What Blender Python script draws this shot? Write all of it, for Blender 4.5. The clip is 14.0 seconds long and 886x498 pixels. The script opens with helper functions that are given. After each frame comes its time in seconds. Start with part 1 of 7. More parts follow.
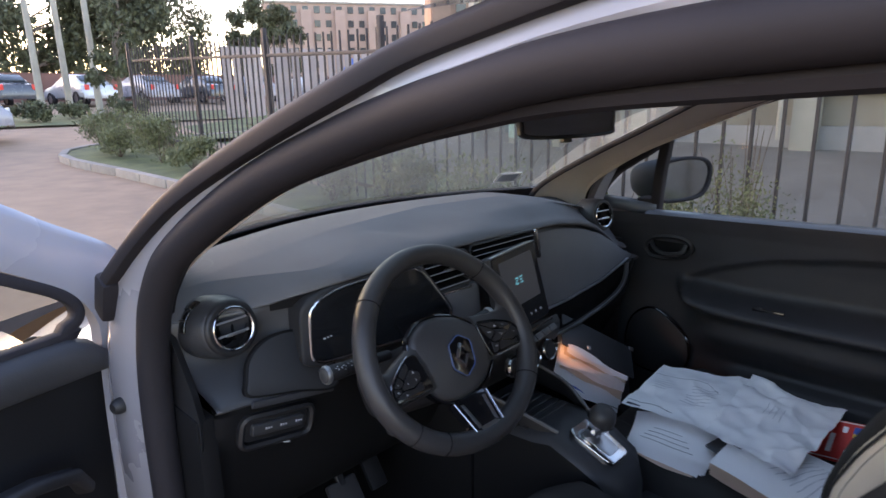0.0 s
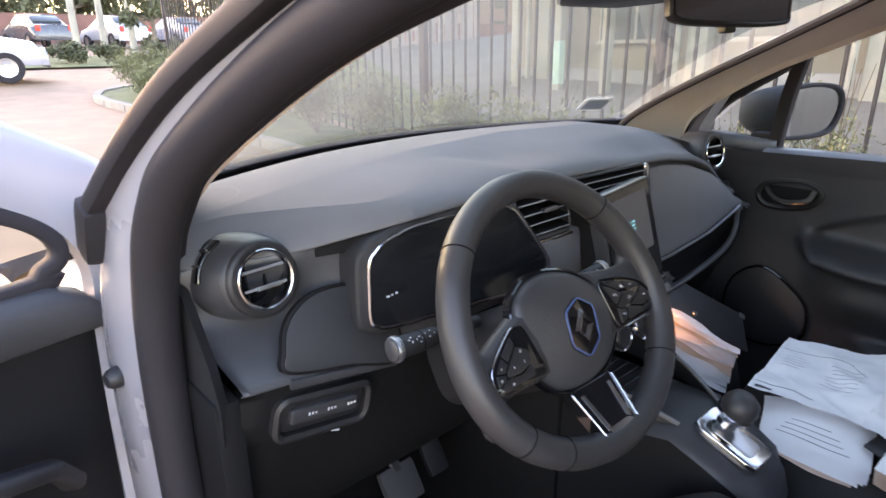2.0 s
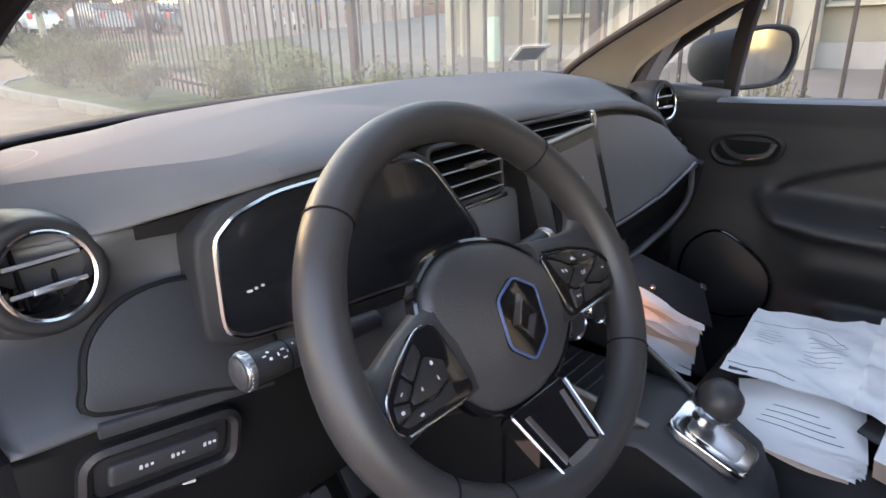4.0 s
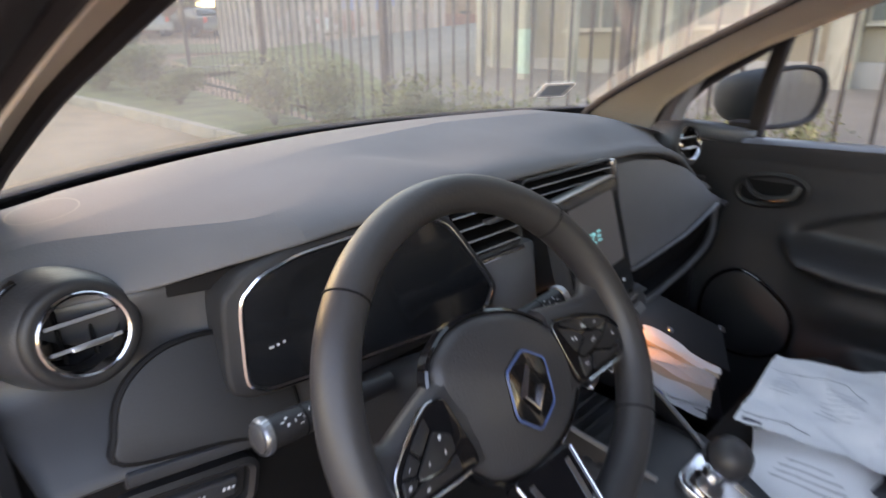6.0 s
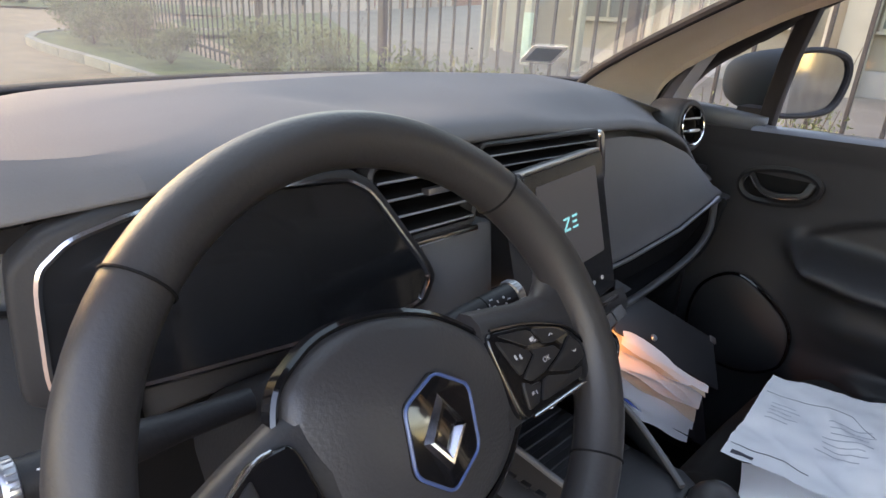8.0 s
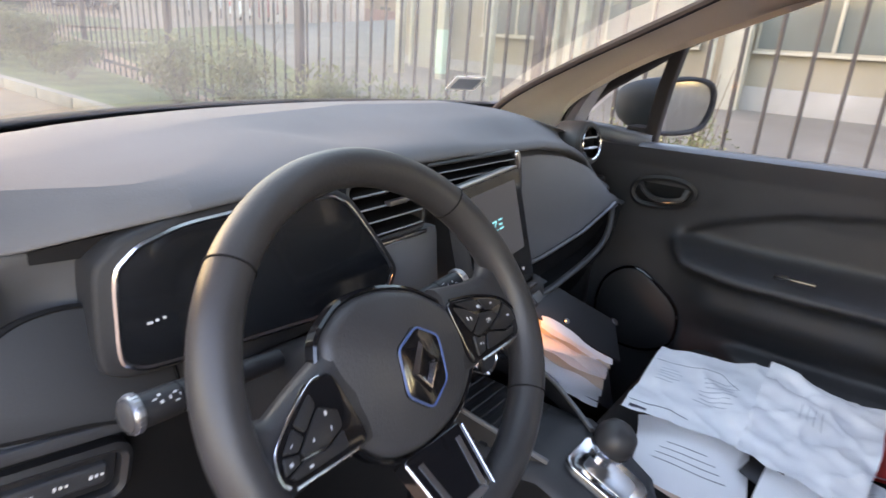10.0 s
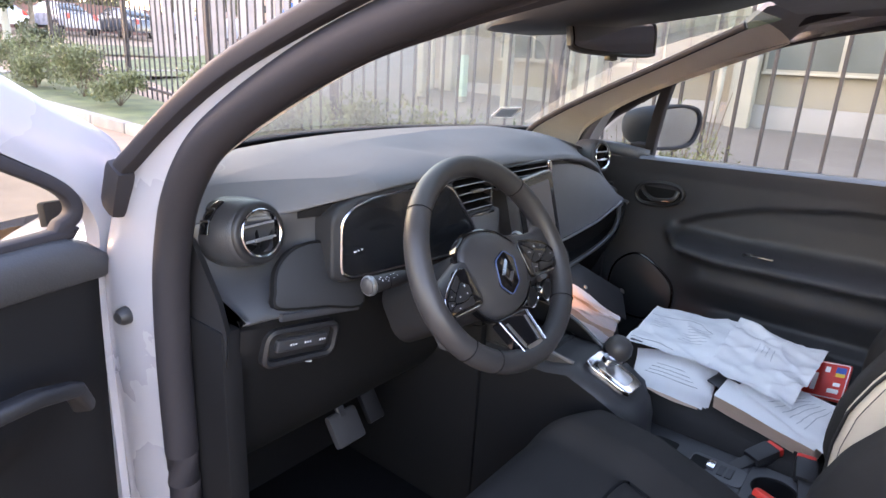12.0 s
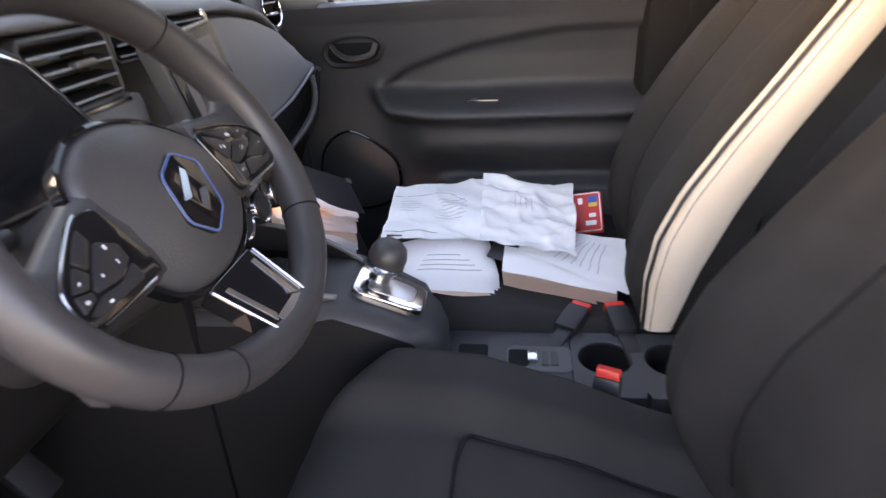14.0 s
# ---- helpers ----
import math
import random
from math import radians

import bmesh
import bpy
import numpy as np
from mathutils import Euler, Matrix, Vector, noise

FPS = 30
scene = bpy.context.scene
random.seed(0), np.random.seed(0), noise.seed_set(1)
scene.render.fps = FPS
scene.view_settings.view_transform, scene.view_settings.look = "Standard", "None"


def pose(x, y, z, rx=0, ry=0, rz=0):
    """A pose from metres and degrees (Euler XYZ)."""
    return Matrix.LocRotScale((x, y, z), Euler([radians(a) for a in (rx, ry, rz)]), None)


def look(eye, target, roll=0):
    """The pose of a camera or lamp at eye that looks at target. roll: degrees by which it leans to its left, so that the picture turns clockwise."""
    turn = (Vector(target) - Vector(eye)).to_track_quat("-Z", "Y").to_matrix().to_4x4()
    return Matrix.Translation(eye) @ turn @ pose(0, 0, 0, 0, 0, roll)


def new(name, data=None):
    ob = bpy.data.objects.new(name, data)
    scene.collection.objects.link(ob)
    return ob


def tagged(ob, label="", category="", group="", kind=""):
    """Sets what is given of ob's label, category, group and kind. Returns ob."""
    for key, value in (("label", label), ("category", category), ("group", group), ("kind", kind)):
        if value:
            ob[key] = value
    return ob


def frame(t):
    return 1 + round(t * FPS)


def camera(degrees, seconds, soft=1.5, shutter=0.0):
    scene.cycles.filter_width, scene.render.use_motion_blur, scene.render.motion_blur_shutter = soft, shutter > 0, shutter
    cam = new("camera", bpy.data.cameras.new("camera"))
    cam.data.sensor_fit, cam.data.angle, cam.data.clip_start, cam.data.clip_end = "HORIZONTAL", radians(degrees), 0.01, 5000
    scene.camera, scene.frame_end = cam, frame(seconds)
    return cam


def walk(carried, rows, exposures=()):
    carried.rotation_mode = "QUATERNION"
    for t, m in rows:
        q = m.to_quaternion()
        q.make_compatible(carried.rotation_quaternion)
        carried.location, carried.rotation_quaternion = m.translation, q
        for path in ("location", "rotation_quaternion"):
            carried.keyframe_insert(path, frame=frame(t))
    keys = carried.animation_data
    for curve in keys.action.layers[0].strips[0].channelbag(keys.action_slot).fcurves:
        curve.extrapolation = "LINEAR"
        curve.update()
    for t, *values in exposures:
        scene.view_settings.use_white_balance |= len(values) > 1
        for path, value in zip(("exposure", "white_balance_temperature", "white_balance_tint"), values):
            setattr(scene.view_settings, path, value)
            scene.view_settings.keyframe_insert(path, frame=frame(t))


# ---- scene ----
cam = camera(72.7, 14.0, shutter=0.4)
PATH = [
    (0, (-0.959, -0.869, 1.402), (0.413, 0.504, 0.922), -1.36),
    (0.5, (-0.939, -0.777, 1.384), (0.412, 0.606, 0.874), -0.46),
    (1, (-0.956, -0.784, 1.365), (0.350, 0.626, 0.812), -0.06),
    (1.5, (-0.914, -0.741, 1.335), (0.360, 0.672, 0.718), 0.44),
    (2, (-0.843, -0.619, 1.309), (0.424, 0.794, 0.678), -0.76),
    (2.5, (-0.768, -0.517, 1.254), (0.503, 0.889, 0.617), -1.32),
    (3, (-0.708, -0.470, 1.232), (0.576, 0.910, 0.563), -1.12),
    (3.5, (-0.674, -0.471, 1.226), (0.661, 0.847, 0.535), -1.32),
    (3.7, (-0.674, -0.488, 1.225), (0.687, 0.805, 0.540), -1.72),
    (5.8, (-0.722, -0.559, 1.290), (0.684, 0.683, 0.608), -2.34),
    (6, (-0.672, -0.522, 1.284), (0.657, 0.816, 0.625), -0.84),
    (6.5, (-0.582, -0.478, 1.247), (0.673, 0.928, 0.580), 2.36),
    (7, (-0.524, -0.458, 1.226), (0.771, 0.903, 0.544), 2.76),
    (9.5, (-0.563, -0.482, 1.246), (0.821, 0.766, 0.519), 3.41),
    (10, (-0.662, -0.531, 1.264), (0.857, 0.588, 0.608), 3.91),
    (10.5, (-0.824, -0.616, 1.272), (0.755, 0.444, 0.653), 3.74),
    (11, (-0.964, -0.719, 1.294), (0.590, 0.388, 0.690), 3.34),
    (11.5, (-1.031, -0.715, 1.307), (0.506, 0.418, 0.707), 3.34),
    (12, (-1.045, -0.715, 1.310), (0.457, 0.467, 0.711), 3.04),
    (12.5, (-0.962, -0.654, 1.274), (0.533, 0.523, 0.659), 3.36),
    (12.8, (-0.766, -0.472, 1.172), (0.913, 0.433, 0.569), 0.2),
    (13, (-0.670, -0.404, 1.115), (1.098, 0.217, 0.415), -0.16),
    (13.2, (-0.600, -0.391, 1.070), (1.206, -0.003, 0.302), -1.05),
    (13.5, (-0.587, -0.411, 1.078), (1.206, -0.207, 0.215), -0.73),
    (14, (-0.720, -0.510, 1.169), (1.056, -0.268, 0.280), -2.9),
]
walk(cam, [(t, look(eye, target, roll)) for t, eye, target, roll in PATH],
     exposures=[(0.0, 2.25, 6700, 34), (0.4, 2.5, 6700, 34), (1.5, 3.3, 7200, 35), (3.5, 3.45, 7500, 36), (6.5, 3.15, 7700, 36), (9.5, 3.45, 7600, 36), (11.0, 3.65, 7300, 37), (12.5, 3.5, 7200, 38), (13.1, 3.4, 7500, 40), (14.0, 3.9, 7900, 42)])

# ---------------------------------------------------------------- world and lights
world = bpy.data.worlds.new("dusk_sky")
scene.world = world
world.use_nodes = True
wn = world.node_tree.nodes
sky = wn.new("ShaderNodeTexSky")
sky.sky_type = "NISHITA"
sky.sun_disc = False
sky.sun_elevation = radians(10)
sky.sun_rotation = radians(-14)
sky.air_density, sky.dust_density, sky.ozone_density = 1.2, 0.9, 1.6
wn["Background"].inputs["Strength"].default_value = 0.235
world.node_tree.links.new(sky.outputs["Color"], wn["Background"].inputs["Color"])

sun_data = bpy.data.lights.new("low_sun", "SUN")
sun_data.energy, sun_data.angle, sun_data.color = 0.10, radians(60), (1.0, 0.93, 0.86)
sun = new("low_sun", sun_data)
sun.matrix_world = look((-3.6, 14.5, 4.0), (0, 0, 0))


# ---------------------------------------------------------------- materials
def material(name, base, rough=0.5, metal=0.0, vary=0.12, scale=8.0, grain=0.0, grain_scale=300.0, coat=0.0, spec=0.5, sheen=0.0, object_random=0.0):
    m = bpy.data.materials.new(name)
    m.use_nodes = True
    nt = m.node_tree
    b = nt.nodes["Principled BSDF"]
    b.inputs["Roughness"].default_value = rough
    b.inputs["Metallic"].default_value = metal
    b.inputs["Coat Weight"].default_value = coat
    b.inputs["Specular IOR Level"].default_value = spec
    b.inputs["Sheen Weight"].default_value = sheen
    tc = nt.nodes.new("ShaderNodeTexCoord")
    n1 = nt.nodes.new("ShaderNodeTexNoise")
    n1.inputs["Scale"].default_value = scale
    n1.inputs["Detail"].default_value = 6
    nt.links.new(tc.outputs["Object"], n1.inputs["Vector"])
    ramp = nt.nodes.new("ShaderNodeMapRange")
    ramp.inputs["From Min"].default_value, ramp.inputs["From Max"].default_value = 0.3, 0.7
    ramp.inputs["To Min"].default_value, ramp.inputs["To Max"].default_value = 1 - vary, 1 + vary
    nt.links.new(n1.outputs["Fac"], ramp.inputs["Value"])
    mul = nt.nodes.new("ShaderNodeVectorMath")
    mul.operation = "SCALE"
    mul.inputs[0].default_value = base
    nt.links.new(ramp.outputs["Result"], mul.inputs["Scale"])
    out = mul.outputs["Vector"]
    if object_random:
        oi = nt.nodes.new("ShaderNodeObjectInfo")
        mr = nt.nodes.new("ShaderNodeMapRange")
        mr.inputs["To Min"].default_value, mr.inputs["To Max"].default_value = 1 - object_random, 1 + object_random
        nt.links.new(oi.outputs["Random"], mr.inputs["Value"])
        m2 = nt.nodes.new("ShaderNodeVectorMath")
        m2.operation = "SCALE"
        nt.links.new(out, m2.inputs[0])
        nt.links.new(mr.outputs["Result"], m2.inputs["Scale"])
        out = m2.outputs["Vector"]
    nt.links.new(out, b.inputs["Base Color"])
    rr = nt.nodes.new("ShaderNodeMapRange")
    rr.inputs["To Min"].default_value, rr.inputs["To Max"].default_value = max(rough - 0.08, 0.02), min(rough + 0.08, 1)
    nt.links.new(n1.outputs["Fac"], rr.inputs["Value"])
    nt.links.new(rr.outputs["Result"], b.inputs["Roughness"])
    if grain:
        n2 = nt.nodes.new("ShaderNodeTexNoise")
        n2.inputs["Scale"].default_value = grain_scale
        n2.inputs["Detail"].default_value = 3
        nt.links.new(tc.outputs["Object"], n2.inputs["Vector"])
        bump = nt.nodes.new("ShaderNodeBump")
        bump.inputs["Strength"].default_value = grain
        bump.inputs["Distance"].default_value = 0.0008
        nt.links.new(n2.outputs["Fac"], bump.inputs["Height"])
        nt.links.new(bump.outputs["Normal"], b.inputs["Normal"])
    return m


def glass(name, tint=(1, 1, 1), veil=0.0, gloss=1.0):
    """A thin pane: clear, with a mirror share that grows at grazing angles, and a diffuse veil that paints in haze."""
    m = bpy.data.materials.new(name)
    m.use_nodes = True
    nt = m.node_tree
    nt.nodes.remove(nt.nodes["Principled BSDF"])
    out = nt.nodes["Material Output"]
    tr = nt.nodes.new("ShaderNodeBsdfTransparent")
    tr.inputs["Color"].default_value = (*tint, 1)
    gl = nt.nodes.new("ShaderNodeBsdfGlossy")
    gl.inputs["Roughness"].default_value = 0.02
    fr = nt.nodes.new("ShaderNodeLayerWeight")
    fr.inputs["Blend"].default_value = 0.5
    pw = nt.nodes.new("ShaderNodeMath")
    pw.operation = "POWER"
    pw.inputs[1].default_value = 4.0
    nt.links.new(fr.outputs["Facing"], pw.inputs[0])
    sc = nt.nodes.new("ShaderNodeMapRange")
    sc.inputs["To Min"].default_value, sc.inputs["To Max"].default_value = 0.05 * gloss, 0.9 * gloss
    nt.links.new(pw.outputs["Value"], sc.inputs["Value"])
    mix = nt.nodes.new("ShaderNodeMixShader")
    nt.links.new(sc.outputs["Result"], mix.inputs["Fac"])
    nt.links.new(tr.outputs["BSDF"], mix.inputs[1])
    nt.links.new(gl.outputs["BSDF"], mix.inputs[2])
    last = mix.outputs["Shader"]
    if veil:
        df = nt.nodes.new("ShaderNodeBsdfDiffuse")
        df.inputs["Color"].default_value = (0.75, 0.74, 0.7, 1)
        tl = nt.nodes.new("ShaderNodeBsdfTranslucent")
        tl.inputs["Color"].default_value = (0.8, 0.8, 0.78, 1)
        md = nt.nodes.new("ShaderNodeMixShader")
        nt.links.new(df.outputs["BSDF"], md.inputs[1])
        nt.links.new(tl.outputs["BSDF"], md.inputs[2])
        tc = nt.nodes.new("ShaderNodeTexCoord")
        no = nt.nodes.new("ShaderNodeTexNoise")
        no.inputs["Scale"].default_value = 5
        no.inputs["Detail"].default_value = 8
        nt.links.new(tc.outputs["Object"], no.inputs["Vector"])
        mr = nt.nodes.new("ShaderNodeMapRange")
        mr.inputs["From Min"].default_value, mr.inputs["From Max"].default_value = 0.3, 0.7
        mr.inputs["To Min"].default_value, mr.inputs["To Max"].default_value = veil * 0.6, veil * 1.4
        nt.links.new(no.outputs["Fac"], mr.inputs["Value"])
        m2 = nt.nodes.new("ShaderNodeMixShader")
        nt.links.new(mr.outputs["Result"], m2.inputs["Fac"])
        nt.links.new(last, m2.inputs[1])
        nt.links.new(md.outputs["Shader"], m2.inputs[2])
        last = m2.outputs["Shader"]
    nt.links.new(last, out.inputs["Surface"])
    return m


def glow(name, colour, strength):
    m = bpy.data.materials.new(name)
    m.use_nodes = True
    b = m.node_tree.nodes["Principled BSDF"]
    b.inputs["Base Color"].default_value = (*colour, 1)
    b.inputs["Emission Color"].default_value = (*colour, 1)
    b.inputs["Emission Strength"].default_value = strength
    return m


PLASTIC = material("charcoal_grained_plastic", (0.036, 0.037, 0.041), 0.46, spec=0.4, grain=0.45, grain_scale=420)
PAD = material("grey_soft_dash_skin", (0.132, 0.133, 0.142), 0.72, spec=0.14, grain=0.35, grain_scale=500, vary=0.08)
DARK = material("black_hard_plastic", (0.014, 0.014, 0.016), 0.5, grain=0.3, grain_scale=380)
FASCIA = material("smooth_grey_fascia", (0.056, 0.057, 0.062), 0.42, grain=0.15, grain_scale=600)
PANEL_GREY = material("satin_grey_panel", (0.125, 0.127, 0.136), 0.5, grain=0.25, grain_scale=550)
# Fascia plastic darkened to draw the shade on lid and cluster housing.
COWL = material("shaded_smooth_plastic", (0.024, 0.025, 0.028), 0.55, spec=0.3, grain=0.2, grain_scale=520)
GLOSS = material("piano_black_trim", (0.006, 0.006, 0.007), 0.08, coat=0.6, vary=0.05)
CHROME = material("satin_chrome", (0.62, 0.62, 0.64), 0.16, metal=1.0, vary=0.05)
SILVER = material("brushed_silver", (0.45, 0.45, 0.47), 0.32, metal=1.0, vary=0.08)
LEATHER = material("dark_wheel_leather", (0.031, 0.030, 0.032), 0.44, grain=0.25, grain_scale=350, vary=0.15, scale=14)
HUB = material("wheel_hub_skin", (0.042, 0.041, 0.044), 0.38, grain=0.4, grain_scale=450)
# Black plastic made darker still, to put footwell shade into the colour.
KNEE = material("shaded_black_plastic", (0.008, 0.008, 0.009), 0.7, spec=0.14, grain=0.35, grain_scale=420)
RUBBER = material("black_door_rubber", (0.022, 0.020, 0.024), 0.68, spec=0.22, grain=0.25, grain_scale=200)
PAINT = material("white_car_paint", (0.285, 0.28, 0.312), 0.28, coat=0.6, vary=0.05, scale=3)
TRIM = material("tan_pillar_cloth", (0.58, 0.51, 0.46), 0.85, grain=0.3, grain_scale=700, vary=0.06)
LINER = material("dark_roof_lining", (0.19, 0.19, 0.21), 0.9, grain=0.4, grain_scale=500)
FABRIC = material("black_seat_fabric", (0.017, 0.0165, 0.0165), 0.9, grain=0.8, grain_scale=900, spec=0.25, vary=0.2, scale=20)
FABRIC_SIDE = material("charcoal_bolster_fabric", (0.022, 0.021, 0.021), 0.88, grain=0.6, grain_scale=900, spec=0.25, vary=0.15, scale=12)
CREAM = material("cream_seat_leather", (0.60, 0.51, 0.40), 0.55, grain=0.35, grain_scale=300, vary=0.07)
CARPET = material("black_floor_carpet", (0.008, 0.008, 0.009), 0.95, spec=0.1, grain=1.0, grain_scale=500)
PAPER = material("white_paper", (0.84, 0.84, 0.85), 0.8, vary=0.03, scale=6, grain=0.25, grain_scale=25)
INK = material("grey_print", (0.46, 0.47, 0.50), 0.8)
INK_DARK = material("dark_print", (0.06, 0.06, 0.08), 0.8)
BUFF = material("buff_cardboard", (0.62, 0.46, 0.36), 0.8)
RED = material("red_plastic", (0.62, 0.035, 0.022), 0.42, vary=0.06)
BLUE = material("blue_print", (0.03, 0.10, 0.42), 0.5)
YELLOW = material("yellow_print", (0.75, 0.55, 0.06), 0.5)
BLUE_RING = material("blue_emblem_ring", (0.05, 0.09, 0.22), 0.3, coat=0.4)
STITCH = material("grey_thread", (0.09, 0.085, 0.085), 0.8)
LOUVRE = material("grey_louvre_edge", (0.36, 0.36, 0.38), 0.34, metal=0.6)
ICON = material("pale_icon_print", (0.55, 0.56, 0.58), 0.6)
KEY_BLACK = material("black_key_plastic", (0.016, 0.016, 0.018), 0.34, vary=0.05)
MIRROR = material("mirror_silver", (0.85, 0.86, 0.88), 0.02, metal=1.0, vary=0.0)
MIRROR_DIM = material("dimming_mirror_silver", (0.42, 0.44, 0.46), 0.03, metal=1.0, vary=0.0)
EMBLEM_CHROME = material("dark_chrome", (0.36, 0.36, 0.38), 0.14, metal=1.0, vary=0.1, scale=60)
CAR_GLASS = glass("car_window_glass", (0.69, 0.72, 0.68), 0.01, 0.45)
# The veil paints in the milky haze of reflections on the windscreen.
SCREEN_GLASS = glass("windscreen_glass", (0.55, 0.63, 0.535), 0.075)
TINT_GLASS = glass("tinted_rear_glass", (0.55, 0.57, 0.55), 0.01)
SCREEN = material("dark_display_glass", (0.011, 0.012, 0.014), 0.14, coat=0.3, vary=0.25)


# ---------------------------------------------------------------- mesh helpers
def thing(name, label, category, at=(0, 0, 0), group="", kind=""):
    ob = new(name)
    ob.empty_display_size = 0.05
    ob.location = at
    return tagged(ob, label, category, group, kind)


def finish(name, bm, mat, smooth=35):
    bmesh.ops.remove_doubles(bm, verts=bm.verts, dist=1e-6)
    bmesh.ops.recalc_face_normals(bm, faces=bm.faces)
    me = bpy.data.meshes.new(name)
    bm.to_mesh(me)
    bm.free()
    me.materials.append(mat)
    me.shade_smooth()
    if smooth < 180:
        me.set_sharp_from_angle(angle=radians(smooth))
    return me


def part(name, bm, mat, parent, label="", smooth=35):
    ob = new(name, finish(name, bm, mat, smooth))
    ob.parent = parent
    ob.matrix_parent_inverse = Matrix.Translation(-parent.location)
    return tagged(ob, label)


def alone(name, bm, mat, label, category, group="", kind="", smooth=35):
    return tagged(new(name, finish(name, bm, mat, smooth)), label, category, group, kind)


def spline(pts, n):
    """Points along a smooth line through pts."""
    p = [Vector(q) for q in pts]
    p = [2 * p[0] - p[1], *p, 2 * p[-1] - p[-2]]
    out = []
    for i in range(n):
        s = i / (n - 1) * (len(p) - 3)
        k = min(int(s), len(p) - 4)
        f = s - k
        a, b, c, d = p[k:k + 4]
        out.append(0.5 * (2 * b + (c - a) * f + (2 * a - 5 * b + 4 * c - d) * f * f + (3 * b - a - 3 * c + d) * f ** 3))
    return out


def loft(rows, closed=False, caps=False, bm=None):
    bm = bm or bmesh.new()
    vs = [[bm.verts.new(p) for p in row] for row in rows]
    for a, b in zip(vs, vs[1:]):
        n = len(a)
        for i in range(n if closed else n - 1):
            j = (i + 1) % n
            bm.faces.new((a[i], a[j], b[j], b[i]))
    if caps:
        bm.faces.new(vs[0])
        bm.faces.new(list(reversed(vs[-1])))
    return bm


def sweep(path, profile, up=(0, 0, 1), ring=False, bm=None, taper=None):
    """A closed profile of (side, up) pairs along a line of points."""
    path = [Vector(p) for p in path]
    rows = []
    n = len(path)
    for i, p in enumerate(path):
        a = path[(i - 1) % n] if ring or i > 0 else p
        b = path[(i + 1) % n] if ring or i < n - 1 else p
        t = (b - a).normalized()
        side = t.cross(Vector(up)).normalized()
        upv = side.cross(t).normalized()
        k = taper(i / (n - 1)) if taper else 1.0
        rows.append([p + side * u * k + upv * v * k for u, v in profile])
    if ring:
        rows.append(rows[0])
    return loft(rows, closed=True, caps=not ring, bm=bm)


def circle(r, n=10, rv=None):
    return [(r * math.cos(i * math.tau / n), (rv or r) * math.sin(i * math.tau / n)) for i in range(n)]


def rounded(w, h, r, n=4):
    """The outline of a rounded rectangle."""
    out = []
    for cx, cy, a in ((w / 2 - r, h / 2 - r, 0), (-w / 2 + r, h / 2 - r, 90), (-w / 2 + r, -h / 2 + r, 180), (w / 2 - r, -h / 2 + r, 270)):
        for i in range(n + 1):
            t = radians(a + 90 * i / n)
            out.append((cx + r * math.cos(t), cy + r * math.sin(t)))
    return out


def smooth_outline(pts, n=48):
    """A closed smooth outline through 2D pts."""
    p = [Vector((*q, 0)) for q in pts]
    m = len(p)
    out = []
    for i in range(n):
        s = i / n * m
        k, f = int(s), s - int(s)
        a, b, c, d = p[(k - 1) % m], p[k % m], p[(k + 1) % m], p[(k + 2) % m]
        q = 0.5 * (2 * b + (c - a) * f + (2 * a - 5 * b + 4 * c - d) * f * f + (3 * b - a - 3 * c + d) * f ** 3)
        out.append((q.x, q.y))
    return out


def plate(outline, m, depth, bevel=0.0, dome=0.0, steps=1, bm=None):
    """A plate with a 2D outline, in the plane of the pose m, reaching from -depth to 0 along its z, its front edge rounded."""
    bm = bm or bmesh.new()
    cx = sum(p[0] for p in outline) / len(outline)
    cy = sum(p[1] for p in outline) / len(outline)

    def ring(k, z):
        return [m @ Vector((cx + (x - cx) * k[0], cy + (y - cy) * k[1], z)) for x, y in outline]
    w = max(abs(p[0] - cx) for p in outline)
    h = max(abs(p[1] - cy) for p in outline)
    rows = [ring((1, 1), -depth)]
    if bevel:
        for i in range(4):
            a = i / 3 * math.pi / 2
            s = bevel * (1 - math.cos(a))
            rows.append(ring((1 - s / w, 1 - s / h), -bevel + bevel * math.sin(a)))
    else:
        rows.append(ring((1, 1), 0))
    k0 = (1 - bevel / w, 1 - bevel / h)
    if dome:
        for i in range(1, 6):
            k = 1 - i / 6
            rows.append(ring((k0[0] * k, k0[1] * k), dome * (1 - k * k)))
    return loft(rows, closed=True, caps=True, bm=bm)


def frame_ring(outline, m, width, depth, bm=None):
    """A raised ring along a 2D outline."""
    pts = [Vector((x, y, 0)) for x, y in outline]
    n = len(pts)
    rows = []
    for i, p in enumerate(pts):
        t = (pts[(i + 1) % n] - pts[i - 1]).normalized()
        side = t.cross(Vector((0, 0, 1)))
        rows.append([m @ (p + side * u + Vector((0, 0, v))) for u, v in ((-width / 2, -depth), (-width / 2, 0), (0, width * 0.3), (width / 2, 0), (width / 2, -depth))])
    rows.append(rows[0])
    return loft(rows, closed=True, bm=bm)


def box(size, m, bevel=0.0, bm=None, seg=2):
    t = bmesh.new()
    bmesh.ops.create_cube(t, size=1, matrix=Matrix.Diagonal((*size, 1)))
    if bevel:
        bmesh.ops.bevel(t, geom=list(t.edges), offset=bevel, segments=seg, profile=0.6, affect="EDGES")
    bmesh.ops.transform(t, matrix=m, verts=t.verts)
    return merge(t, bm)


def merge(t, bm):
    if bm is None:
        return t
    base = {v: bm.verts.new(v.co) for v in t.verts}
    for f in t.faces:
        bm.faces.new([base[v] for v in f.verts])
    t.free()
    return bm


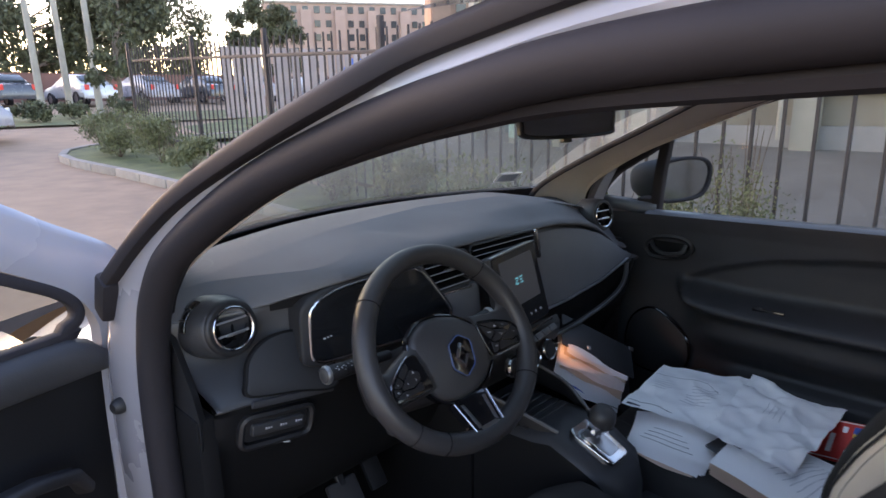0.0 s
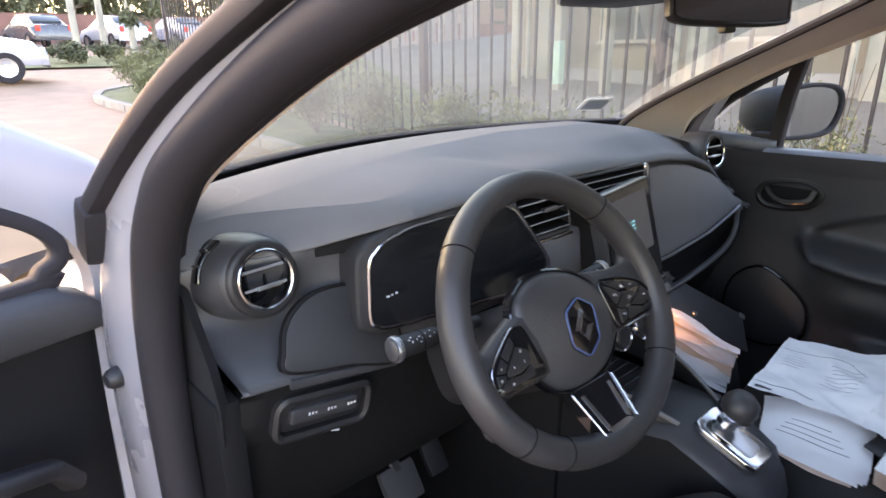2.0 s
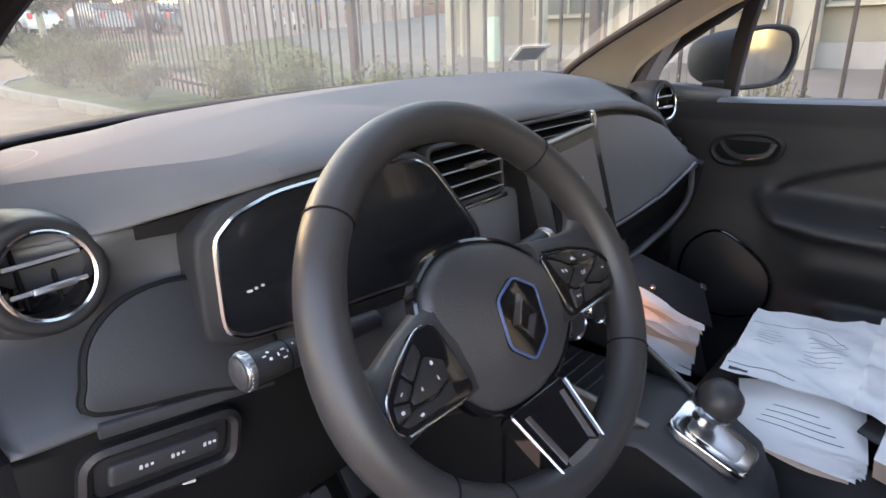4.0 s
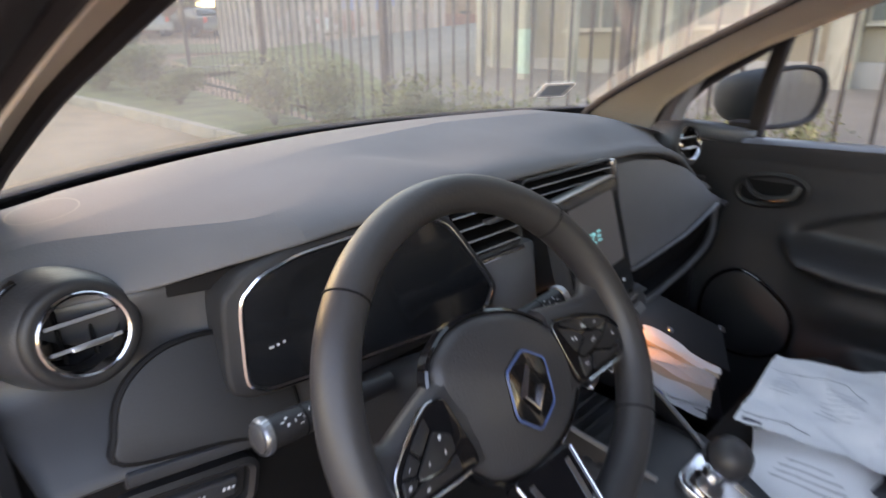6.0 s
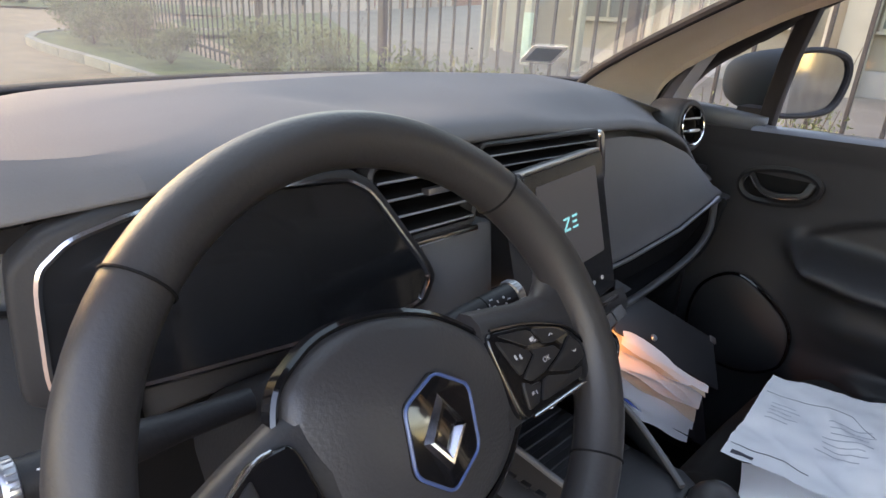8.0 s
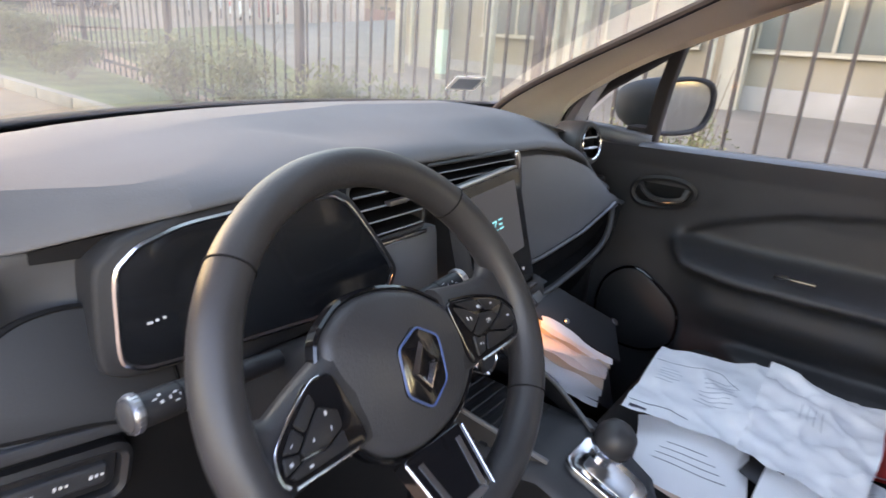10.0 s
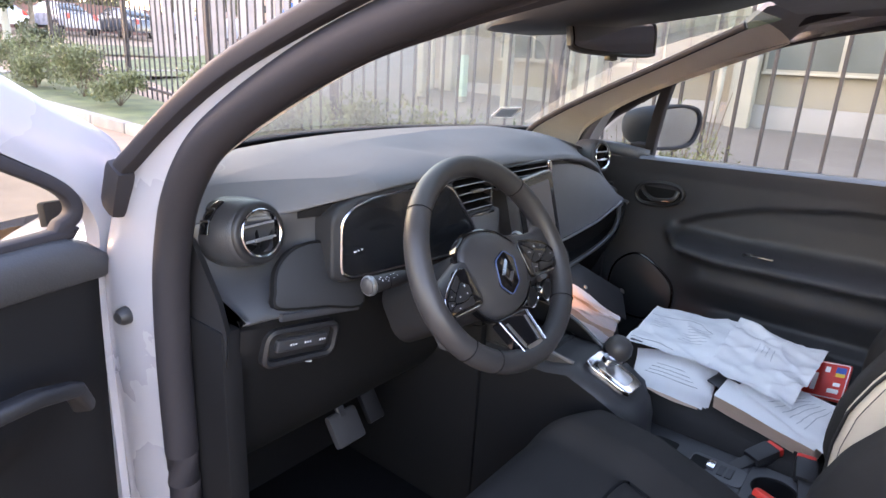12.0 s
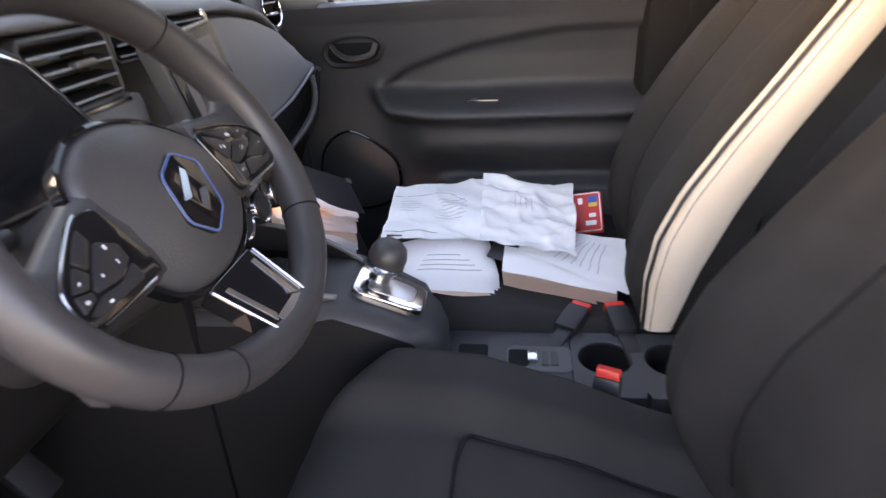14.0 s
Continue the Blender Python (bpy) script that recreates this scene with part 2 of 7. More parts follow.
def lathe(profile, m, n=32, bm=None, caps=False):
    """(radius, z) pairs turned round the z axis of the pose m."""
    rows = [[m @ Vector((r * math.cos(i * math.tau / n), r * math.sin(i * math.tau / n), z)) for i in range(n)] for r, z in profile]
    return loft(rows, closed=True, caps=caps, bm=bm)


def basis(o, u, v):
    """A pose whose x runs along u, whose y runs close to v, at o."""
    u = Vector(u).normalized()
    n = u.cross(Vector(v)).normalized()
    w = n.cross(u)
    m = Matrix((u, w, n)).transposed().to_4x4()
    m.translation = o
    return m


def lerp_table(x, xs, vs):
    return float(np.interp(x, xs, vs))


def soften(pts, r=0.25, n=4):
    out = []
    m = len(pts)
    for i, p in enumerate(pts):
        a, b = Vector(pts[i - 1]), Vector(pts[(i + 1) % m])
        p = Vector(p)
        s, e = p.lerp(a, r), p.lerp(b, r)
        for k in range(n + 1):
            f = k / n
            q = s.lerp(p, f).lerp(p.lerp(e, f), f)
            out.append((q.x, q.y))
    return out


# ---------------------------------------------------------------- the ground, which climbs gently ahead of the car
def ground_z(y):
    s = min(max((y - 1.0) / 3.0, 0), 1)
    rise = 0.05 * (y - 2.0) if y > 4 else 0.10 * s * s * (3 - 2 * s)
    return min(rise, 2.6) if y > 1 else 0.0


# Paving and wall colours set darker, to balance outside light against the cabin.
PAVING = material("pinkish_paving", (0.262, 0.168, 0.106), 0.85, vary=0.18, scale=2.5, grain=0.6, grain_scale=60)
LAWN = material("short_grass", (0.104, 0.116, 0.042), 0.9, vary=0.35, scale=3, grain=1.0, grain_scale=120)
STONE = material("pale_kerb_stone", (0.25, 0.22, 0.19), 0.85, vary=0.15, scale=6, grain=0.5, grain_scale=60, object_random=0.1)
IRON = material("dark_painted_iron", (0.040, 0.033, 0.033), 0.75, vary=0.25, scale=12, grain=0.2, grain_scale=90)
LEAF = material("olive_leaves", (0.14, 0.148, 0.066), 0.6, vary=0.45, scale=9)
LEAF_DARK = material("dark_leaves", (0.072, 0.080, 0.040), 0.65, vary=0.45, scale=4)
TWIG = material("brown_twigs", (0.10, 0.07, 0.05), 0.8)
BARK = material("grey_bark", (0.16, 0.13, 0.105), 0.9, vary=0.25, scale=10, grain=0.8, grain_scale=40)
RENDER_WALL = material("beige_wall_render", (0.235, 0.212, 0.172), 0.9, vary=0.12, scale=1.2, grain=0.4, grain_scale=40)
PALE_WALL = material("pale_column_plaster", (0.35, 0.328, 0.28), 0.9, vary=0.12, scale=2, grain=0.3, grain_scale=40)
DARK_WINDOW = material("dark_window_pane", (0.045, 0.055, 0.06), 0.12, vary=0.2, scale=1)


def fence_x(y):
    return 3.35 + 0.055 * y


def sheet(xs, ys, lift, keep=None):
    rows = [[(x, y, ground_z(y) + lift) for x in xs] for y in ys]
    bm = loft(rows)
    if keep:
        bmesh.ops.delete(bm, geom=[f for f in bm.faces if not keep(f.calc_center_median())], context="FACES")
    return bm


YS = [-300, -60, -20, -8, -3, 0, 0.7] + [1 + 0.5 * i for i in range(8)] + [5 + 2 * i for i in range(26)] + [60, 90, 150, 400, 1500]
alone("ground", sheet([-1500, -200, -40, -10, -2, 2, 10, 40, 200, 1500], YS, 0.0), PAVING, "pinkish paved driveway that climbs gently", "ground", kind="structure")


KERB_LINE = [(2.48, -8, 0), (2.50, -3, 0), (2.52, 0, 0), (2.52, 3, 0), (2.45, 6, 0), (2.2, 9, 0), (1.98, 10.6, 0), (1.95, 11.5, 0), (2.15, 12.3, 0), (2.7, 13.0, 0), (3.6, 13.5, 0), (5.5, 14.0, 0), (9, 14.6, 0)]
line = spline(KERB_LINE, 90)
rows = []
for p in line:
    q = Vector((max(p.x, fence_x(p.y) - 0.05) + 0.02, min(p.y, 13.0), 0))
    rows.append([(p.x + (q.x - p.x) * k / 6, p.y + (q.y - p.y) * k / 6, ground_z(p.y + (q.y - p.y) * k / 6) + 0.10) for k in range(7)])
alone("lawn", loft(rows), LAWN, "strip of short grass between kerb and fence", "lawn", kind="structure")
def yard_z(x, y):
    return ground_z(y) * 0.6 + 0.085 * max(0, x - 3.4)


def yard_edge(y):
    return lerp_table(y, [-30, 0, 3, 6, 8, 11, 15.5, 22], [3.6, 3.9, 4.6, 5.7, 6.5, 8.2, 10.5, 13.8])


YARD = material("pinkish_grey_yard", (0.155, 0.136, 0.116), 0.9, vary=0.18, scale=1.2, grain=0.5, grain_scale=70)
YARD_YS = [-30, -10, -3, 0, 0.7] + [1 + 0.5 * i for i in range(8)] + [5, 6, 8, 9.5, 11, 13, 15.5, 18]
alone("courtyard_lawn", loft([[(x, y, yard_z(x, y) + 0.035) for x in np.linspace(fence_x(y) + 0.0, yard_edge(y), 8)] for y in YARD_YS]), LAWN, "rough grass behind the iron fence", "lawn", kind="structure")
alone("courtyard_road", loft([[(x, y, yard_z(x, y) + 0.03) for x in [yard_edge(y) - 0.02 + (24 - yard_edge(y)) * f for f in (0, 0.1, 0.25, 0.5, 1)]] for y in YARD_YS]), YARD, "pinkish grey courtyard behind the iron fence", "road", kind="structure")

kerb = thing("kerb", "pale stone kerb along the lawn", "kerb", kind="structure")
length = [0]
for a, b in zip(line, line[1:]):
    length.append(length[-1] + (b - a).length)
s = 0.0
while s + 0.78 < length[-1]:
    def at(v):
        k = max(i for i in range(len(line)) if length[i] <= v)
        k = min(k, len(line) - 2)
        f = (v - length[k]) / (length[k + 1] - length[k])
        return line[k].lerp(line[k + 1], f)
    a, b = at(s), at(s + 0.78)
    a.z, b.z = ground_z(a.y), ground_z(b.y)
    mid = (a + b) / 2
    if -4 < mid.y < 15:
        part("kerb_stone", box((0.77, 0.13, 0.22), basis(mid + Vector((0, 0, 0.02)), b - a, (0, 0, 1)) @ pose(0, 0, 0, 90), 0.015), STONE, kerb)
    s += 0.79

# ---------------------------------------------------------------- iron fence
BAR = finish("bar", box((0.022, 0.022, 2.0), pose(0, 0, 1.0), 0.003, seg=1), IRON)
fence = thing("iron_fence", "dark iron fence of upright bars with two rails", "fence", kind="structure")
y = -12.245
while y < 14.0:
    ob = new("bar", BAR)
    ob.parent = fence
    ob.location = (fence_x(y), y, ground_z(y) + 0.08)
    y += 0.188
for zz in (0.25, 1.82):
    pts = [(fence_x(v), v, ground_z(v) + zz) for v in np.arange(-12.3, 14.2, 0.5)]
    part("rail", sweep(pts, rounded(0.03, 0.045, 0.006, 2)), IRON, fence)
for y in (-12.3, -9.3, -6.3, -3.3, -0.9, 1.75, 4.6, 7.4, 10.2, 14.0):
    part("post", box((0.065, 0.065, 2.2), pose(fence_x(y), y, ground_z(y) + 1.1), 0.008), IRON, fence)


# ---------------------------------------------------------------- shrubs and trees
def leaves(count, centre, radii, size, bm=None, rng=random, flat=0.0):
    """Many small bent leaves inside an uneven ball of the given radii."""
    bm = bm or bmesh.new()
    verts, faces = [], []
    c = Vector(centre)
    for _ in range(count):
        v = Vector((rng.gauss(0, 1), rng.gauss(0, 1), rng.gauss(0, 1))).normalized()
        r = rng.random() ** 0.45
        lump = 0.75 + 0.5 * noise.noise(v * 2.3 + c * 0.7)
        p = c + Vector((v.x * radii[0], v.y * radii[1], v.z * radii[2])) * r * lump
        e = Euler((rng.uniform(0, 6.3), rng.uniform(0, 6.3), rng.uniform(0, 6.3))).to_matrix()
        s = size * rng.uniform(0.6, 1.4)
        q = [bm.verts.new(p + e @ Vector(w)) for w in ((-s, 0, 0), (0, -s * 0.45, s * 0.15), (s, 0, 0), (0, s * 0.45, s * 0.15))]
        bm.faces.new(q)
    return bm


def shrub(at, radii, count, mat, label, size=0.024):
    ob = thing("shrub", label, "shrub", at, "shrubs on the lawn")
    bm = bmesh.new()
    for _ in range(14):
        tip = Vector(at) + Vector((random.gauss(0, radii[0] * 0.5), random.gauss(0, radii[1] * 0.5), radii[2] * random.uniform(1.0, 1.9)))
        sweep([at, (Vector(at) + tip) / 2 + Vector((random.gauss(0, 0.03), random.gauss(0, 0.03), 0)), tip], circle(0.0045, 5), up=(0.3, 1, 0.1), bm=bm, taper=lambda f: 1 - 0.6 * f)
    part("branchwork", bm, TWIG, ob)
    bm = bmesh.new()
    for _ in range(7):
        off = Vector((random.uniform(-0.6, 0.6) * radii[0], random.uniform(-0.6, 0.6) * radii[1], radii[2] * random.uniform(0.5, 1.35)))
        leaves(count // 7, Vector(at) + off, [r * 0.62 for r in radii], size, bm)
    part("foliage", bm, mat, ob, smooth=180)
    return ob


for x, y, r, h, n in ((2.75, 11.9, 0.55, 0.55, 4200), (2.7, 10.9, 0.6, 0.5, 4200), (2.95, 9.7, 0.55, 0.5, 4000), (3.0, 8.6, 0.4, 0.32, 2200),
                      (3.15, 6.2, 0.5, 0.5, 2200), (3.1, 5.0, 0.55, 0.55, 2200), (3.1, 3.8, 0.5, 0.5, 2000), (3.05, 2.6, 0.5, 0.5, 2000), (3.0, 1.5, 0.4, 0.45, 1600),
                      (3.05, 0.88, 0.40, 0.46, 4200), (3.02, 0.45, 0.28, 0.62, 3000), (3.05, -0.62, 0.14, 0.22, 700)):
    shrub((x, y, ground_z(y) + 0.09), (r, r, h), n, LEAF, "loose olive-green shrub beside the fence", 0.013 if y < 1.0 else 0.024)


# ---------------------------------------------------------------- courtyard building behind the fence
GREY_PANE = material("grey_window_pane", (0.13, 0.145, 0.14), 0.15, vary=0.2, scale=1)
house = thing("courtyard_building", "beige rendered building with pale columns and grey windows", "building", (9.5, 0, 0.5))
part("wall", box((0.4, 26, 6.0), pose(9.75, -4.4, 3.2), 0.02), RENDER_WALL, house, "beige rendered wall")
part("plinth", box((0.10, 26, 0.55), pose(9.52, -4.5, 0.62), 0.015), material("grey_plinth", (0.26, 0.25, 0.24), 0.9, vary=0.15, scale=2), house)
for y0, w in ((0.05, 2.9), (-4.6, 2.9), (-8.4, 2.9), (3.1, 1.5), (5.6, 1.5)):
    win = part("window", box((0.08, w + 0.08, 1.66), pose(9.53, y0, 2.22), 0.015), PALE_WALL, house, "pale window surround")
    part("pane", box((0.04, w, 1.58), pose(9.50, y0, 2.22), 0.004), GREY_PANE, win, "grey window pane")
    for k in range(1, max(2, round(w / 0.9))):
        part("mullion", box((0.05, 0.05, 1.58), pose(9.475, y0 - w / 2 + k * w / max(2, round(w / 0.9)), 2.22), 0.006), PALE_WALL, win)
    part("sill", box((0.10, w + 0.1, 0.035), pose(9.48, y0, 1.375), 0.008), PALE_WALL, house)
for y0 in (1.75, 4.35, -2.7, -6.5, 7.6):
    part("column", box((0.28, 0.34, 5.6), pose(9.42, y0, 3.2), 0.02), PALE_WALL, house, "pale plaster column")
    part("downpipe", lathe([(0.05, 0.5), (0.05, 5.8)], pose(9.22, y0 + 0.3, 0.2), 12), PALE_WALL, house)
TEALP = material("pale_green_paint", (0.42, 0.55, 0.48), 0.7)
for y0, c in ((5.4, 0), (6.4, 1), (7.4, 0)):
    yp = thing("yard_post", "pale painted post in the courtyard", "post", (8.3, y0, yard_z(8.3, y0)), "courtyard posts")
    part("shaft", box((0.15, 0.15, 3.4), pose(8.3, y0, 2.1), 0.015), PALE_WALL, yp)
    if c:
        part("yellow_band", box((0.156, 0.156, 0.16), pose(8.3, y0, 2.25), 0.012), YELLOW, yp, "yellow painted band")
        part("green_foot", box((0.158, 0.158, 0.75), pose(8.3, y0, 1.05), 0.012), TEALP, yp, "pale green painted foot")
screen = thing("panel_fence", "tall fence of pale upright panels", "fence", (14, 20, 0.9), kind="structure")
PANEL = finish("panel", box((0.33, 0.04, 2.5), pose(0, 0, 1.25), 0.01, seg=1), material("pale_pink_panels", (0.30, 0.25, 0.24), 0.8, vary=0.15, scale=1.5, object_random=0.18))
for k in range(26):
    o_ = new("panel", PANEL)
    o_.parent = screen
    o_.location = (-4.6 + 0.36 * k, 0.02 * math.sin(k * 2.1) - 0.06 * k, 0.0)


# ---------------------------------------------------------------- cars parked ahead
def parked_car(x, y, turn, paint, label):
    z = ground_z(y)
    ob = thing("parked_car", label, "car", (x, y, z), "parked cars")
    m = pose(x, y, z, 0, 0, turn)
    prof = [(-2.05, 0.35), (-2.08, 0.62), (-1.95, 0.92), (-1.55, 0.98), (-0.75, 1.42), (0.15, 1.46), (0.85, 1.20), (1.15, 0.98), (1.85, 0.86), (2.08, 0.66), (2.10, 0.35)]
    rows = []
    for wv, k in ((-0.84, 0.0), (-0.87, 0.5), (-0.80, 0.9), (-0.62, 1.0), (0.62, 1.0), (0.80, 0.9), (0.87, 0.5), (0.84, 0.0)):
        rows.append([m @ Vector((px, wv if pz < 1.0 else wv * 0.86, 0.35 + (pz - 0.35) * (k if k > 0 else 0.02) if pz > 0.36 else 0.30)) for px, pz in prof])
    part("body", loft(rows), paint, ob, smooth=50)
    for sx in (-1, 1):
        part("side_window", plate(soften([(-1.35, 1.00), (-0.72, 1.36), (0.12, 1.40), (0.78, 1.16), (0.95, 1.00)], 0.15, 2), m @ basis((0, sx * 0.725, 0), (1, 0, 0), (0, -sx * 0.12, 1)), 0.03), DARK_WINDOW, ob)
    part("windscreen", box((0.06, 1.15, 0.50), m @ pose(0.56, 0, 1.30, 0, -58, 0), 0.01), DARK_WINDOW, ob)
    part("rear_window", box((0.06, 1.15, 0.50), m @ pose(-1.16, 0, 1.22, 0, 60, 0), 0.01), DARK_WINDOW, ob)
    for wx in (-1.28, 1.30):
        for sx in (-1, 1):
            wm = m @ basis((wx, sx * 0.78, 0.32), (1, 0, 0), (0, 0, 1))
            whl = part("wheel", lathe([(0.20, -0.10), (0.31, -0.10), (0.325, -0.05), (0.325, 0.05), (0.31, 0.10), (0.20, 0.10)], wm, 24), RUBBER, ob)
            part("rim", lathe([(0.20, 0.08), (0.10, 0.06), (0.0, 0.07)], wm, 16), SILVER, whl)
            part("rim", lathe([(0.20, -0.08), (0.10, -0.06), (0.0, -0.07)], wm, 16), SILVER, whl)
    for sx in (-1, 1):
        part("headlight", box((0.10, 0.34, 0.12), m @ pose(2.02, sx * 0.58, 0.68), 0.03), material("clear_lamp", (0.7, 0.7, 0.7), 0.15), ob)
        part("tail_light", box((0.06, 0.20, 0.26), m @ pose(-2.02, sx * 0.66, 0.80), 0.02), RED, ob)
    return ob


SILVER_PAINT = material("silver_car_paint", (0.45, 0.46, 0.48), 0.3, metal=0.3, coat=0.5)
DARK_PAINT = material("dark_car_paint", (0.05, 0.055, 0.065), 0.25, coat=0.6)
RED_PAINT = material("dull_red_car_paint", (0.25, 0.05, 0.05), 0.3, coat=0.5)
parked_car(0.0, 16.4, -4, PAINT, "white car parked at the end of the drive")
for x, y, c, l in ((8.2, 33, SILVER_PAINT, "silver car parked in a row"), (11.3, 33.5, PAINT, "white car parked in a row"), (14.2, 33, DARK_PAINT, "dark car parked in a row"), (17.3, 33.4, PAINT, "white car parked in a row"),
                   (20.5, 32.5, SILVER_PAINT, "silver car parked in a row"), (23.8, 31.5, RED_PAINT, "dull red car parked in a row"), (5.0, 33.5, DARK_PAINT, "dark car parked in a row")):
    parked_car(x, y, 100, c, l)
alone("boundary_wall", box((46, 0.3, 1.6), pose(20, 38, ground_z(38) + 0.7), 0.02), material("red_brown_wall", (0.16, 0.08, 0.065), 0.9, vary=0.2, scale=1), "long red-brown boundary wall behind the cars", "wall", kind="structure")
BLUE_TARP = material("blue_tarpaulin", (0.05, 0.16, 0.60), 0.5)
alone("tarpaulin", loft([[(x, 24.0 + 0.25 * math.sin(x * 3) - 0.5 * f, 2.75 + 0.85 * f - 0.15 * abs(math.sin(x * 2.2))) for x in np.linspace(17.4, 20.2, 16)] for f in (0, 0.3, 0.6, 0.8, 1.0)]), BLUE_TARP, "blue tarpaulin hung over a rail", "tarpaulin")

# round clipped bushes by the road, and lamp posts
for x, y, r in ((3.6, 21.5, 0.6), (5.0, 22.5, 0.55), (2.2, 21.8, 0.5), (6.4, 21.2, 0.6)):
    shrub((x, y, ground_z(y)), (r, r, r * 0.7), 1500, LEAF_DARK, "dark clipped bush beside the road", 0.06)
alone("verge", loft([[(x, y, ground_z(y) + 0.06) for x in np.linspace(-14, 16, 12)] for y in (19.8, 21, 23, 25)]), LAWN, "grass verge beside the parked cars", "lawn", kind="structure")
for x, y, h in ((4.6, 24.5, 6.5), (5.6, 25.0, 6.6), (6.3, 24.0, 7.0), (1.2, 26, 5.0)):
    lp = thing("pole", "pale concrete pole beside the road", "pole", (x, y, ground_z(y)), "concrete poles")
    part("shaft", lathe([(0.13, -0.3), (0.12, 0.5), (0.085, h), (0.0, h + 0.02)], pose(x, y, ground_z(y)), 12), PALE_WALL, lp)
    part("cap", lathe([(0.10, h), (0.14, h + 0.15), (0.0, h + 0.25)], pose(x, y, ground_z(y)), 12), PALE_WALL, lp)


# ---------------------------------------------------------------- trees
def tree(x, y, h, spread, mat, n, label, size=0.16):
    z = ground_z(y) - 0.1
    ob = thing("tree", label, "tree", (x, y, z), "trees behind the cars")
    base = Vector((x, y, z))
    tr = [base, base + Vector((random.gauss(0, 0.1), random.gauss(0, 0.1), h * 0.3)), base + Vector((random.gauss(0, 0.25), random.gauss(0, 0.25), h * 0.62)), base + Vector((random.gauss(0, 0.4), 0, h * 0.9))]
    path = spline(tr, 12)
    part("trunk", sweep(path, circle(0.20 * h / 8, 8), up=(0, 1, 0), taper=lambda f: 1 - 0.85 * f), BARK, ob)
    crown = bmesh.new()
    for k in range(14):
        f = random.uniform(0.22, 0.92)
        p = path[int(f * 11)]
        a = random.uniform(0, math.tau)
        tip = p + Vector((math.cos(a) * spread * random.uniform(0.4, 0.85), math.sin(a) * spread * random.uniform(0.4, 0.85), h * random.uniform(-0.02, 0.14)))
        part("limb", sweep(spline([p, p.lerp(tip, 0.5) + Vector((0, 0, 0.15)), tip], 6), circle(0.07 * h / 8, 6), up=(0.1, 0.2, 1), taper=lambda f_: 1 - 0.8 * f_), BARK, ob)
        leaves(n // 14, tip, (spread * 0.46, spread * 0.46, spread * 0.46), size, crown)
    leaves(n // 8, path[-1], (spread * 0.5, spread * 0.5, h * 0.16), size, crown)
    part("crown", crown, mat, ob, smooth=180)
    return ob


for x, y, h, sp, n in ((9.0, 44, 8.0, 3.6, 8000), (13.0, 42, 9.0, 4.0, 9000), (17.0, 46, 9.5, 4.2, 8500), (4.5, 47, 7.0, 3.4, 6000), (27.5, 50, 8.0, 2.4, 8000), (33.5, 56, 8.5, 2.6, 8000), (-6, 45, 9, 4, 4000)):
    tree(x, y, h, sp, LEAF_DARK, n, "tall dark leafy tree behind the parked cars", 0.17)
tree(6.5, 22.5, 4.2, 0.9, LEAF_DARK, 2200, "slim dark conical tree beside the road", 0.09)


# ---------------------------------------------------------------- blocks of flats in the distance
def flats(x0, y0, w, h, depth, floors, cols, wall, label, turn):
    ob = thing("apartment_block", label, "apartment building", (x0, y0, 2.4))
    m = pose(x0, y0, 2.4, 0, 0, turn)
    part("wall", box((w, depth, h), m @ pose(0, 0, h / 2), 0.05), wall, ob)
    part("roof", box((w + 0.6, depth + 0.6, 0.5), m @ pose(0, 0, h + 0.2), 0.05), PALE_WALL, ob)
    pane = finish("window", box((w / cols * 0.5, 0.3, h / floors * 0.5), pose(0, 0, 0), 0.02, seg=1), DARK_WINDOW)
    for i in range(cols):
        for j in range(floors):
            o_ = new("window", pane)
            o_.parent = ob
            o_.matrix_parent_inverse = Matrix.Translation(-ob.location)
            o_.matrix_basis = m @ pose(-w / 2 + (i + 0.5) * w / cols, -depth / 2 - 0.02, (j + 0.55) * h / floors)
    for i in range(0, cols, 3):
        part("balcony", box((w / cols * 0.9, 1.0, h * 0.9), m @ pose(-w / 2 + (i + 0.5) * w / cols, -depth / 2 - 0.4, h * 0.48), 0.03), wall, ob)
    return ob


flats(96, 122, 46, 21.0, 12, 7, 18, material("pink_brown_panels", (0.42, 0.30, 0.24), 0.9, vary=0.1, scale=0.3), "long pinkish block of flats in the distance", -28)
flats(78, 62, 26, 26, 14, 8, 9, material("brown_brick_panels", (0.24, 0.17, 0.13), 0.9, vary=0.15, scale=0.4), "tall brown brick block of flats", -40)
alone("backdrop", loft([[(x, 240 + 10 * math.sin(x / 30), z + (6 * noise.noise(Vector((x / 22, 3, 0))) if z > 8 else 0)) for x in np.linspace(-260, 320, 90)] for z in (-4, 6, 13)]), LEAF_DARK, "dark line of far woods", "woods", kind="structure")


# ---------------------------------------------------------------- car body round the cabin
body = thing("car_body", "white electric hatchback body with open driver's door", "car body", kind="structure")
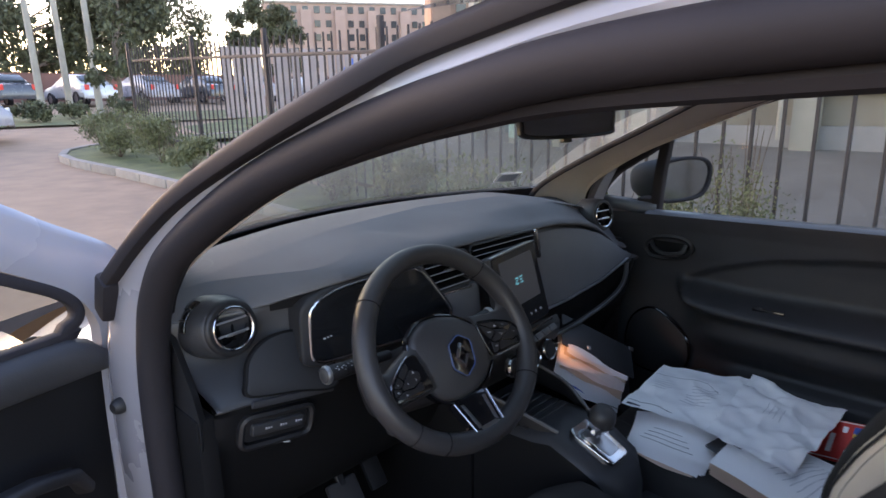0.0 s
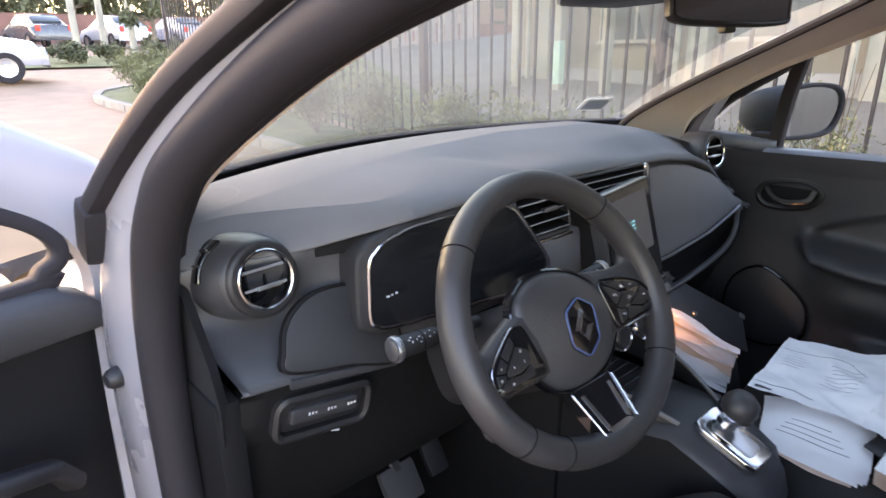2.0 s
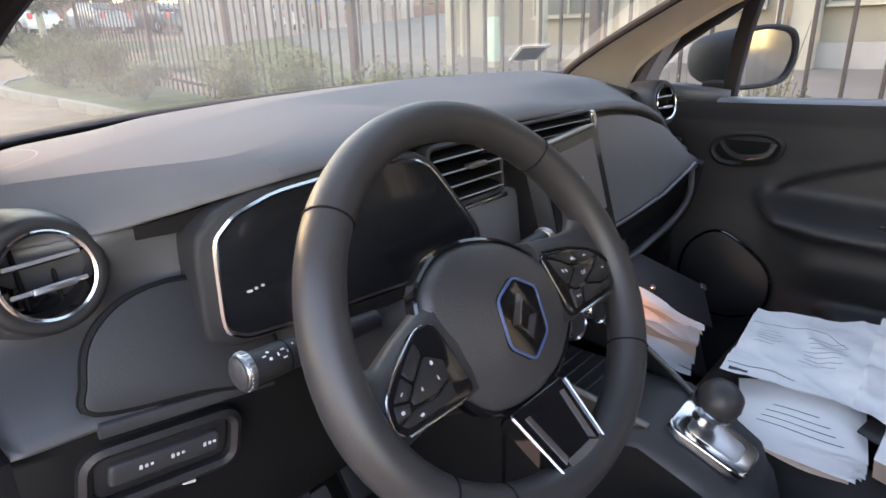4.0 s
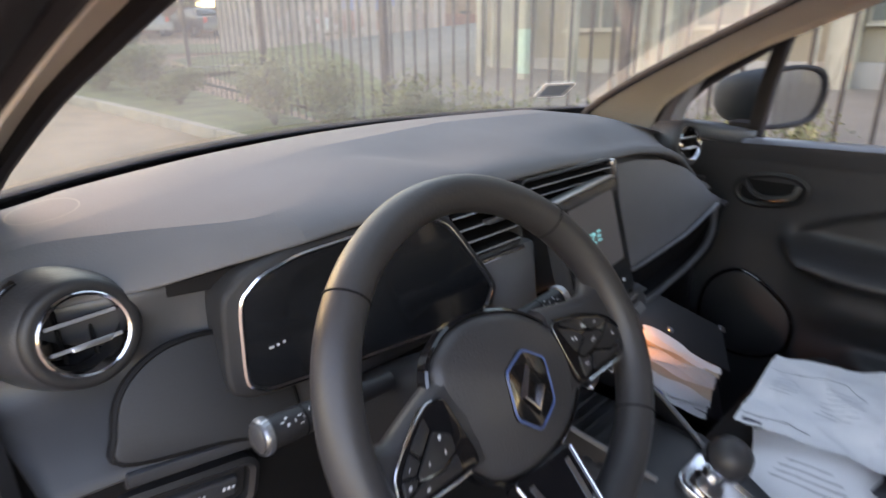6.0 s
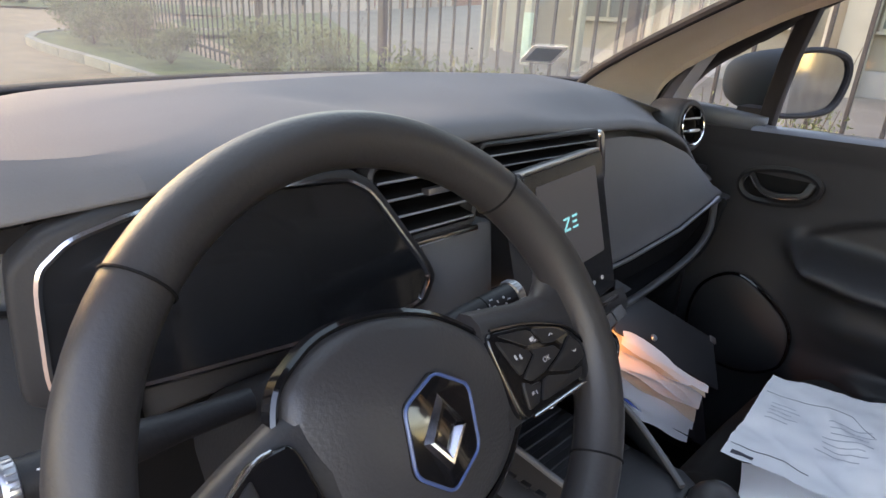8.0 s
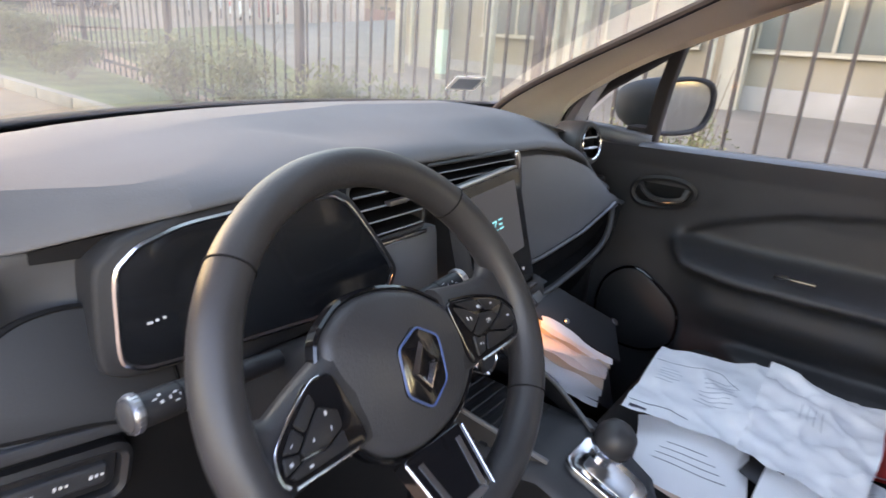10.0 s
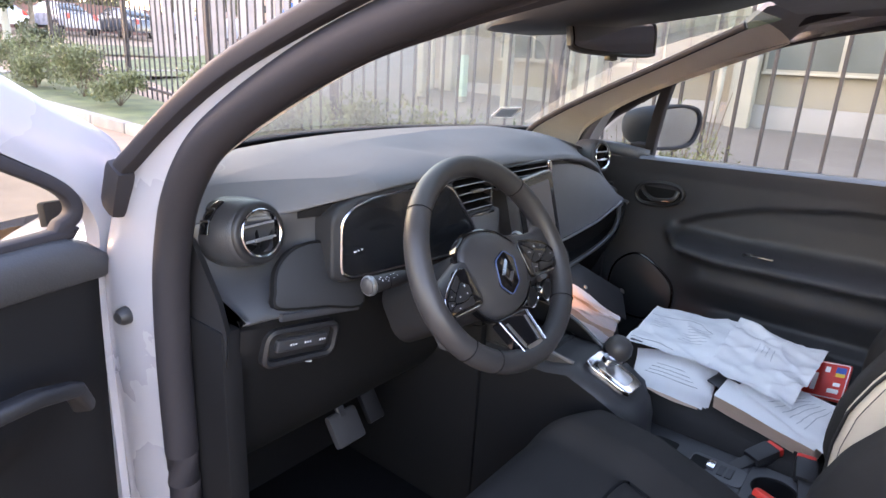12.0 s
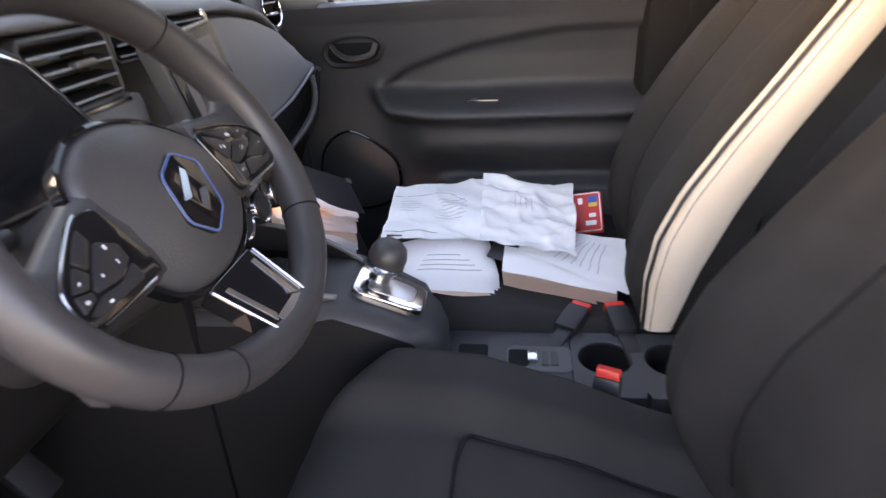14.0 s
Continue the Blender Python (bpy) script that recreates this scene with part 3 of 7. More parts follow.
# lines of the door opening, from the sill round the windscreen pillar to the roof; x grows inwards as they climb
OUTER = [(-0.715, 0.19, 0.28), (-0.715, 0.19, 0.60), (-0.715, 0.19, 0.95), (-0.705, 0.13, 1.13), (-0.695, 0.06, 1.19), (-0.665, -0.07, 1.285), (-0.632, -0.19, 1.347), (-0.600, -0.37, 1.419), (-0.560, -0.50, 1.468), (-0.545, -0.80, 1.515), (-0.54, -1.3, 1.53), (-0.56, -2.0, 1.50)]
BAND = [(-0.69, 0.06, 0.28), (-0.69, 0.045, 0.60), (-0.69, 0.03, 0.95), (-0.685, 0.0, 1.09), (-0.672, -0.045, 1.185), (-0.650, -0.10, 1.243), (-0.618, -0.21, 1.315), (-0.590, -0.355, 1.374), (-0.572, -0.495, 1.414), (-0.555, -0.70, 1.448), (-0.55, -1.2, 1.465), (-0.56, -1.9, 1.44)]
INNER = [(-0.645, 0.03, 0.28), (-0.645, 0.06, 0.60), (-0.645, 0.07, 0.90), (-0.642, 0.055, 1.08), (-0.638, 0.0, 1.165), (-0.632, -0.075, 1.220), (-0.595, -0.21, 1.300), (-0.575, -0.327, 1.342), (-0.555, -0.49, 1.382), (-0.545, -0.68, 1.405), (-0.54, -1.2, 1.42), (-0.55, -1.9, 1.40)]
o, b_, i_ = (spline(p, 80) for p in (OUTER, BAND, INNER))
for sgn in (1, -1):
    fl = lambda p: Vector((p.x * sgn, p.y + (0.0 if sgn > 0 else 0.075 * min(max((1.36 - p.z) / 0.10, 0), 1)), p.z))
    rows = []
    for po, pb, pi in zip(o, b_, i_):
        rows.append([fl(po + Vector((0.012, 0.0, -0.012))), fl(po.lerp(pb, 0.35) + Vector((-0.006, 0, 0.0))), fl(po.lerp(pb, 0.75) + Vector((-0.008, 0, 0.0))), fl(pb), fl(pb.lerp(pi, 0.3) + Vector((0.02, 0, 0)))])
    part("door_frame", loft(rows), PAINT, body, "painted frame of the door opening")
    part("rain_gutter", sweep([fl(po.lerp(pb, 0.20) + Vector((-0.002, 0, 0.0))) for po, pb in zip(o[24:], b_[24:])], soften([(-0.019, -0.014), (0.019, -0.014), (0.019, 0.006), (0.009, 0.014), (-0.009, 0.014), (-0.019, 0.007)], 0.25, 3), up=(0, 0.3, 1)), RUBBER, body, "black strip along the roof edge")
    part("roof_edge", sweep([fl(po + Vector((0.006, 0, 0.006))) for po in o[22:]], circle(0.0035, 8)), PAINT, body, "thin painted roof edge")
    if sgn > 0:
        part("door_seal", sweep([pb.lerp(pi, 0.45 - 0.12 * min(max((pb.z - 1.10) / 0.1, 0), 1)) + Vector((-0.008, -0.004, 0)) for pb, pi in zip(b_, i_)], circle(0.0235, 16)), RUBBER, body, "thick black rubber door seal")
        part("seal_lip", sweep(i_, circle(0.011, 8)), RUBBER, body)

# windscreen pillar linings
WS_EDGE = [(0.612, 0.29, 1.055), (0.585, 0.235, 1.125), (0.555, 0.15, 1.18), (0.520, 0.0, 1.255), (0.470, -0.2, 1.345), (0.415, -0.36, 1.415)]
DOOR_EDGE = [(0.676, 0.165, 1.02), (0.668, 0.115, 1.085), (0.640, 0.02, 1.155), (0.632, -0.075, 1.218), (0.588, -0.232, 1.312), (0.560, -0.40, 1.365)]
FAR_EDGE = [(0.684, 0.160, 1.035), (0.680, 0.142, 1.075), (0.665, 0.124, 1.12), (0.652, 0.09, 1.16), (0.631, 0.0, 1.217), (0.617, -0.075, 1.257), (0.608, -0.137, 1.285), (0.580, -0.338, 1.365), (0.566, -0.41, 1.395)]
w_, d_, far_ = spline(WS_EDGE, 28), spline(DOOR_EDGE, 28), spline(FAR_EDGE, 28)
for sgn in (1, -1):
    rows = []
    for pw, pd in zip(w_, d_ if sgn < 0 else far_):
        pw = pw + Vector((-0.033 if sgn > 0 else lerp_table(pw.z, [1.10, 1.18, 1.255], [0.0, 0.026, 0.036]), 0, 0))
        n = (pd - pw).cross(Vector((-0.15, -0.75, 0.45))).normalized()
        row = [pw + n * 0.01]
        for k in range(7):
            f = k / 6
            row.append(pw.lerp(pd, f) - n * 0.022 * math.sin(math.pi * f) ** 0.7)
        row.append(pd + n * 0.012)
        rows.append([Vector((p.x * sgn, p.y, p.z)) for p in row])
    part("corner_lining", loft([rows[-2], [p + Vector((0, -0.030, 0.040)) for p in rows[-1]], [p + Vector((0, -0.12, 0.055)) for p in rows[-1]]]), LINER, body, "grey cloth corner of the roof lining")
    part("pillar_lining", loft(rows), TRIM, body, "tan cloth windscreen pillar lining")
    part("glass_seal", sweep([Vector((r[0].x, r[0].y + 0.004, r[0].z + 0.003)) for r in rows], circle(0.0085, 8)), RUBBER, body, "black windscreen edge seal")

# black rubber between the passenger's pillar lining and the quarter window
RIM_EDGE = spline([(0.752, 0.135, 1.055), (0.748, 0.122, 1.090), (0.743, 0.102, 1.128), (0.733, 0.059, 1.174), (0.720, 0.004, 1.212), (0.706, -0.052, 1.248), (0.695, -0.110, 1.283), (0.664, -0.25, 1.345), (0.640, -0.36, 1.390)], 28)
part("pillar_seal", loft([[a.lerp(b, f) + Vector((0.012 * math.sin(math.pi * f), 0.022 * math.sin(math.pi * f), 0.006 * math.sin(math.pi * f))) for f in (0, 0.2, 0.4, 0.6, 0.8, 1)] for a, b in zip([p + Vector((0.004, 0.010, 0.006)) for p in far_], RIM_EDGE)]), RUBBER, body, "black rubber beside the pillar lining", smooth=180)
part("seal_bead", sweep([a.lerp(b, 0.10) for a, b in zip(far_, RIM_EDGE)], circle(0.006, 8)), RUBBER, body)
part("frame_edge", sweep([a.lerp(b, 0.42) + Vector((0.0, 0.008, -0.004)) for a, b in zip(far_[1:12], RIM_EDGE[1:12])], circle(0.0035, 8), taper=lambda f: 1 - 0.7 * f), PANEL_GREY, body, "thin grey edge of the door frame")

# roof lining with a raised middle, and the skin above it
def roof_z(x, y):
    return 1.452 + 0.030 * (1 - (x / 0.56) ** 2) + 0.02 * min(max((-0.45 - y) / 0.6, 0), 1)
rows = []
for j in range(24):
    y = -0.40 - 1.7 * j / 23
    rows.append([(x, y, roof_z(x, y) - (0.012 if abs(x) > 0.53 else 0)) for x in np.linspace(-0.57, 0.57, 21)])
part("roof_lining", loft(rows), LINER, body, "dark cloth roof lining")
rows = [[(x, -0.43 - 1.7 * j / 12, 1.475 + 0.06 * (1 - (x / 0.6) ** 2) + 0.04 * math.sin(math.pi * min(j / 10, 1) * 0.5)) for x in np.linspace(-0.575, 0.575, 15)] for j in range(13)]
part("roof_skin", loft(rows), PAINT, body, "white roof")
# tail of the cabin, floor and sills, so that the cabin is closed
part("rear_wall", box((1.3, 0.05, 0.75), pose(0, -2.15, 0.7), 0.01), LINER, body)
part("rear_side_wall", box((0.05, 1.0, 0.72), pose(0.72, -1.60, 0.69), 0.01), PLASTIC, body)
part("rear_side_wall", box((0.05, 0.95, 0.75), pose(-0.72, -1.70, 0.68), 0.01), PLASTIC, body)
part("floor_pan", box((1.36, 2.9, 0.04), pose(0, -0.72, 0.30), 0.01), CARPET, body, "black carpeted floor")
part("bulkhead", box((1.36, 0.04, 0.72), pose(0, 0.42, 0.68, -12), 0.01), CARPET, body, "dark carpeted bulkhead")
part("sill", box((0.13, 1.2, 0.10), pose(-0.70, -0.52, 0.31), 0.02), PAINT, body, "painted door sill")
part("sill", box((0.12, 1.4, 0.14), pose(0.725, -0.40, 0.335), 0.02), DARK, body, "dark sill of the passenger door")
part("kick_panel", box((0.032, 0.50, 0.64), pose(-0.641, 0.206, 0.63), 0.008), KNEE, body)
part("kick_panel", box((0.02, 0.45, 0.70), pose(0.66, 0.22, 0.64), 0.006), DARK, body)
pe = o[24].lerp(b_[24], 0.20)
part("gutter_end", box((0.050, 0.040, 0.075), Matrix.Translation(pe + Vector((0.0, 0.006, -0.022))) @ pose(0, 0, 0, 28, 0, 0), 0.012), RUBBER, body, "black rubber end block")
part("dash_end_cap", loft([[(x, y, z) for x, y in ((-0.640, yf + 0.01), (-0.652, yf), (-0.654, 0.20))] for z, yf in ((0.90, -0.046), (0.95, -0.050), (0.99, -0.034), (1.035, 0.0), (1.072, 0.030))]), DARK, body, "dark dashboard end cap", smooth=60)
# outer skin: bonnet, wings, nose, tail and wheels
part("bonnet", loft([[(x, 0.46 - 0.45 * x * x + (1.07 - 0.34 * (x / 0.78) ** 2) * j / 10, 1.05 - 0.27 * (j / 10) ** 1.8 - 0.07 * x * x) for x in np.linspace(-0.74, 0.74, 17)] for j in range(11)]), PAINT, body, "short white bonnet", smooth=180)


def arch(y, centre):
    """Lower edge of the body side: lifted over a wheel."""
    d = abs(y - centre)
    return 0.34 + math.sqrt(0.36 ** 2 - d * d) if d < 0.36 else 0.24


for sgn in (-1, 1):
    rows = []
    for y in np.linspace(0.22, 1.46, 32):
        t_ = (y - 0.22) / 1.24
        lo_, hi_ = arch(y, 0.82), 0.945 - 0.24 * t_ ** 2
        bow = 0.10 * max(0, (y - 0.95) / 0.5) ** 2
        rows.append([(sgn * (w - bow), y, lo_ + (hi_ - lo_) * f) for f, w in ((0, 0.775), (0.25, 0.800), (0.6, 0.806), (0.9, 0.790), (1.0, 0.745))])
    part("front_wing", loft(rows), PAINT, body, "white front wing", smooth=180)
    rows = []
    for y in np.linspace(-1.08, -2.50, 36):
        t_ = (-1.08 - y) / 1.42
        lo_ = arch(y, -1.76)
        bow = 0.12 * max(0, (-2.0 - y) / 0.5) ** 2
        rows.append([(sgn * (w - bow), y, lo_ + (1.06 + 0.05 * t_ - lo_) * f) for f, w in ((0, 0.775), (0.25, 0.802), (0.6, 0.808), (0.9, 0.790), (1.0, 0.745))])
    part("rear_wing", loft(rows), PAINT, body, "white rear wing", smooth=180)
    part("roof_rail", loft([[(sgn * (0.565 + q * 0.20), y, 1.47 - 0.38 * q - 0.03 * max(0, (-1.9 - y) / 0.4)) for q in (0.0, 0.25, 0.3)] for y in np.linspace(-1.12, -2.2, 6)]), PAINT, body, smooth=60)
    rear_pane = part("rear_window", loft([[(sgn * 0.742, y, 1.07), (sgn * 0.625, y, 1.36)] for y in np.linspace(-1.10, -2.1, 6)]), TINT_GLASS, body, "tinted rear side window")
    rear_pane.visible_shadow = False
    for yw in (0.82, -1.76):
        wm = basis((sgn * 0.70, yw, 0.31), (0, 1, 0), (0, 0, 1))
        whl = part("wheel", lathe([(0.20, -0.10), (0.29, -0.10), (0.312, -0.07), (0.312, 0.07), (0.29, 0.10), (0.20, 0.10)], wm, 36), RUBBER, body, "black tyre")
        part("rim", lathe([(0.205, 0.085 * sgn), (0.19, 0.06 * sgn), (0.06, 0.05 * sgn), (0.0, 0.07 * sgn)], wm, 24), SILVER, whl, "silver wheel rim")
    part("headlight", plate(soften([(-0.16, -0.05), (0.13, -0.06), (0.16, 0.05), (-0.10, 0.07)], 0.2, 3), basis((sgn * 0.55, 1.475, 0.70), (-1, 0.30 * sgn, 0), (0, -0.35, 1)), 0.04, 0.01), MIRROR, body, "clear headlight")
    part("tail_light", box((0.16, 0.05, 0.16), pose(sgn * 0.62, -2.50, 0.92, 0, 0, 12 * sgn), 0.02), RED, body, "red tail light")
part("front_bumper", loft([[(0.74 * u, 1.40 + 0.22 * (1 - u * u) + d, z) for u in np.linspace(-1, 1, 21)] for z, d in ((0.22, -0.05), (0.30, 0.0), (0.50, 0.02), (0.68, -0.02), (0.78, -0.12))]), PAINT, body, "white front bumper", smooth=180)
part("tailgate", loft([[(w * u, -2.50 - 0.10 * (1 - u * u) + d, z) for u in np.linspace(-1, 1, 17)] for z, d, w in ((0.26, 0.03, 0.70), (0.45, -0.03, 0.72), (0.75, 0.0, 0.72), (1.05, 0.10, 0.70))]), PAINT, body, "white tailgate", smooth=180)
rear_pane = part("rear_screen", loft([[(w * u, -2.515 - 0.10 * (1 - u * u) + d, z) for u in np.linspace(-1, 1, 13)] for z, d, w in ((1.05, 0.11, 0.68), (1.30, 0.28, 0.62), (1.49, 0.46, 0.55))]), TINT_GLASS, body, "tinted rear screen", smooth=180)
rear_pane.visible_shadow = False
part("pillar_bumper", lathe([(0.0, 0.012), (0.008, 0.011), (0.012, 0.006), (0.013, 0.0), (0.013, -0.01)], basis((-0.7135, 0.105, 0.947), (0.25, -0.97, 0), (0, 0, 1))), DARK, body, "round black rubber stop")

# windscreen
def screen_front_y(x):
    return 0.44 - 0.60 * x * x
rows = []
for j in range(13):
    f = j / 12
    half = 0.60 + (0.44 - 0.60) * f
    row = []
    for x in np.linspace(-half, half, 25):
        k = x / half
        yb, zb = screen_front_y(0.60 * k) + 0.02, 1.123
        yt, zt = -0.36 - 0.06 * k * k, 1.445 - 0.02 * k * k
        row.append((x - 0.025 * f, yb + (yt - yb) * f, zb + (zt - zb) * f + 0.035 * math.sin(math.pi * f)))
    rows.append(row)
windscreen = thing("windscreen", "raked windscreen glass with a painted haze and a black edge", "windscreen", (0, 0.2, 1.13), kind="structure")
pane = part("pane", loft(rows), SCREEN_GLASS, windscreen, smooth=180)
pane.visible_shadow = False
part("black_edge", sweep([Vector(p) + Vector((0, 0.004, 0.004)) for p in rows[0]], rounded(0.018, 0.010, 0.002, 2)), KNEE, windscreen)
part("lower_seal", loft([[Vector(p) + Vector((0, 0.012, 0.002)), Vector(p) + Vector((0, 0.03, -0.03)), Vector(p) + Vector((0, 0.03, -0.11))] for p in rows[0]]), RUBBER, windscreen)


# ---------------------------------------------------------------- dashboard
dash = thing("dashboard", "charcoal dashboard with grey soft top and round vents", "dashboard", (0, 0.1, 0.6))
# rear lip of the soft top: height and depth over the width
def lip_z(x):
    return lerp_table(x, [-0.66, -0.52, -0.40, -0.26, 0.0, 0.17, 0.26, 0.36, 0.46, 0.54, 0.60, 0.66], [1.085, 1.092, 1.118, 1.128, 1.122, 1.108, 1.105, 1.090, 1.060, 1.020, 0.985, 0.965])
def lip_y(x):
    return lerp_table(x, [-0.66, -0.52, -0.40, -0.26, 0.0, 0.17, 0.4, 0.60, 0.66], [0.038, -0.016, -0.075, -0.085, -0.07, -0.05, -0.05, -0.020, -0.02])
rows = []
for x in np.linspace(-0.665, 0.665, 61):
    yf, zl, yl = screen_front_y(x), lip_z(x), lip_y(x)
    zc = lerp_table(x, [-0.665, -0.60, -0.50, -0.37, -0.25, 0.0, 0.25, 0.37, 0.50, 0.60, 0.665], [1.104, 1.116, 1.130, 1.145, 1.154, 1.158, 1.154, 1.138, 1.106, 1.068, 1.040])
    knee = min(max((x - 0.30) / 0.2, 0), 1)
    # crease between the flat front shelf and the slope that faces the cabin
    yc = lerp_table(x, [-0.665, -0.45, -0.30, 0.0, 0.20, 0.50, 0.665], [0.100, 0.108, 0.125, 0.155, 0.130, 0.085, 0.07])
    front = spline([(x, yf + 0.02, 1.100), (x, yf - 0.005, min(zc + 0.004, 1.120)), (x, yf - 0.05, min(zc + 0.002, 1.130)), (x, max(yf - 0.13, yc + 0.04), min(1.145, zc + 0.002)), (x, yc, zc + 0.003)], 20)
    rear = spline([(x, yc, zc + 0.003), (x, yc - 0.05, zc - 0.004), (x, 0.030 + 0.02 * knee, zc - 0.012), (x, yl + 0.032, max(zl + 0.015, zc - 0.036 - 0.02 * knee)), (x, yl + 0.006, zl + 0.006), (x, yl + 0.004, zl - 0.006), (x, yl + 0.05, zl - 0.012)], 40)
    # second crease: the brow over the dials falls away from the shelf
    y2 = lerp_table(x, [-0.665, -0.57, -0.50, -0.43, -0.38, -0.33, -0.28, -0.23], [0.085, 0.080, 0.028, -0.026, -0.034, -0.010, 0.035, 0.085])
    z2 = zc + 0.003 - 0.07 * (yc - y2)
    brow = spline([(x, yc, zc + 0.003), (x, (yc + y2) / 2, (zc + 0.003 + z2) / 2), (x, y2, z2)], 17) + spline([(x, y2, z2), (x, yl + 0.010 + 0.35 * (y2 - yl - 0.010), zl + 0.008 + 0.45 * (z2 - zl - 0.008)), (x, yl + 0.005, zl + 0.004), (x, yl + 0.004, zl - 0.006), (x, yl + 0.05, zl - 0.012)], 24)[1:]
    w2 = min(max((-0.17 - x) / 0.09, 0), 1)
    rear = [a.lerp(b, w2) for a, b in zip(rear, brow)]
    rows.append(front + rear[1:])
PAD_ROWS = rows
part("top_pad", loft(rows), PAD, dash, "grey soft-touch dash top", smooth=9)
# Dark strip that draws the shade under the lip of the soft top.
part("brow_shade", loft([[(x, lip_y(x) + 0.012, lip_z(x) - 0.010), (x, lip_y(x) + 0.006 + 0.012 * k, lip_z(x) - 0.012 - 0.019 * k), (x, lip_y(x) + 0.05, lip_z(x) - 0.012 - 0.021 * k)] for x, k in [(-0.535 + 0.44 * i / 40, min(1, 0.15 + i / 10)) for i in range(41)]]), KNEE, dash, "dark strip drawn for the shade under the brow", smooth=40)
# fascia under the lip
rows = []
for x in np.linspace(-0.665, 0.665, 61):
    zl, yl = lip_z(x), lip_y(x)
    left = min(max((-0.49 - x) / 0.03, 0), 1)
    inset = lerp_table(x, [-0.49, -0.44, 0.10, 0.17], [0.022, 0.045, 0.045, 0.022]) * (1 - left)
    low = lerp_table(x, [-0.66, -0.45, -0.2, 0.2, 0.6, 0.66], [0.957, 0.940, 0.945, 0.93, 0.93, 0.93])
    rows.append(spline([(x, yl + inset + 0.03 - 0.024 * left, zl + 0.002 * left), (x, yl + inset, zl - 0.015), (max(x, -0.645), yl + inset - 0.012 + left * (0.022 - (yl + inset - 0.012)), (zl + low) / 2 - 0.012 * left), (max(x, -0.632), -0.058, low + 0.012), (max(x, -0.630), -0.054, low)], 16))
part("fascia", loft(rows), FASCIA, dash, "smooth grey fascia", smooth=180)
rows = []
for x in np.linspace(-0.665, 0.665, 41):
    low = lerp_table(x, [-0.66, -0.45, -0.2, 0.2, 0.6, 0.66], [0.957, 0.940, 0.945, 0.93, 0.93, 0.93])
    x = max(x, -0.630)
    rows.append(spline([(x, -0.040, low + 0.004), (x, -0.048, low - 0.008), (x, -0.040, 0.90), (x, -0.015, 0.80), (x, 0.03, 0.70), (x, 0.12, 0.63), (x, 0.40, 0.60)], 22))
part("knee_panel", loft(rows), KNEE, dash, "knee panel with footwell shade in its colour", smooth=180)


def round_vent(cx, cy, cz, turn, pod, label):
    """pod: the (offset u, offset v, half width, half height, depth) rows of the moulding that carries the vent."""
    m = basis((cx, cy, cz), (math.cos(turn), math.sin(turn), 0), (0, 0.18, 1))
    # x across, y up, z towards the cabin
    rows_ = [[m @ Vector((ou + a * math.cos(q * math.tau / 64), ov + b * math.sin(q * math.tau / 64), w)) for q in range(64)] for ou, ov, a, b, w in pod]
    vent = part("round_vent", loft(rows_, closed=True), PLASTIC, dash, label, smooth=50)
    part("collar", lathe([(0.0455, 0.0005), (0.0440, 0.0065), (0.0410, 0.0090), (0.0355, 0.0085), (0.0325, 0.006), (0.0315, -0.03)], m, 64), DARK, vent, "matt black collar", smooth=180)
    part("ring", lathe([(0.0343, 0.006), (0.0346, 0.0108), (0.0334, 0.0122), (0.0314, 0.0112), (0.0308, 0.006), (0.0308, -0.004)], m, 64), CHROME, vent, "satin chrome ring")
    for k in (-0.0105, 0.0105):
        w = math.sqrt(0.030 ** 2 - k * k)
        part("louvre", box((2 * w, 0.0024, 0.014), m @ pose(0, k, 0.0, -14), 0.001, seg=1), KNEE, vent)
        part("louvre_edge", box((1.9 * w, 0.0034, 0.002), m @ pose(0, k + 0.0018, 0.0072, -14), 0.0008, seg=1), LOUVRE, vent)
    part("tab", box((0.030, 0.0050, 0.006), m @ pose(0.002, -0.009, 0.009, -14), 0.0012), SILVER, vent, "silver slider")
    for k in (-0.012, 0.012):
        part("stem", box((0.003, 0.05, 0.006), m @ pose(k, 0, -0.016), 0.001, seg=1), KNEE, vent)
    part("duct", lathe([(0.0, -0.030), (0.034, -0.030)], m, 24), GLOSS, vent)
    return vent, m


POD = [(-0.008, 0.004, 0.053, 0.048, -0.085), (-0.006, 0.003, 0.0560, 0.0505, -0.050), (-0.004, 0.002, 0.0555, 0.0500, -0.030), (-0.002, 0.001, 0.0530, 0.0485, -0.014), (0.0, 0.0, 0.0490, 0.0462, -0.003), (0.0, 0.0, 0.0460, 0.0450, 0.002), (0.0, 0.0, 0.0440, 0.0440, 0.003)]
vent, VM = round_vent(-0.572, -0.010, 1.066, 0.10, POD, "round air vent with chrome ring in an egg-shaped pod")
round_vent(0.541, -0.004, 1.076, -0.14, [(0.004, 0.0, 0.050, 0.050, -0.06), (0.0, 0.0, 0.0485, 0.0485, -0.02), (0.0, 0.0, 0.0450, 0.0450, 0.002), (0.0, 0.0, 0.0440, 0.0440, 0.003)], "round air vent with chrome ring")
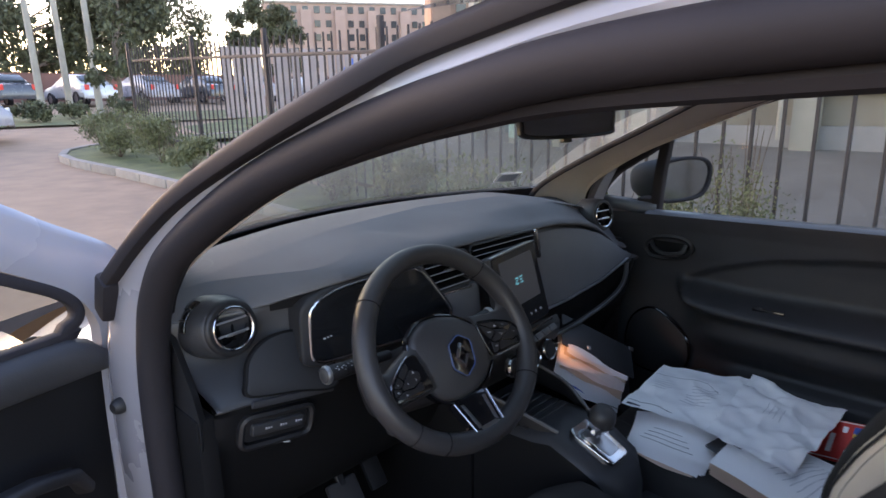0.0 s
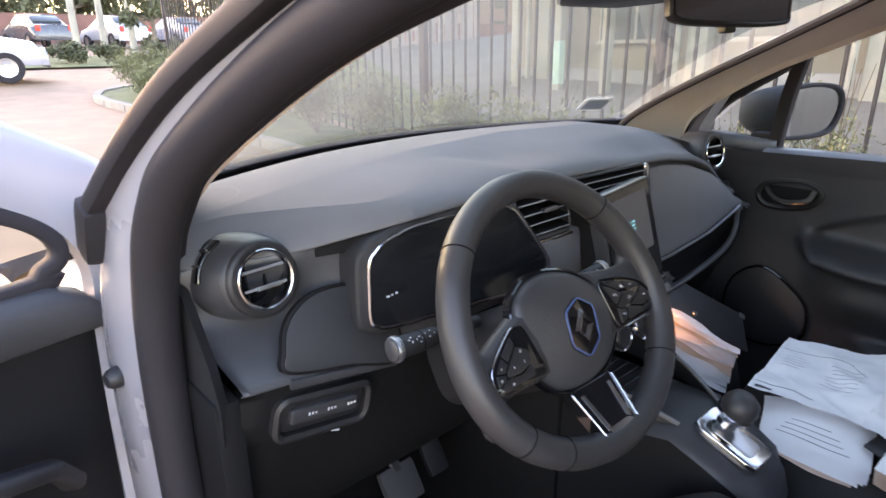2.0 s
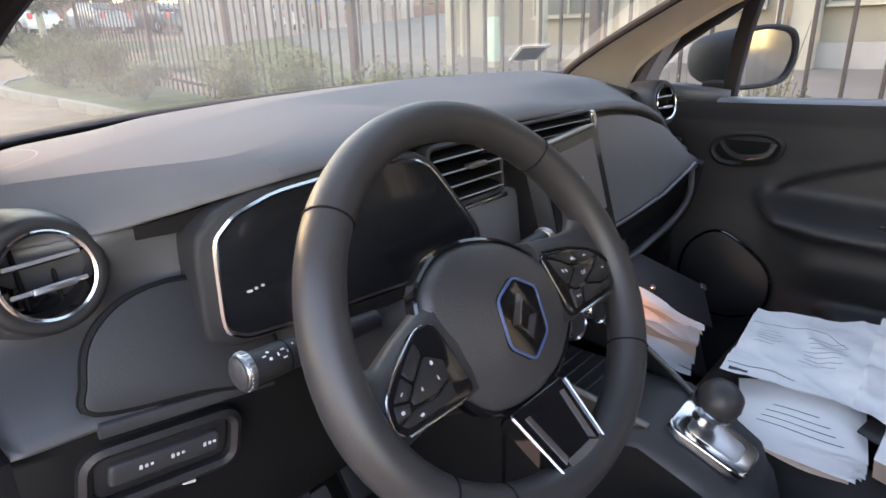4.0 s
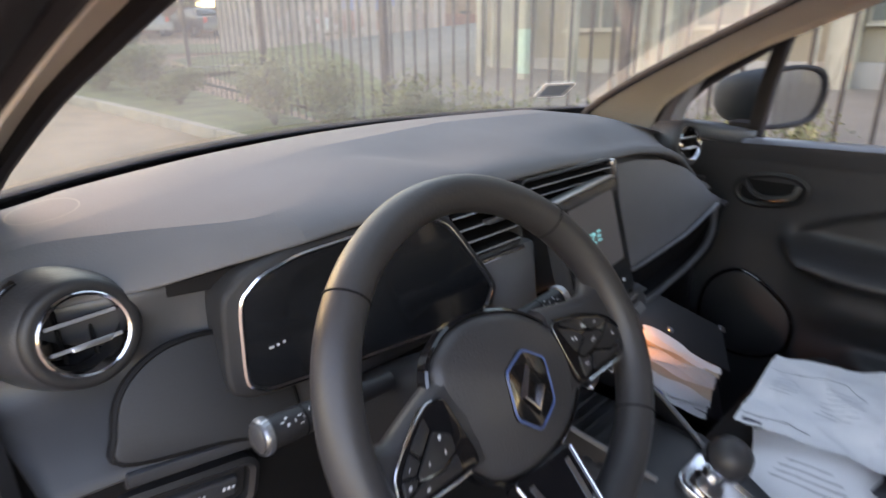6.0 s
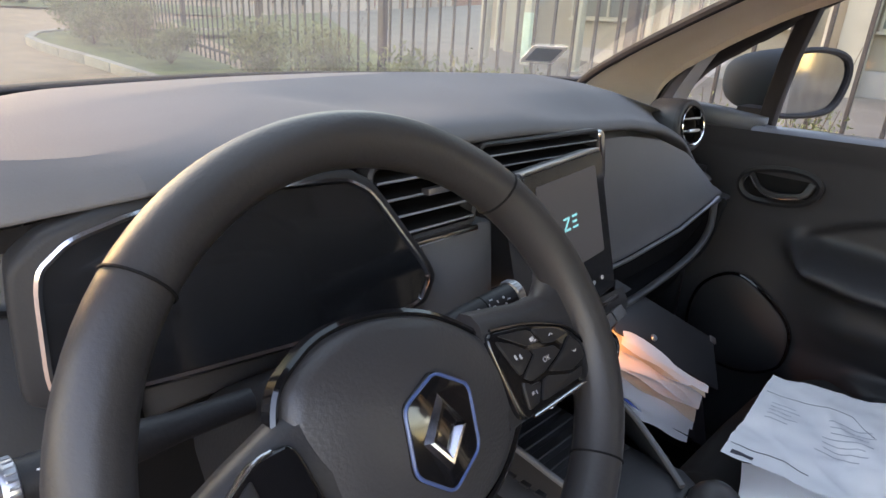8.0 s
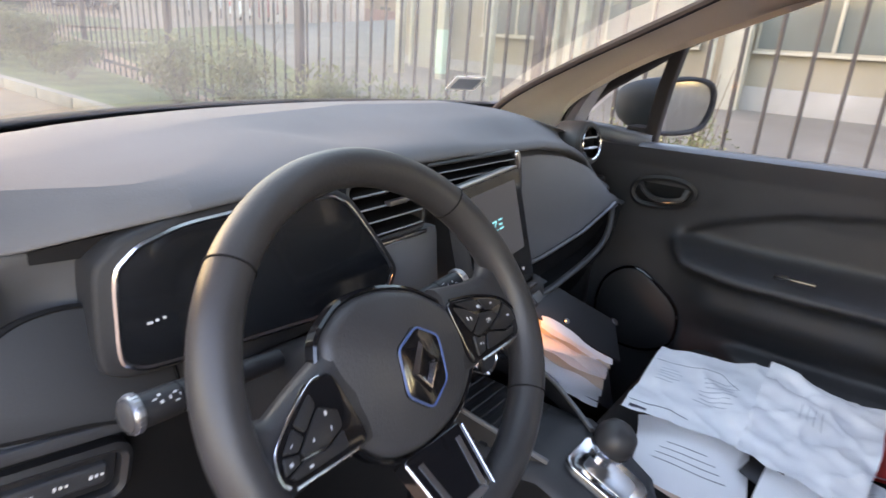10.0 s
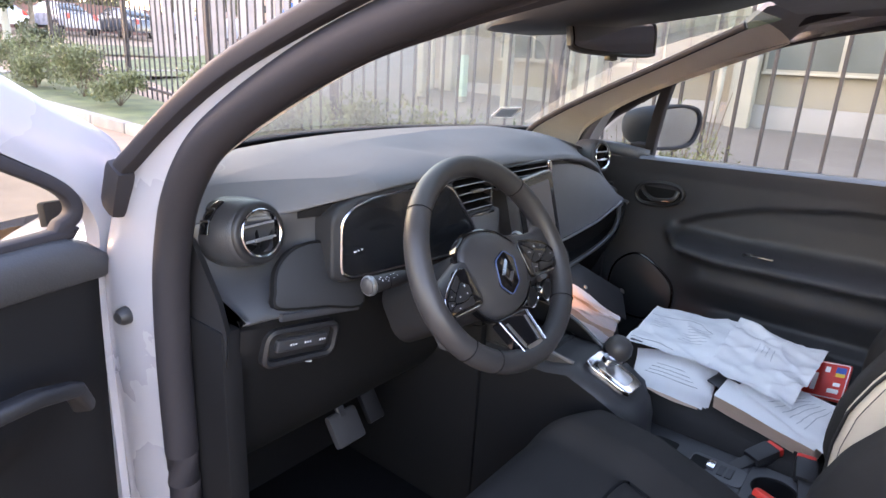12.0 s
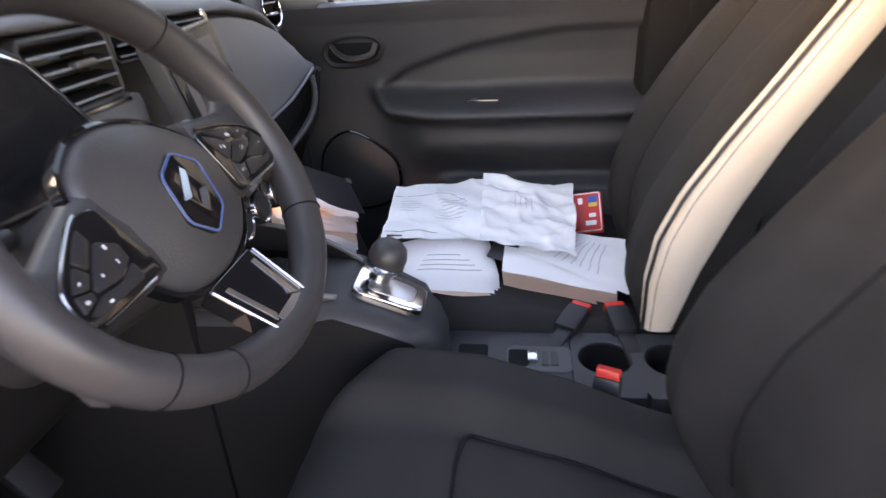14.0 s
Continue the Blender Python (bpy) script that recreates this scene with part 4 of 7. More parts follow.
# small side outlet on the shoulder of the driver's pod: a dark curved slot with two ribs
arc = [VM @ Vector((-0.004 + 0.0562 * math.cos(radians(a)), 0.0020 + 0.0508 * math.sin(radians(a)), -0.034)) for a in np.linspace(114, 172, 20)]
outlet = part("side_outlet", sweep(arc, rounded(0.018, 0.004, 0.0015, 2), up=VM.to_3x3() @ Vector((-0.8, 0.6, 0))), GLOSS, vent, "dark side outlet slot")
for a in (132, 152):
    p_ = Vector((-0.004 + 0.0572 * math.cos(radians(a)), 0.0020 + 0.0518 * math.sin(radians(a)), -0.034))
    part("outlet_rib", box((0.006, 0.0030, 0.018), VM @ Matrix.Translation(p_) @ pose(0, 0, 0, 0, 0, a), 0.0008, seg=1), PLASTIC, outlet)

# lid of the small compartment left of the column
LID = smooth_outline([(x, (z - 0.966) * 1.077) for x, z in [(-0.574, 0.968), (-0.573, 0.990), (-0.562, 1.015), (-0.540, 1.032), (-0.510, 1.040), (-0.47, 1.036), (-0.43, 1.01), (-0.425, 0.938), (-0.50, 0.952)]], 44)
part("compartment_lid", plate([(x, z) for x, z in LID], basis((0, -0.0625, 0.966), (1, 0, 0), (0, 0.40, 1)), 0.02, 0.003), COWL, dash, "smooth compartment lid with shade in its colour")
part("lid_groove", frame_ring(LID, basis((0, -0.0605, 0.966), (1, 0, 0), (0, 0.40, 1)), 0.006, 0.01), KNEE, dash)
part("trim_strip", sweep([(x, -0.064, 0.9545 - 0.17 * (x + 0.576)) for x in np.linspace(-0.576, -0.43, 8)], rounded(0.008, 0.012, 0.003, 2)), PLASTIC, dash)

# switch block under it
SW = basis((-0.530, -0.052, 0.894), (1, -0.02, -0.16), (0, -0.10, 1))
block = part("switch_block", frame_ring(rounded(0.125, 0.052, 0.014), SW, 0.010, 0.02), DARK, dash)
part("switch_plate", plate(rounded(0.112, 0.040, 0.010), SW @ pose(0, 0, -0.006), 0.01, 0.002), DARK, block)
part("switch_bar", plate(rounded(0.092, 0.020, 0.004), SW @ pose(0, 0.002, 0.001), 0.01, 0.003), PLASTIC, block, "row of three headlamp switches")
for k in (-0.022, 0.004, 0.032):
    for q in range(3):
        part("icon", plate(rounded(0.0026, 0.0042 - 0.0008 * q, 0.0006, 1), SW @ pose(k + 0.0045 * q, 0.003, 0.0016), 0.001), ICON, block)
part("latch", box((0.012, 0.004, 0.003), pose(-0.515, -0.046, 0.858, 0, 20, 0), 0.001), ICON, dash)

# ---------------------------------------------------------------- instrument cluster, sunk under the brow
CL = [(-0.470, 0.996), (-0.466, 1.074), (-0.446, 1.092), (-0.408, 1.104), (-0.341, 1.110), (-0.262, 1.110), (-0.240, 1.098), (-0.182, 1.018), (-0.193, 0.992), (-0.252, 0.985), (-0.391, 0.984), (-0.452, 0.985)]
CLO = soften([(x + 0.328, z - 1.045) for x, z in CL])
CM = basis((-0.328, -0.088, 1.045), (1, -0.15, 0), (0, 0.06, 1))
cluster = part("cluster_housing", plate([(x * 1.10, y * 1.12) for x, y in CLO], CM @ pose(-0.002, 0, -0.003), 0.06, 0.006), COWL, dash, "wide instrument cluster housing")
part("cluster_rim", frame_ring(CLO, CM, 0.0045, 0.006), CHROME, cluster, "thin chrome rim")
part("display", plate([(x * 0.985, y * 0.98) for x, y in CLO], CM @ pose(0, 0, -0.001), 0.004), SCREEN, cluster, "dark instrument display")
for x, z, w in ((-0.116, -0.020, 0.005), (-0.110, -0.019, 0.003), (-0.104, -0.018, 0.003)):
    part("icon", plate(rounded(w, 0.0022, 0.0006, 1), CM @ pose(x, z, 0.0006), 0.001), ICON, cluster)

# ---------------------------------------------------------------- centre stack
stack = thing("infotainment_unit", "portrait touchscreen with chrome strip and air vents", "infotainment", (0.0, -0.1, 0.9))
AV = basis((-0.17, -0.088, 1.080), (1, 0.02, 0), (0, 0.12, 1))
part("vent_shell", frame_ring(rounded(0.125, 0.068, 0.010), AV, 0.006, 0.03), PLASTIC, stack)
part("vent_back", plate(rounded(0.12, 0.064, 0.008), AV @ pose(0, 0, -0.028), 0.004), GLOSS, stack)
for k in range(4):
    part("louvre", box((0.118, 0.003, 0.022), AV @ pose(0, -0.024 + 0.0155 * k, -0.008, 16), 0.001), KNEE, stack)
    part("louvre_edge", box((0.116, 0.0022, 0.002), AV @ pose(0, -0.0268 + 0.0155 * k, 0.0026, 16), 0.0006, seg=1), LOUVRE, stack, "bright louvre edge")
part("slider", box((0.030, 0.006, 0.010), AV @ pose(0.008, 0.006, 0.005), 0.0015), SILVER, stack, "silver vent slider")
part("chrome_strip", box((0.100, 0.005, 0.006), AV @ pose(0.012, -0.039, 0.003, 0, 0, 0), 0.002), CHROME, stack)
part("stack_panel", box((0.10, 0.03, 0.12), pose(-0.13, -0.085, 0.985, -6), 0.012), PANEL_GREY, stack)
BV = basis((0.025, -0.072, 1.092), (1, 0.03, -0.02), (0, 0.10, 1))
part("vent_shell", frame_ring(rounded(0.225, 0.042, 0.008), BV, 0.005, 0.03), PLASTIC, stack)
part("vent_back", plate(rounded(0.22, 0.038, 0.006), BV @ pose(0, 0, -0.026), 0.004), GLOSS, stack)
for k in range(3):
    part("louvre", box((0.215, 0.003, 0.020), BV @ pose(0, -0.012 + 0.012 * k, -0.008, 16), 0.001), KNEE, stack)
    part("louvre_edge", box((0.212, 0.0018, 0.002), BV @ pose(0, -0.0146 + 0.012 * k, 0.0016, 16), 0.0006, seg=1), LOUVRE, stack)
part("chrome_fin", plate(smooth_outline([(-0.006, 0.026), (0.003, 0.030), (0.010, 0.010), (0.014, -0.030), (0.008, -0.036), (0.003, -0.012)], 30), basis((0.142, -0.073, 1.080), (1, 0.05, 0), (0, 0.10, 1)), 0.015, 0.003), CHROME, stack, "curved chrome fin")
SC = basis((0.003, -0.134, 1.018), (1, 0.10, 0.04), (0, 0.26, 1))
touch = part("touchscreen", plate(rounded(0.168, 0.168, 0.006), SC, 0.022, 0.004), PLASTIC, stack, "portrait touchscreen body")
part("screen_face", plate(rounded(0.160, 0.160, 0.004), SC @ pose(0, 0, 0.0022), 0.004), SCREEN, touch, "dark glossy touchscreen")
# Dim glow stands for the lit picture and the grey reflection over it.
part("picture_area", plate(rounded(0.124, 0.098, 0.002, 1), SC @ pose(0, 0.018, 0.0030), 0.002), glow("dim_screen_sheen", (0.06, 0.063, 0.066), 0.045), touch, "picture area with a dim glow and painted reflection")
part("top_edge", box((0.156, 0.004, 0.012), SC @ pose(0, 0.0825, -0.004), 0.0015), SILVER, touch, "pale top edge")
TEAL = glow("teal_display_text", (0.10, 0.42, 0.46), 0.16)
fx = SC @ pose(-0.004, 0.018, 0.0036)
for u, v, w, h, sk in ((-0.009, 0.006, 0.012, 0.0022, 0), (-0.009, -0.006, 0.012, 0.0022, 0), (-0.009, 0.0, 0.014, 0.0022, 45), (0.008, 0.006, 0.011, 0.0022, 0), (0.007, 0.0, 0.009, 0.0022, 0), (0.008, -0.006, 0.011, 0.0022, 0)):
    part("letter_stroke", plate(rounded(w, h, 0.0004, 1), fx @ pose(u, v, 0, 0, 0, sk), 0.001), TEAL, touch)
for u, v in ((0.030, -0.060), (0.012, -0.060), (0.050, -0.060)):
    part("icon", plate(rounded(0.005, 0.005, 0.0018, 2), SC @ pose(u, v, 0.0036), 0.001), ICON, touch)
part("lower_strip", box((0.150, 0.004, 0.006), SC @ pose(0.008, -0.094, 0.002), 0.0015), CHROME, stack, "chrome strip under the screen")
for k in range(5):
    part("key", box((0.026, 0.014, 0.012), SC @ pose(-0.044 + 0.028 * k, -0.112, 0.006, -30), 0.002), FASCIA, stack)
part("lower_fascia", loft([spline([(x, -0.135 + 0.1 * abs(x) * 0, 0.925), (x, -0.145, 0.90), (x, -0.125, 0.85), (x, -0.09, 0.80), (x, 0.05, 0.78)], 14) for x in np.linspace(-0.115, 0.135, 9)]), DARK, stack, "dark lower fascia")
for x in (-0.045, 0.014, 0.073):
    km = basis((x, -0.155, 0.864), (1, 0, 0), (0, 0.25, 1))
    knob = part("climate_knob", lathe([(0.0, 0.010), (0.016, 0.010), (0.019, 0.007), (0.020, -0.01)], km, 28), DARK, stack, "round climate knob")
    part("knob_ring", lathe([(0.0195, 0.006), (0.0225, 0.009), (0.0245, 0.006), (0.0245, -0.005)], km, 28), CHROME, knob, "chrome ring")

# ---------------------------------------------------------------- passenger side of the dash
GP = []
for x in np.linspace(0.165, 0.618, 25):
    zt = lip_z(x) - 0.016
    zb = lerp_table(x, [0.165, 0.30, 0.45, 0.618], [0.900, 0.905, 0.917, 0.950])
    GP.append([(x, -0.046 - 0.014 * math.sin(math.pi * min(max((x - 0.1) / 0.6, 0), 1)) * math.sin(math.pi * k / 8) - 0.012 * (k / 8), zb + max(zt - zb, 0.002) * (1 - k / 8)) for k in range(9)])
part("glove_panel", loft(GP), PANEL_GREY, dash, "smooth dark grey glove panel", smooth=180)
part("bright_line", sweep([(x, -0.066, lerp_table(x, [0.10, 0.276, 0.443, 0.581, 0.615], [0.902, 0.904, 0.918, 0.949, 0.966])) for x in np.linspace(0.10, 0.588, 24)], rounded(0.007, 0.005, 0.002, 2)), SILVER, dash, "thin bright trim line")
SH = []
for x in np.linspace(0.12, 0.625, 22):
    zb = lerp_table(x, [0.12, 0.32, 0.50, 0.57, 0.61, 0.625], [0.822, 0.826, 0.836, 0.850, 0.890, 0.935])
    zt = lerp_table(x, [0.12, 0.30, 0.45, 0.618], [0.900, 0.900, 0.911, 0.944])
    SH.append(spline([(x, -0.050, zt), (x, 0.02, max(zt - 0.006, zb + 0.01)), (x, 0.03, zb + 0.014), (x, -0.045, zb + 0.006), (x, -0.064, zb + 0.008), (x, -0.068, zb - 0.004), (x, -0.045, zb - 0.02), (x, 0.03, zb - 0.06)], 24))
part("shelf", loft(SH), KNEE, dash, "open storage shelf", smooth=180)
part("shelf_lip", sweep(spline([(0.12, -0.068, 0.826), (0.30, -0.070, 0.830), (0.388, -0.070, 0.838), (0.48, -0.070, 0.852), (0.55, -0.068, 0.872), (0.585, -0.064, 0.900), (0.605, -0.055, 0.935)], 30), rounded(0.012, 0.009, 0.003, 2)), FASCIA, dash, "smooth lip of the shelf", smooth=180)


def pad_z(x, y):
    """Height of the soft top at a place of the plan."""
    n_ = len(PAD_ROWS) - 1
    g_ = min(max((x + 0.665) / 1.33 * n_, 0), n_ - 0.001)
    z_ = []
    for i_ in (int(g_), int(g_) + 1):
        row_ = sorted((p.y, p.z) for p in PAD_ROWS[i_][:46])
        z_.append(lerp_table(y, [p[0] for p in row_], [p[1] for p in row_]))
    return z_[0] + (z_[1] - z_[0]) * (g_ - int(g_))


def draped(pts, half, lift=0.0009):
    """A flat ribbon along a line of the plan, laid on the soft top."""
    p = [Vector((a, b, 0)) for a, b in pts]
    rows_ = []
    for i in range(len(p)):
        t = (p[min(i + 1, len(p) - 1)] - p[max(i - 1, 0)]).normalized()
        n_ = Vector((-t.y, t.x, 0)) * half
        rows_.append([(q.x, q.y, pad_z(q.x, q.y) + lift) for q in (p[i] + n_, p[i] - n_)])
    return loft(rows_)


part("speaker_groove", draped([(-0.545 + 0.030 * math.cos(a) - 0.012 * math.sin(a), 0.175 + 0.040 * math.sin(a) + 0.016 * math.cos(a)) for a in np.linspace(0, math.tau, 41)], 0.0009), FASCIA, dash, "oval groove of a speaker cover")


# ---------------------------------------------------------------- steering wheel
A = radians(31)
WHEEL = Matrix(((1, 0, 0, -0.329), (0, math.sin(A), -math.cos(A), -0.259), (0, math.cos(A), math.sin(A), 1.020), (0, 0, 0, 1)))
wheel = thing("steering_wheel", "black leather steering wheel with chrome trim", "steering wheel", (-0.329, -0.259, 1.020))


def rim_point(a, r=0.163):
    x, y = r * math.cos(a), r * math.sin(a)
    if y < 0:
        y *= 0.835
    return Vector((x, y, 0))


NRM = WHEEL.to_3x3() @ Vector((0, 0, 1))
ring = [rim_point(k * math.tau / 96) for k in range(96)]
part("rim", sweep([WHEEL @ p for p in ring], [(0.0165 * math.cos(k * math.tau / 14), 0.0185 * math.sin(k * math.tau / 14)) for k in range(14)], up=NRM, ring=True), LEATHER, wheel, "grained leather rim", smooth=180)
for deg in (44, 138, -38, 218, -122):
    a = radians(deg)
    p, t = rim_point(a), (rim_point(a + 0.02) - rim_point(a - 0.02)).normalized()
    side = t.cross(Vector((0, 0, 1)))
    loop = [WHEEL @ (p + side * 0.0168 * math.cos(q * math.tau / 18) + Vector((0, 0, 0.0188 * math.sin(q * math.tau / 18)))) for q in range(18)]
    part("seam", sweep(loop, circle(0.0008, 5), up=WHEEL.to_3x3() @ t, ring=True), KNEE, wheel)
HUB_OUT = smooth_outline([(-0.012, 0.061), (0.021, 0.053), (0.046, 0.039), (0.076, 0.014), (0.087, -0.006), (0.077, -0.034), (0.046, -0.061), (0.0, -0.072), (-0.045, -0.064), (-0.072, -0.036), (-0.080, -0.006), (-0.080, 0.020), (-0.074, 0.040), (-0.062, 0.051), (-0.042, 0.060)], 84)
part("airbag_cover", plate(HUB_OUT, WHEEL @ pose(0, 0, 0.001, 4), 0.019, 0.012, 0.010), HUB, wheel, "smooth charcoal airbag cover", smooth=180)
part("hub_edge", frame_ring([(x * 1.025 - 0.0005, y * 1.032) for x, y in HUB_OUT], WHEEL @ pose(0, 0, -0.006, 4), 0.0045, 0.010), GLOSS, wheel, "gloss black edge")
HEX = soften([(0.0, 0.036), (0.0225, 0.022), (0.0225, -0.018), (0.0, -0.036), (-0.0225, -0.018), (-0.0225, 0.022)], 0.18, 4)
EMB = WHEEL @ pose(0.002, -0.0105, 0.0112, 6, 0, -5) @ Matrix.Diagonal((1.10, 0.96, 1, 1))
part("hub_back", lathe([(0.066, -0.017), (0.060, -0.034), (0.040, -0.050)], WHEEL @ pose(0, -0.006, 0, 4), 36), KNEE, wheel, "black hub back")
emblem = part("emblem", plate(HEX, EMB, 0.012, 0.001), GLOSS, wheel, "black emblem with chrome diamond")
part("emblem_ring", frame_ring([(x * 0.95, y * 0.96) for x, y in HEX], EMB @ pose(0, 0, 0.0004), 0.0020, 0.004), BLUE_RING, emblem, "dark blue ring")
# folded diamond: a thick band whose two long halves cross
for sx in (1, -1):
    o1, o2, o3 = Vector((-0.0140 * sx, -0.002 * sx, 0)), Vector((0.0, 0.0225 * sx, 0)), Vector((0.0140 * sx, 0.002 * sx, 0))
    i1, i2, i3 = Vector((-0.0062 * sx, -0.001 * sx, 0)), Vector((0.0, 0.0100 * sx, 0)), Vector((0.0062 * sx, 0.001 * sx, 0))
    up_ = Vector((0, 0, 0.0050))
    bm = loft([[EMB @ o1, EMB @ (o1.lerp(i1, 0.35) + up_), EMB @ (o1.lerp(i1, 0.6) + up_), EMB @ i1], [EMB @ o2, EMB @ (o2.lerp(i2, 0.35) + up_ * 0.7), EMB @ (o2.lerp(i2, 0.6) + up_ * 0.7), EMB @ i2], [EMB @ o3, EMB @ (o3.lerp(i3, 0.35) + up_ * 0.3), EMB @ (o3.lerp(i3, 0.6) + up_ * 0.3), EMB @ i3]])
    part("diamond_half", bm, EMBLEM_CHROME, emblem, "chrome diamond half", smooth=10)

# keys of one pad, in the plane of the wheel, and where their prints sit
KEY_SHAPES = [[(0.066, 0.0245), (0.096, 0.0195), (0.104, 0.0085), (0.091, 0.0090), (0.079, 0.0165)],
        [(0.063, 0.0225), (0.0775, 0.0155), (0.0905, 0.0065), (0.0925, 0.0030), (0.076, -0.0072)],
        [(0.0925, 0.0070), (0.1160, 0.0022), (0.1215, -0.0032), (0.0995, -0.0112), (0.0845, -0.0128), (0.0775, -0.0082), (0.0942, 0.0026)],
        [(0.0762, -0.0092), (0.0838, -0.0140), (0.0925, -0.0146), (0.0850, -0.0270), (0.0740, -0.0285)],
        [(0.0985, 0.0192), (0.1222, 0.0125), (0.1330, 0.0050), (0.1168, 0.0036), (0.1058, 0.0060)],
        [(0.1345, 0.0040), (0.1425, -0.0046), (0.1440, -0.0155), (0.1256, -0.0200), (0.1010, -0.0122), (0.1236, -0.0034)],
        [(0.0945, -0.0148), (0.1010, -0.0140), (0.1250, -0.0216), (0.1380, -0.0205), (0.1340, -0.0268), (0.0870, -0.0280)]]
KEY_PRINTS = [[(0.096, 0.0125, 0.0050, 0.0034, 12), (0.0985, 0.0108, 0.0036, 0.0010, 12)], [(0.0765, 0.0065, 0.0020, 0.0046, 20), (0.0810, 0.0055, 0.0020, 0.0046, 20)], [],
          [(0.0815, -0.0190, 0.0040, 0.0010, 40), (0.0815, -0.0190, 0.0040, 0.0010, -30), (0.0850, -0.0195, 0.0008, 0.0036, 10)],
          [(0.1140, 0.0098, 0.0030, 0.0009, 35), (0.1162, 0.0098, 0.0030, 0.0009, -45)], [(0.1330, -0.0082, 0.0030, 0.0009, -45), (0.1352, -0.0082, 0.0030, 0.0009, 35)], []]
LEFT_SHAPES = [[(0.1025, 0.0140), (0.1225, -0.0006), (0.1165, -0.0098), (0.1010, 0.0040)], [(0.1236, -0.0020), (0.1365, -0.0148), (0.1250, -0.0180), (0.1176, -0.0108)],
               [(0.1372, -0.0160), (0.1390, -0.0280), (0.1270, -0.0250), (0.1248, -0.0194)], [(0.0995, 0.0030), (0.1155, -0.0108), (0.1236, -0.0190), (0.1225, -0.0228), (0.1030, -0.0245), (0.0860, -0.0180), (0.0850, -0.0060)],
               [(0.1225, -0.0242), (0.1380, -0.0295), (0.1330, -0.0335), (0.0860, -0.0330), (0.0860, -0.0200), (0.1025, -0.0262)]]
LEFT_PRINTS = [[], [(0.1285, -0.0120, 0.0036, 0.0012, -40)], [(0.1330, -0.0225, 0.0034, 0.0030, -10)], [(0.0965, -0.0040, 0.0030, 0.0040, 0), (0.0960, -0.0150, 0.0012, 0.0040, 0), (0.1120, -0.0160, 0.0016, 0.0030, 10)], [(0.1200, -0.0300, 0.0040, 0.0024, 0)]]
for sx in (-1, 1):
    # leather arm from hub to rim
    rows = []
    for k in range(13):
        f = k / 12
        u = 0.060 + 0.096 * f
        top = lerp_table(f, [0, 0.5, 0.75, 0.9, 1], [0.044, 0.037, 0.037, 0.047, 0.064] if sx > 0 else [0.040, 0.021, 0.010, 0.014, 0.030])
        low = lerp_table(f, [0, 0.5, 0.8, 1], [-0.040, -0.036, -0.038, -0.058] if sx > 0 else [-0.044, -0.043, -0.048, -0.074])
        c = (top + low) / 2
        rows.append([WHEEL @ Vector((sx * u, v, n)) for v, n in ((top, -0.012), (top - 0.003, -0.003), (top - 0.010, 0.002), (c, 0.003), (low + 0.006, 0.000), (low, -0.010), (low + 0.006, -0.020), (c, -0.024), (top - 0.006, -0.022))])
    part("arm", loft(rows, closed=True, caps=True), LEATHER, wheel, "leather-wrapped spoke", smooth=60)
    if sx > 0:
        shape_ = [(0.058, 0.0285), (0.098, 0.0225), (0.130, 0.0115), (0.1475, -0.004), (0.1500, -0.022), (0.140, -0.031), (0.100, -0.0325), (0.066, -0.033)]
        edge_ = [(0.064, 0.0285), (0.098, 0.0228), (0.130, 0.0118), (0.1445, 0.0005), (0.1495, -0.010), (0.1500, -0.022), (0.146, -0.028)]
        foot_ = ((0.138, -0.0318), (0.100, -0.0330), (0.078, -0.0334))
    else:
        shape_ = [(0.078, 0.0200), (0.100, 0.0195), (0.1240, 0.0030), (0.1410, -0.0120), (0.1440, -0.0300), (0.1360, -0.0380), (0.100, -0.0375), (0.066, -0.037)]
        edge_ = [(0.090, 0.0202), (0.100, 0.0182), (0.1240, 0.0026), (0.1385, -0.0100), (0.1425, -0.0200), (0.1425, -0.0300), (0.138, -0.0355)]
        foot_ = ((0.134, -0.0382), (0.100, -0.0380), (0.080, -0.0376))
    PADO = soften(shape_, 0.22, 4)
    PADO = [(sx * x, y) for x, y in PADO]
    if sx < 0:
        PADO = list(reversed(PADO))
    pad = part("button_pad", plate(PADO, WHEEL @ pose(0, 0.0, 0.0058), 0.016, 0.002), GLOSS, wheel, "gloss black button pad")
    part("pad_trim", sweep([WHEEL @ Vector((sx * p.x, p.y, 0.0052)) for p in spline([(u, v, 0) for u, v in edge_], 30)], rounded(0.0022, 0.0026, 0.0006, 1), up=NRM), CHROME if sx < 0 else GLOSS, pad, "thin bright outline")
    part("lower_trim", sweep([WHEEL @ Vector((sx * u, v, 0.0056)) for u, v in foot_], rounded(0.0020, 0.0022, 0.0006, 1), up=NRM), CHROME, pad, "thin bright lower edge")
    for q, prints in zip(KEY_SHAPES, KEY_PRINTS) if sx > 0 else zip(LEFT_SHAPES, LEFT_PRINTS):
        cu, cv = sum(p[0] for p in q) / len(q), sum(p[1] for p in q) / len(q)
        q = [(sx * (cu + (p[0] - cu) * 0.955), cv + (p[1] - cv) * 0.94) for p in q]
        q = soften(q if sx < 0 else list(reversed(q)), 0.14, 2)
        part("button", plate(q, WHEEL @ pose(0, 0, 0.0074), 0.004, 0.0006), KEY_BLACK, pad)
        for u, v, w, h, deg in prints:
            part("icon", plate(rounded(w, h, 0.0004, 1), WHEEL @ pose(sx * u, v, 0.0078, 0, 0, deg * sx) @ Matrix.Diagonal((0.75, 0.75, 1, 1)), 0.001), INK, pad)
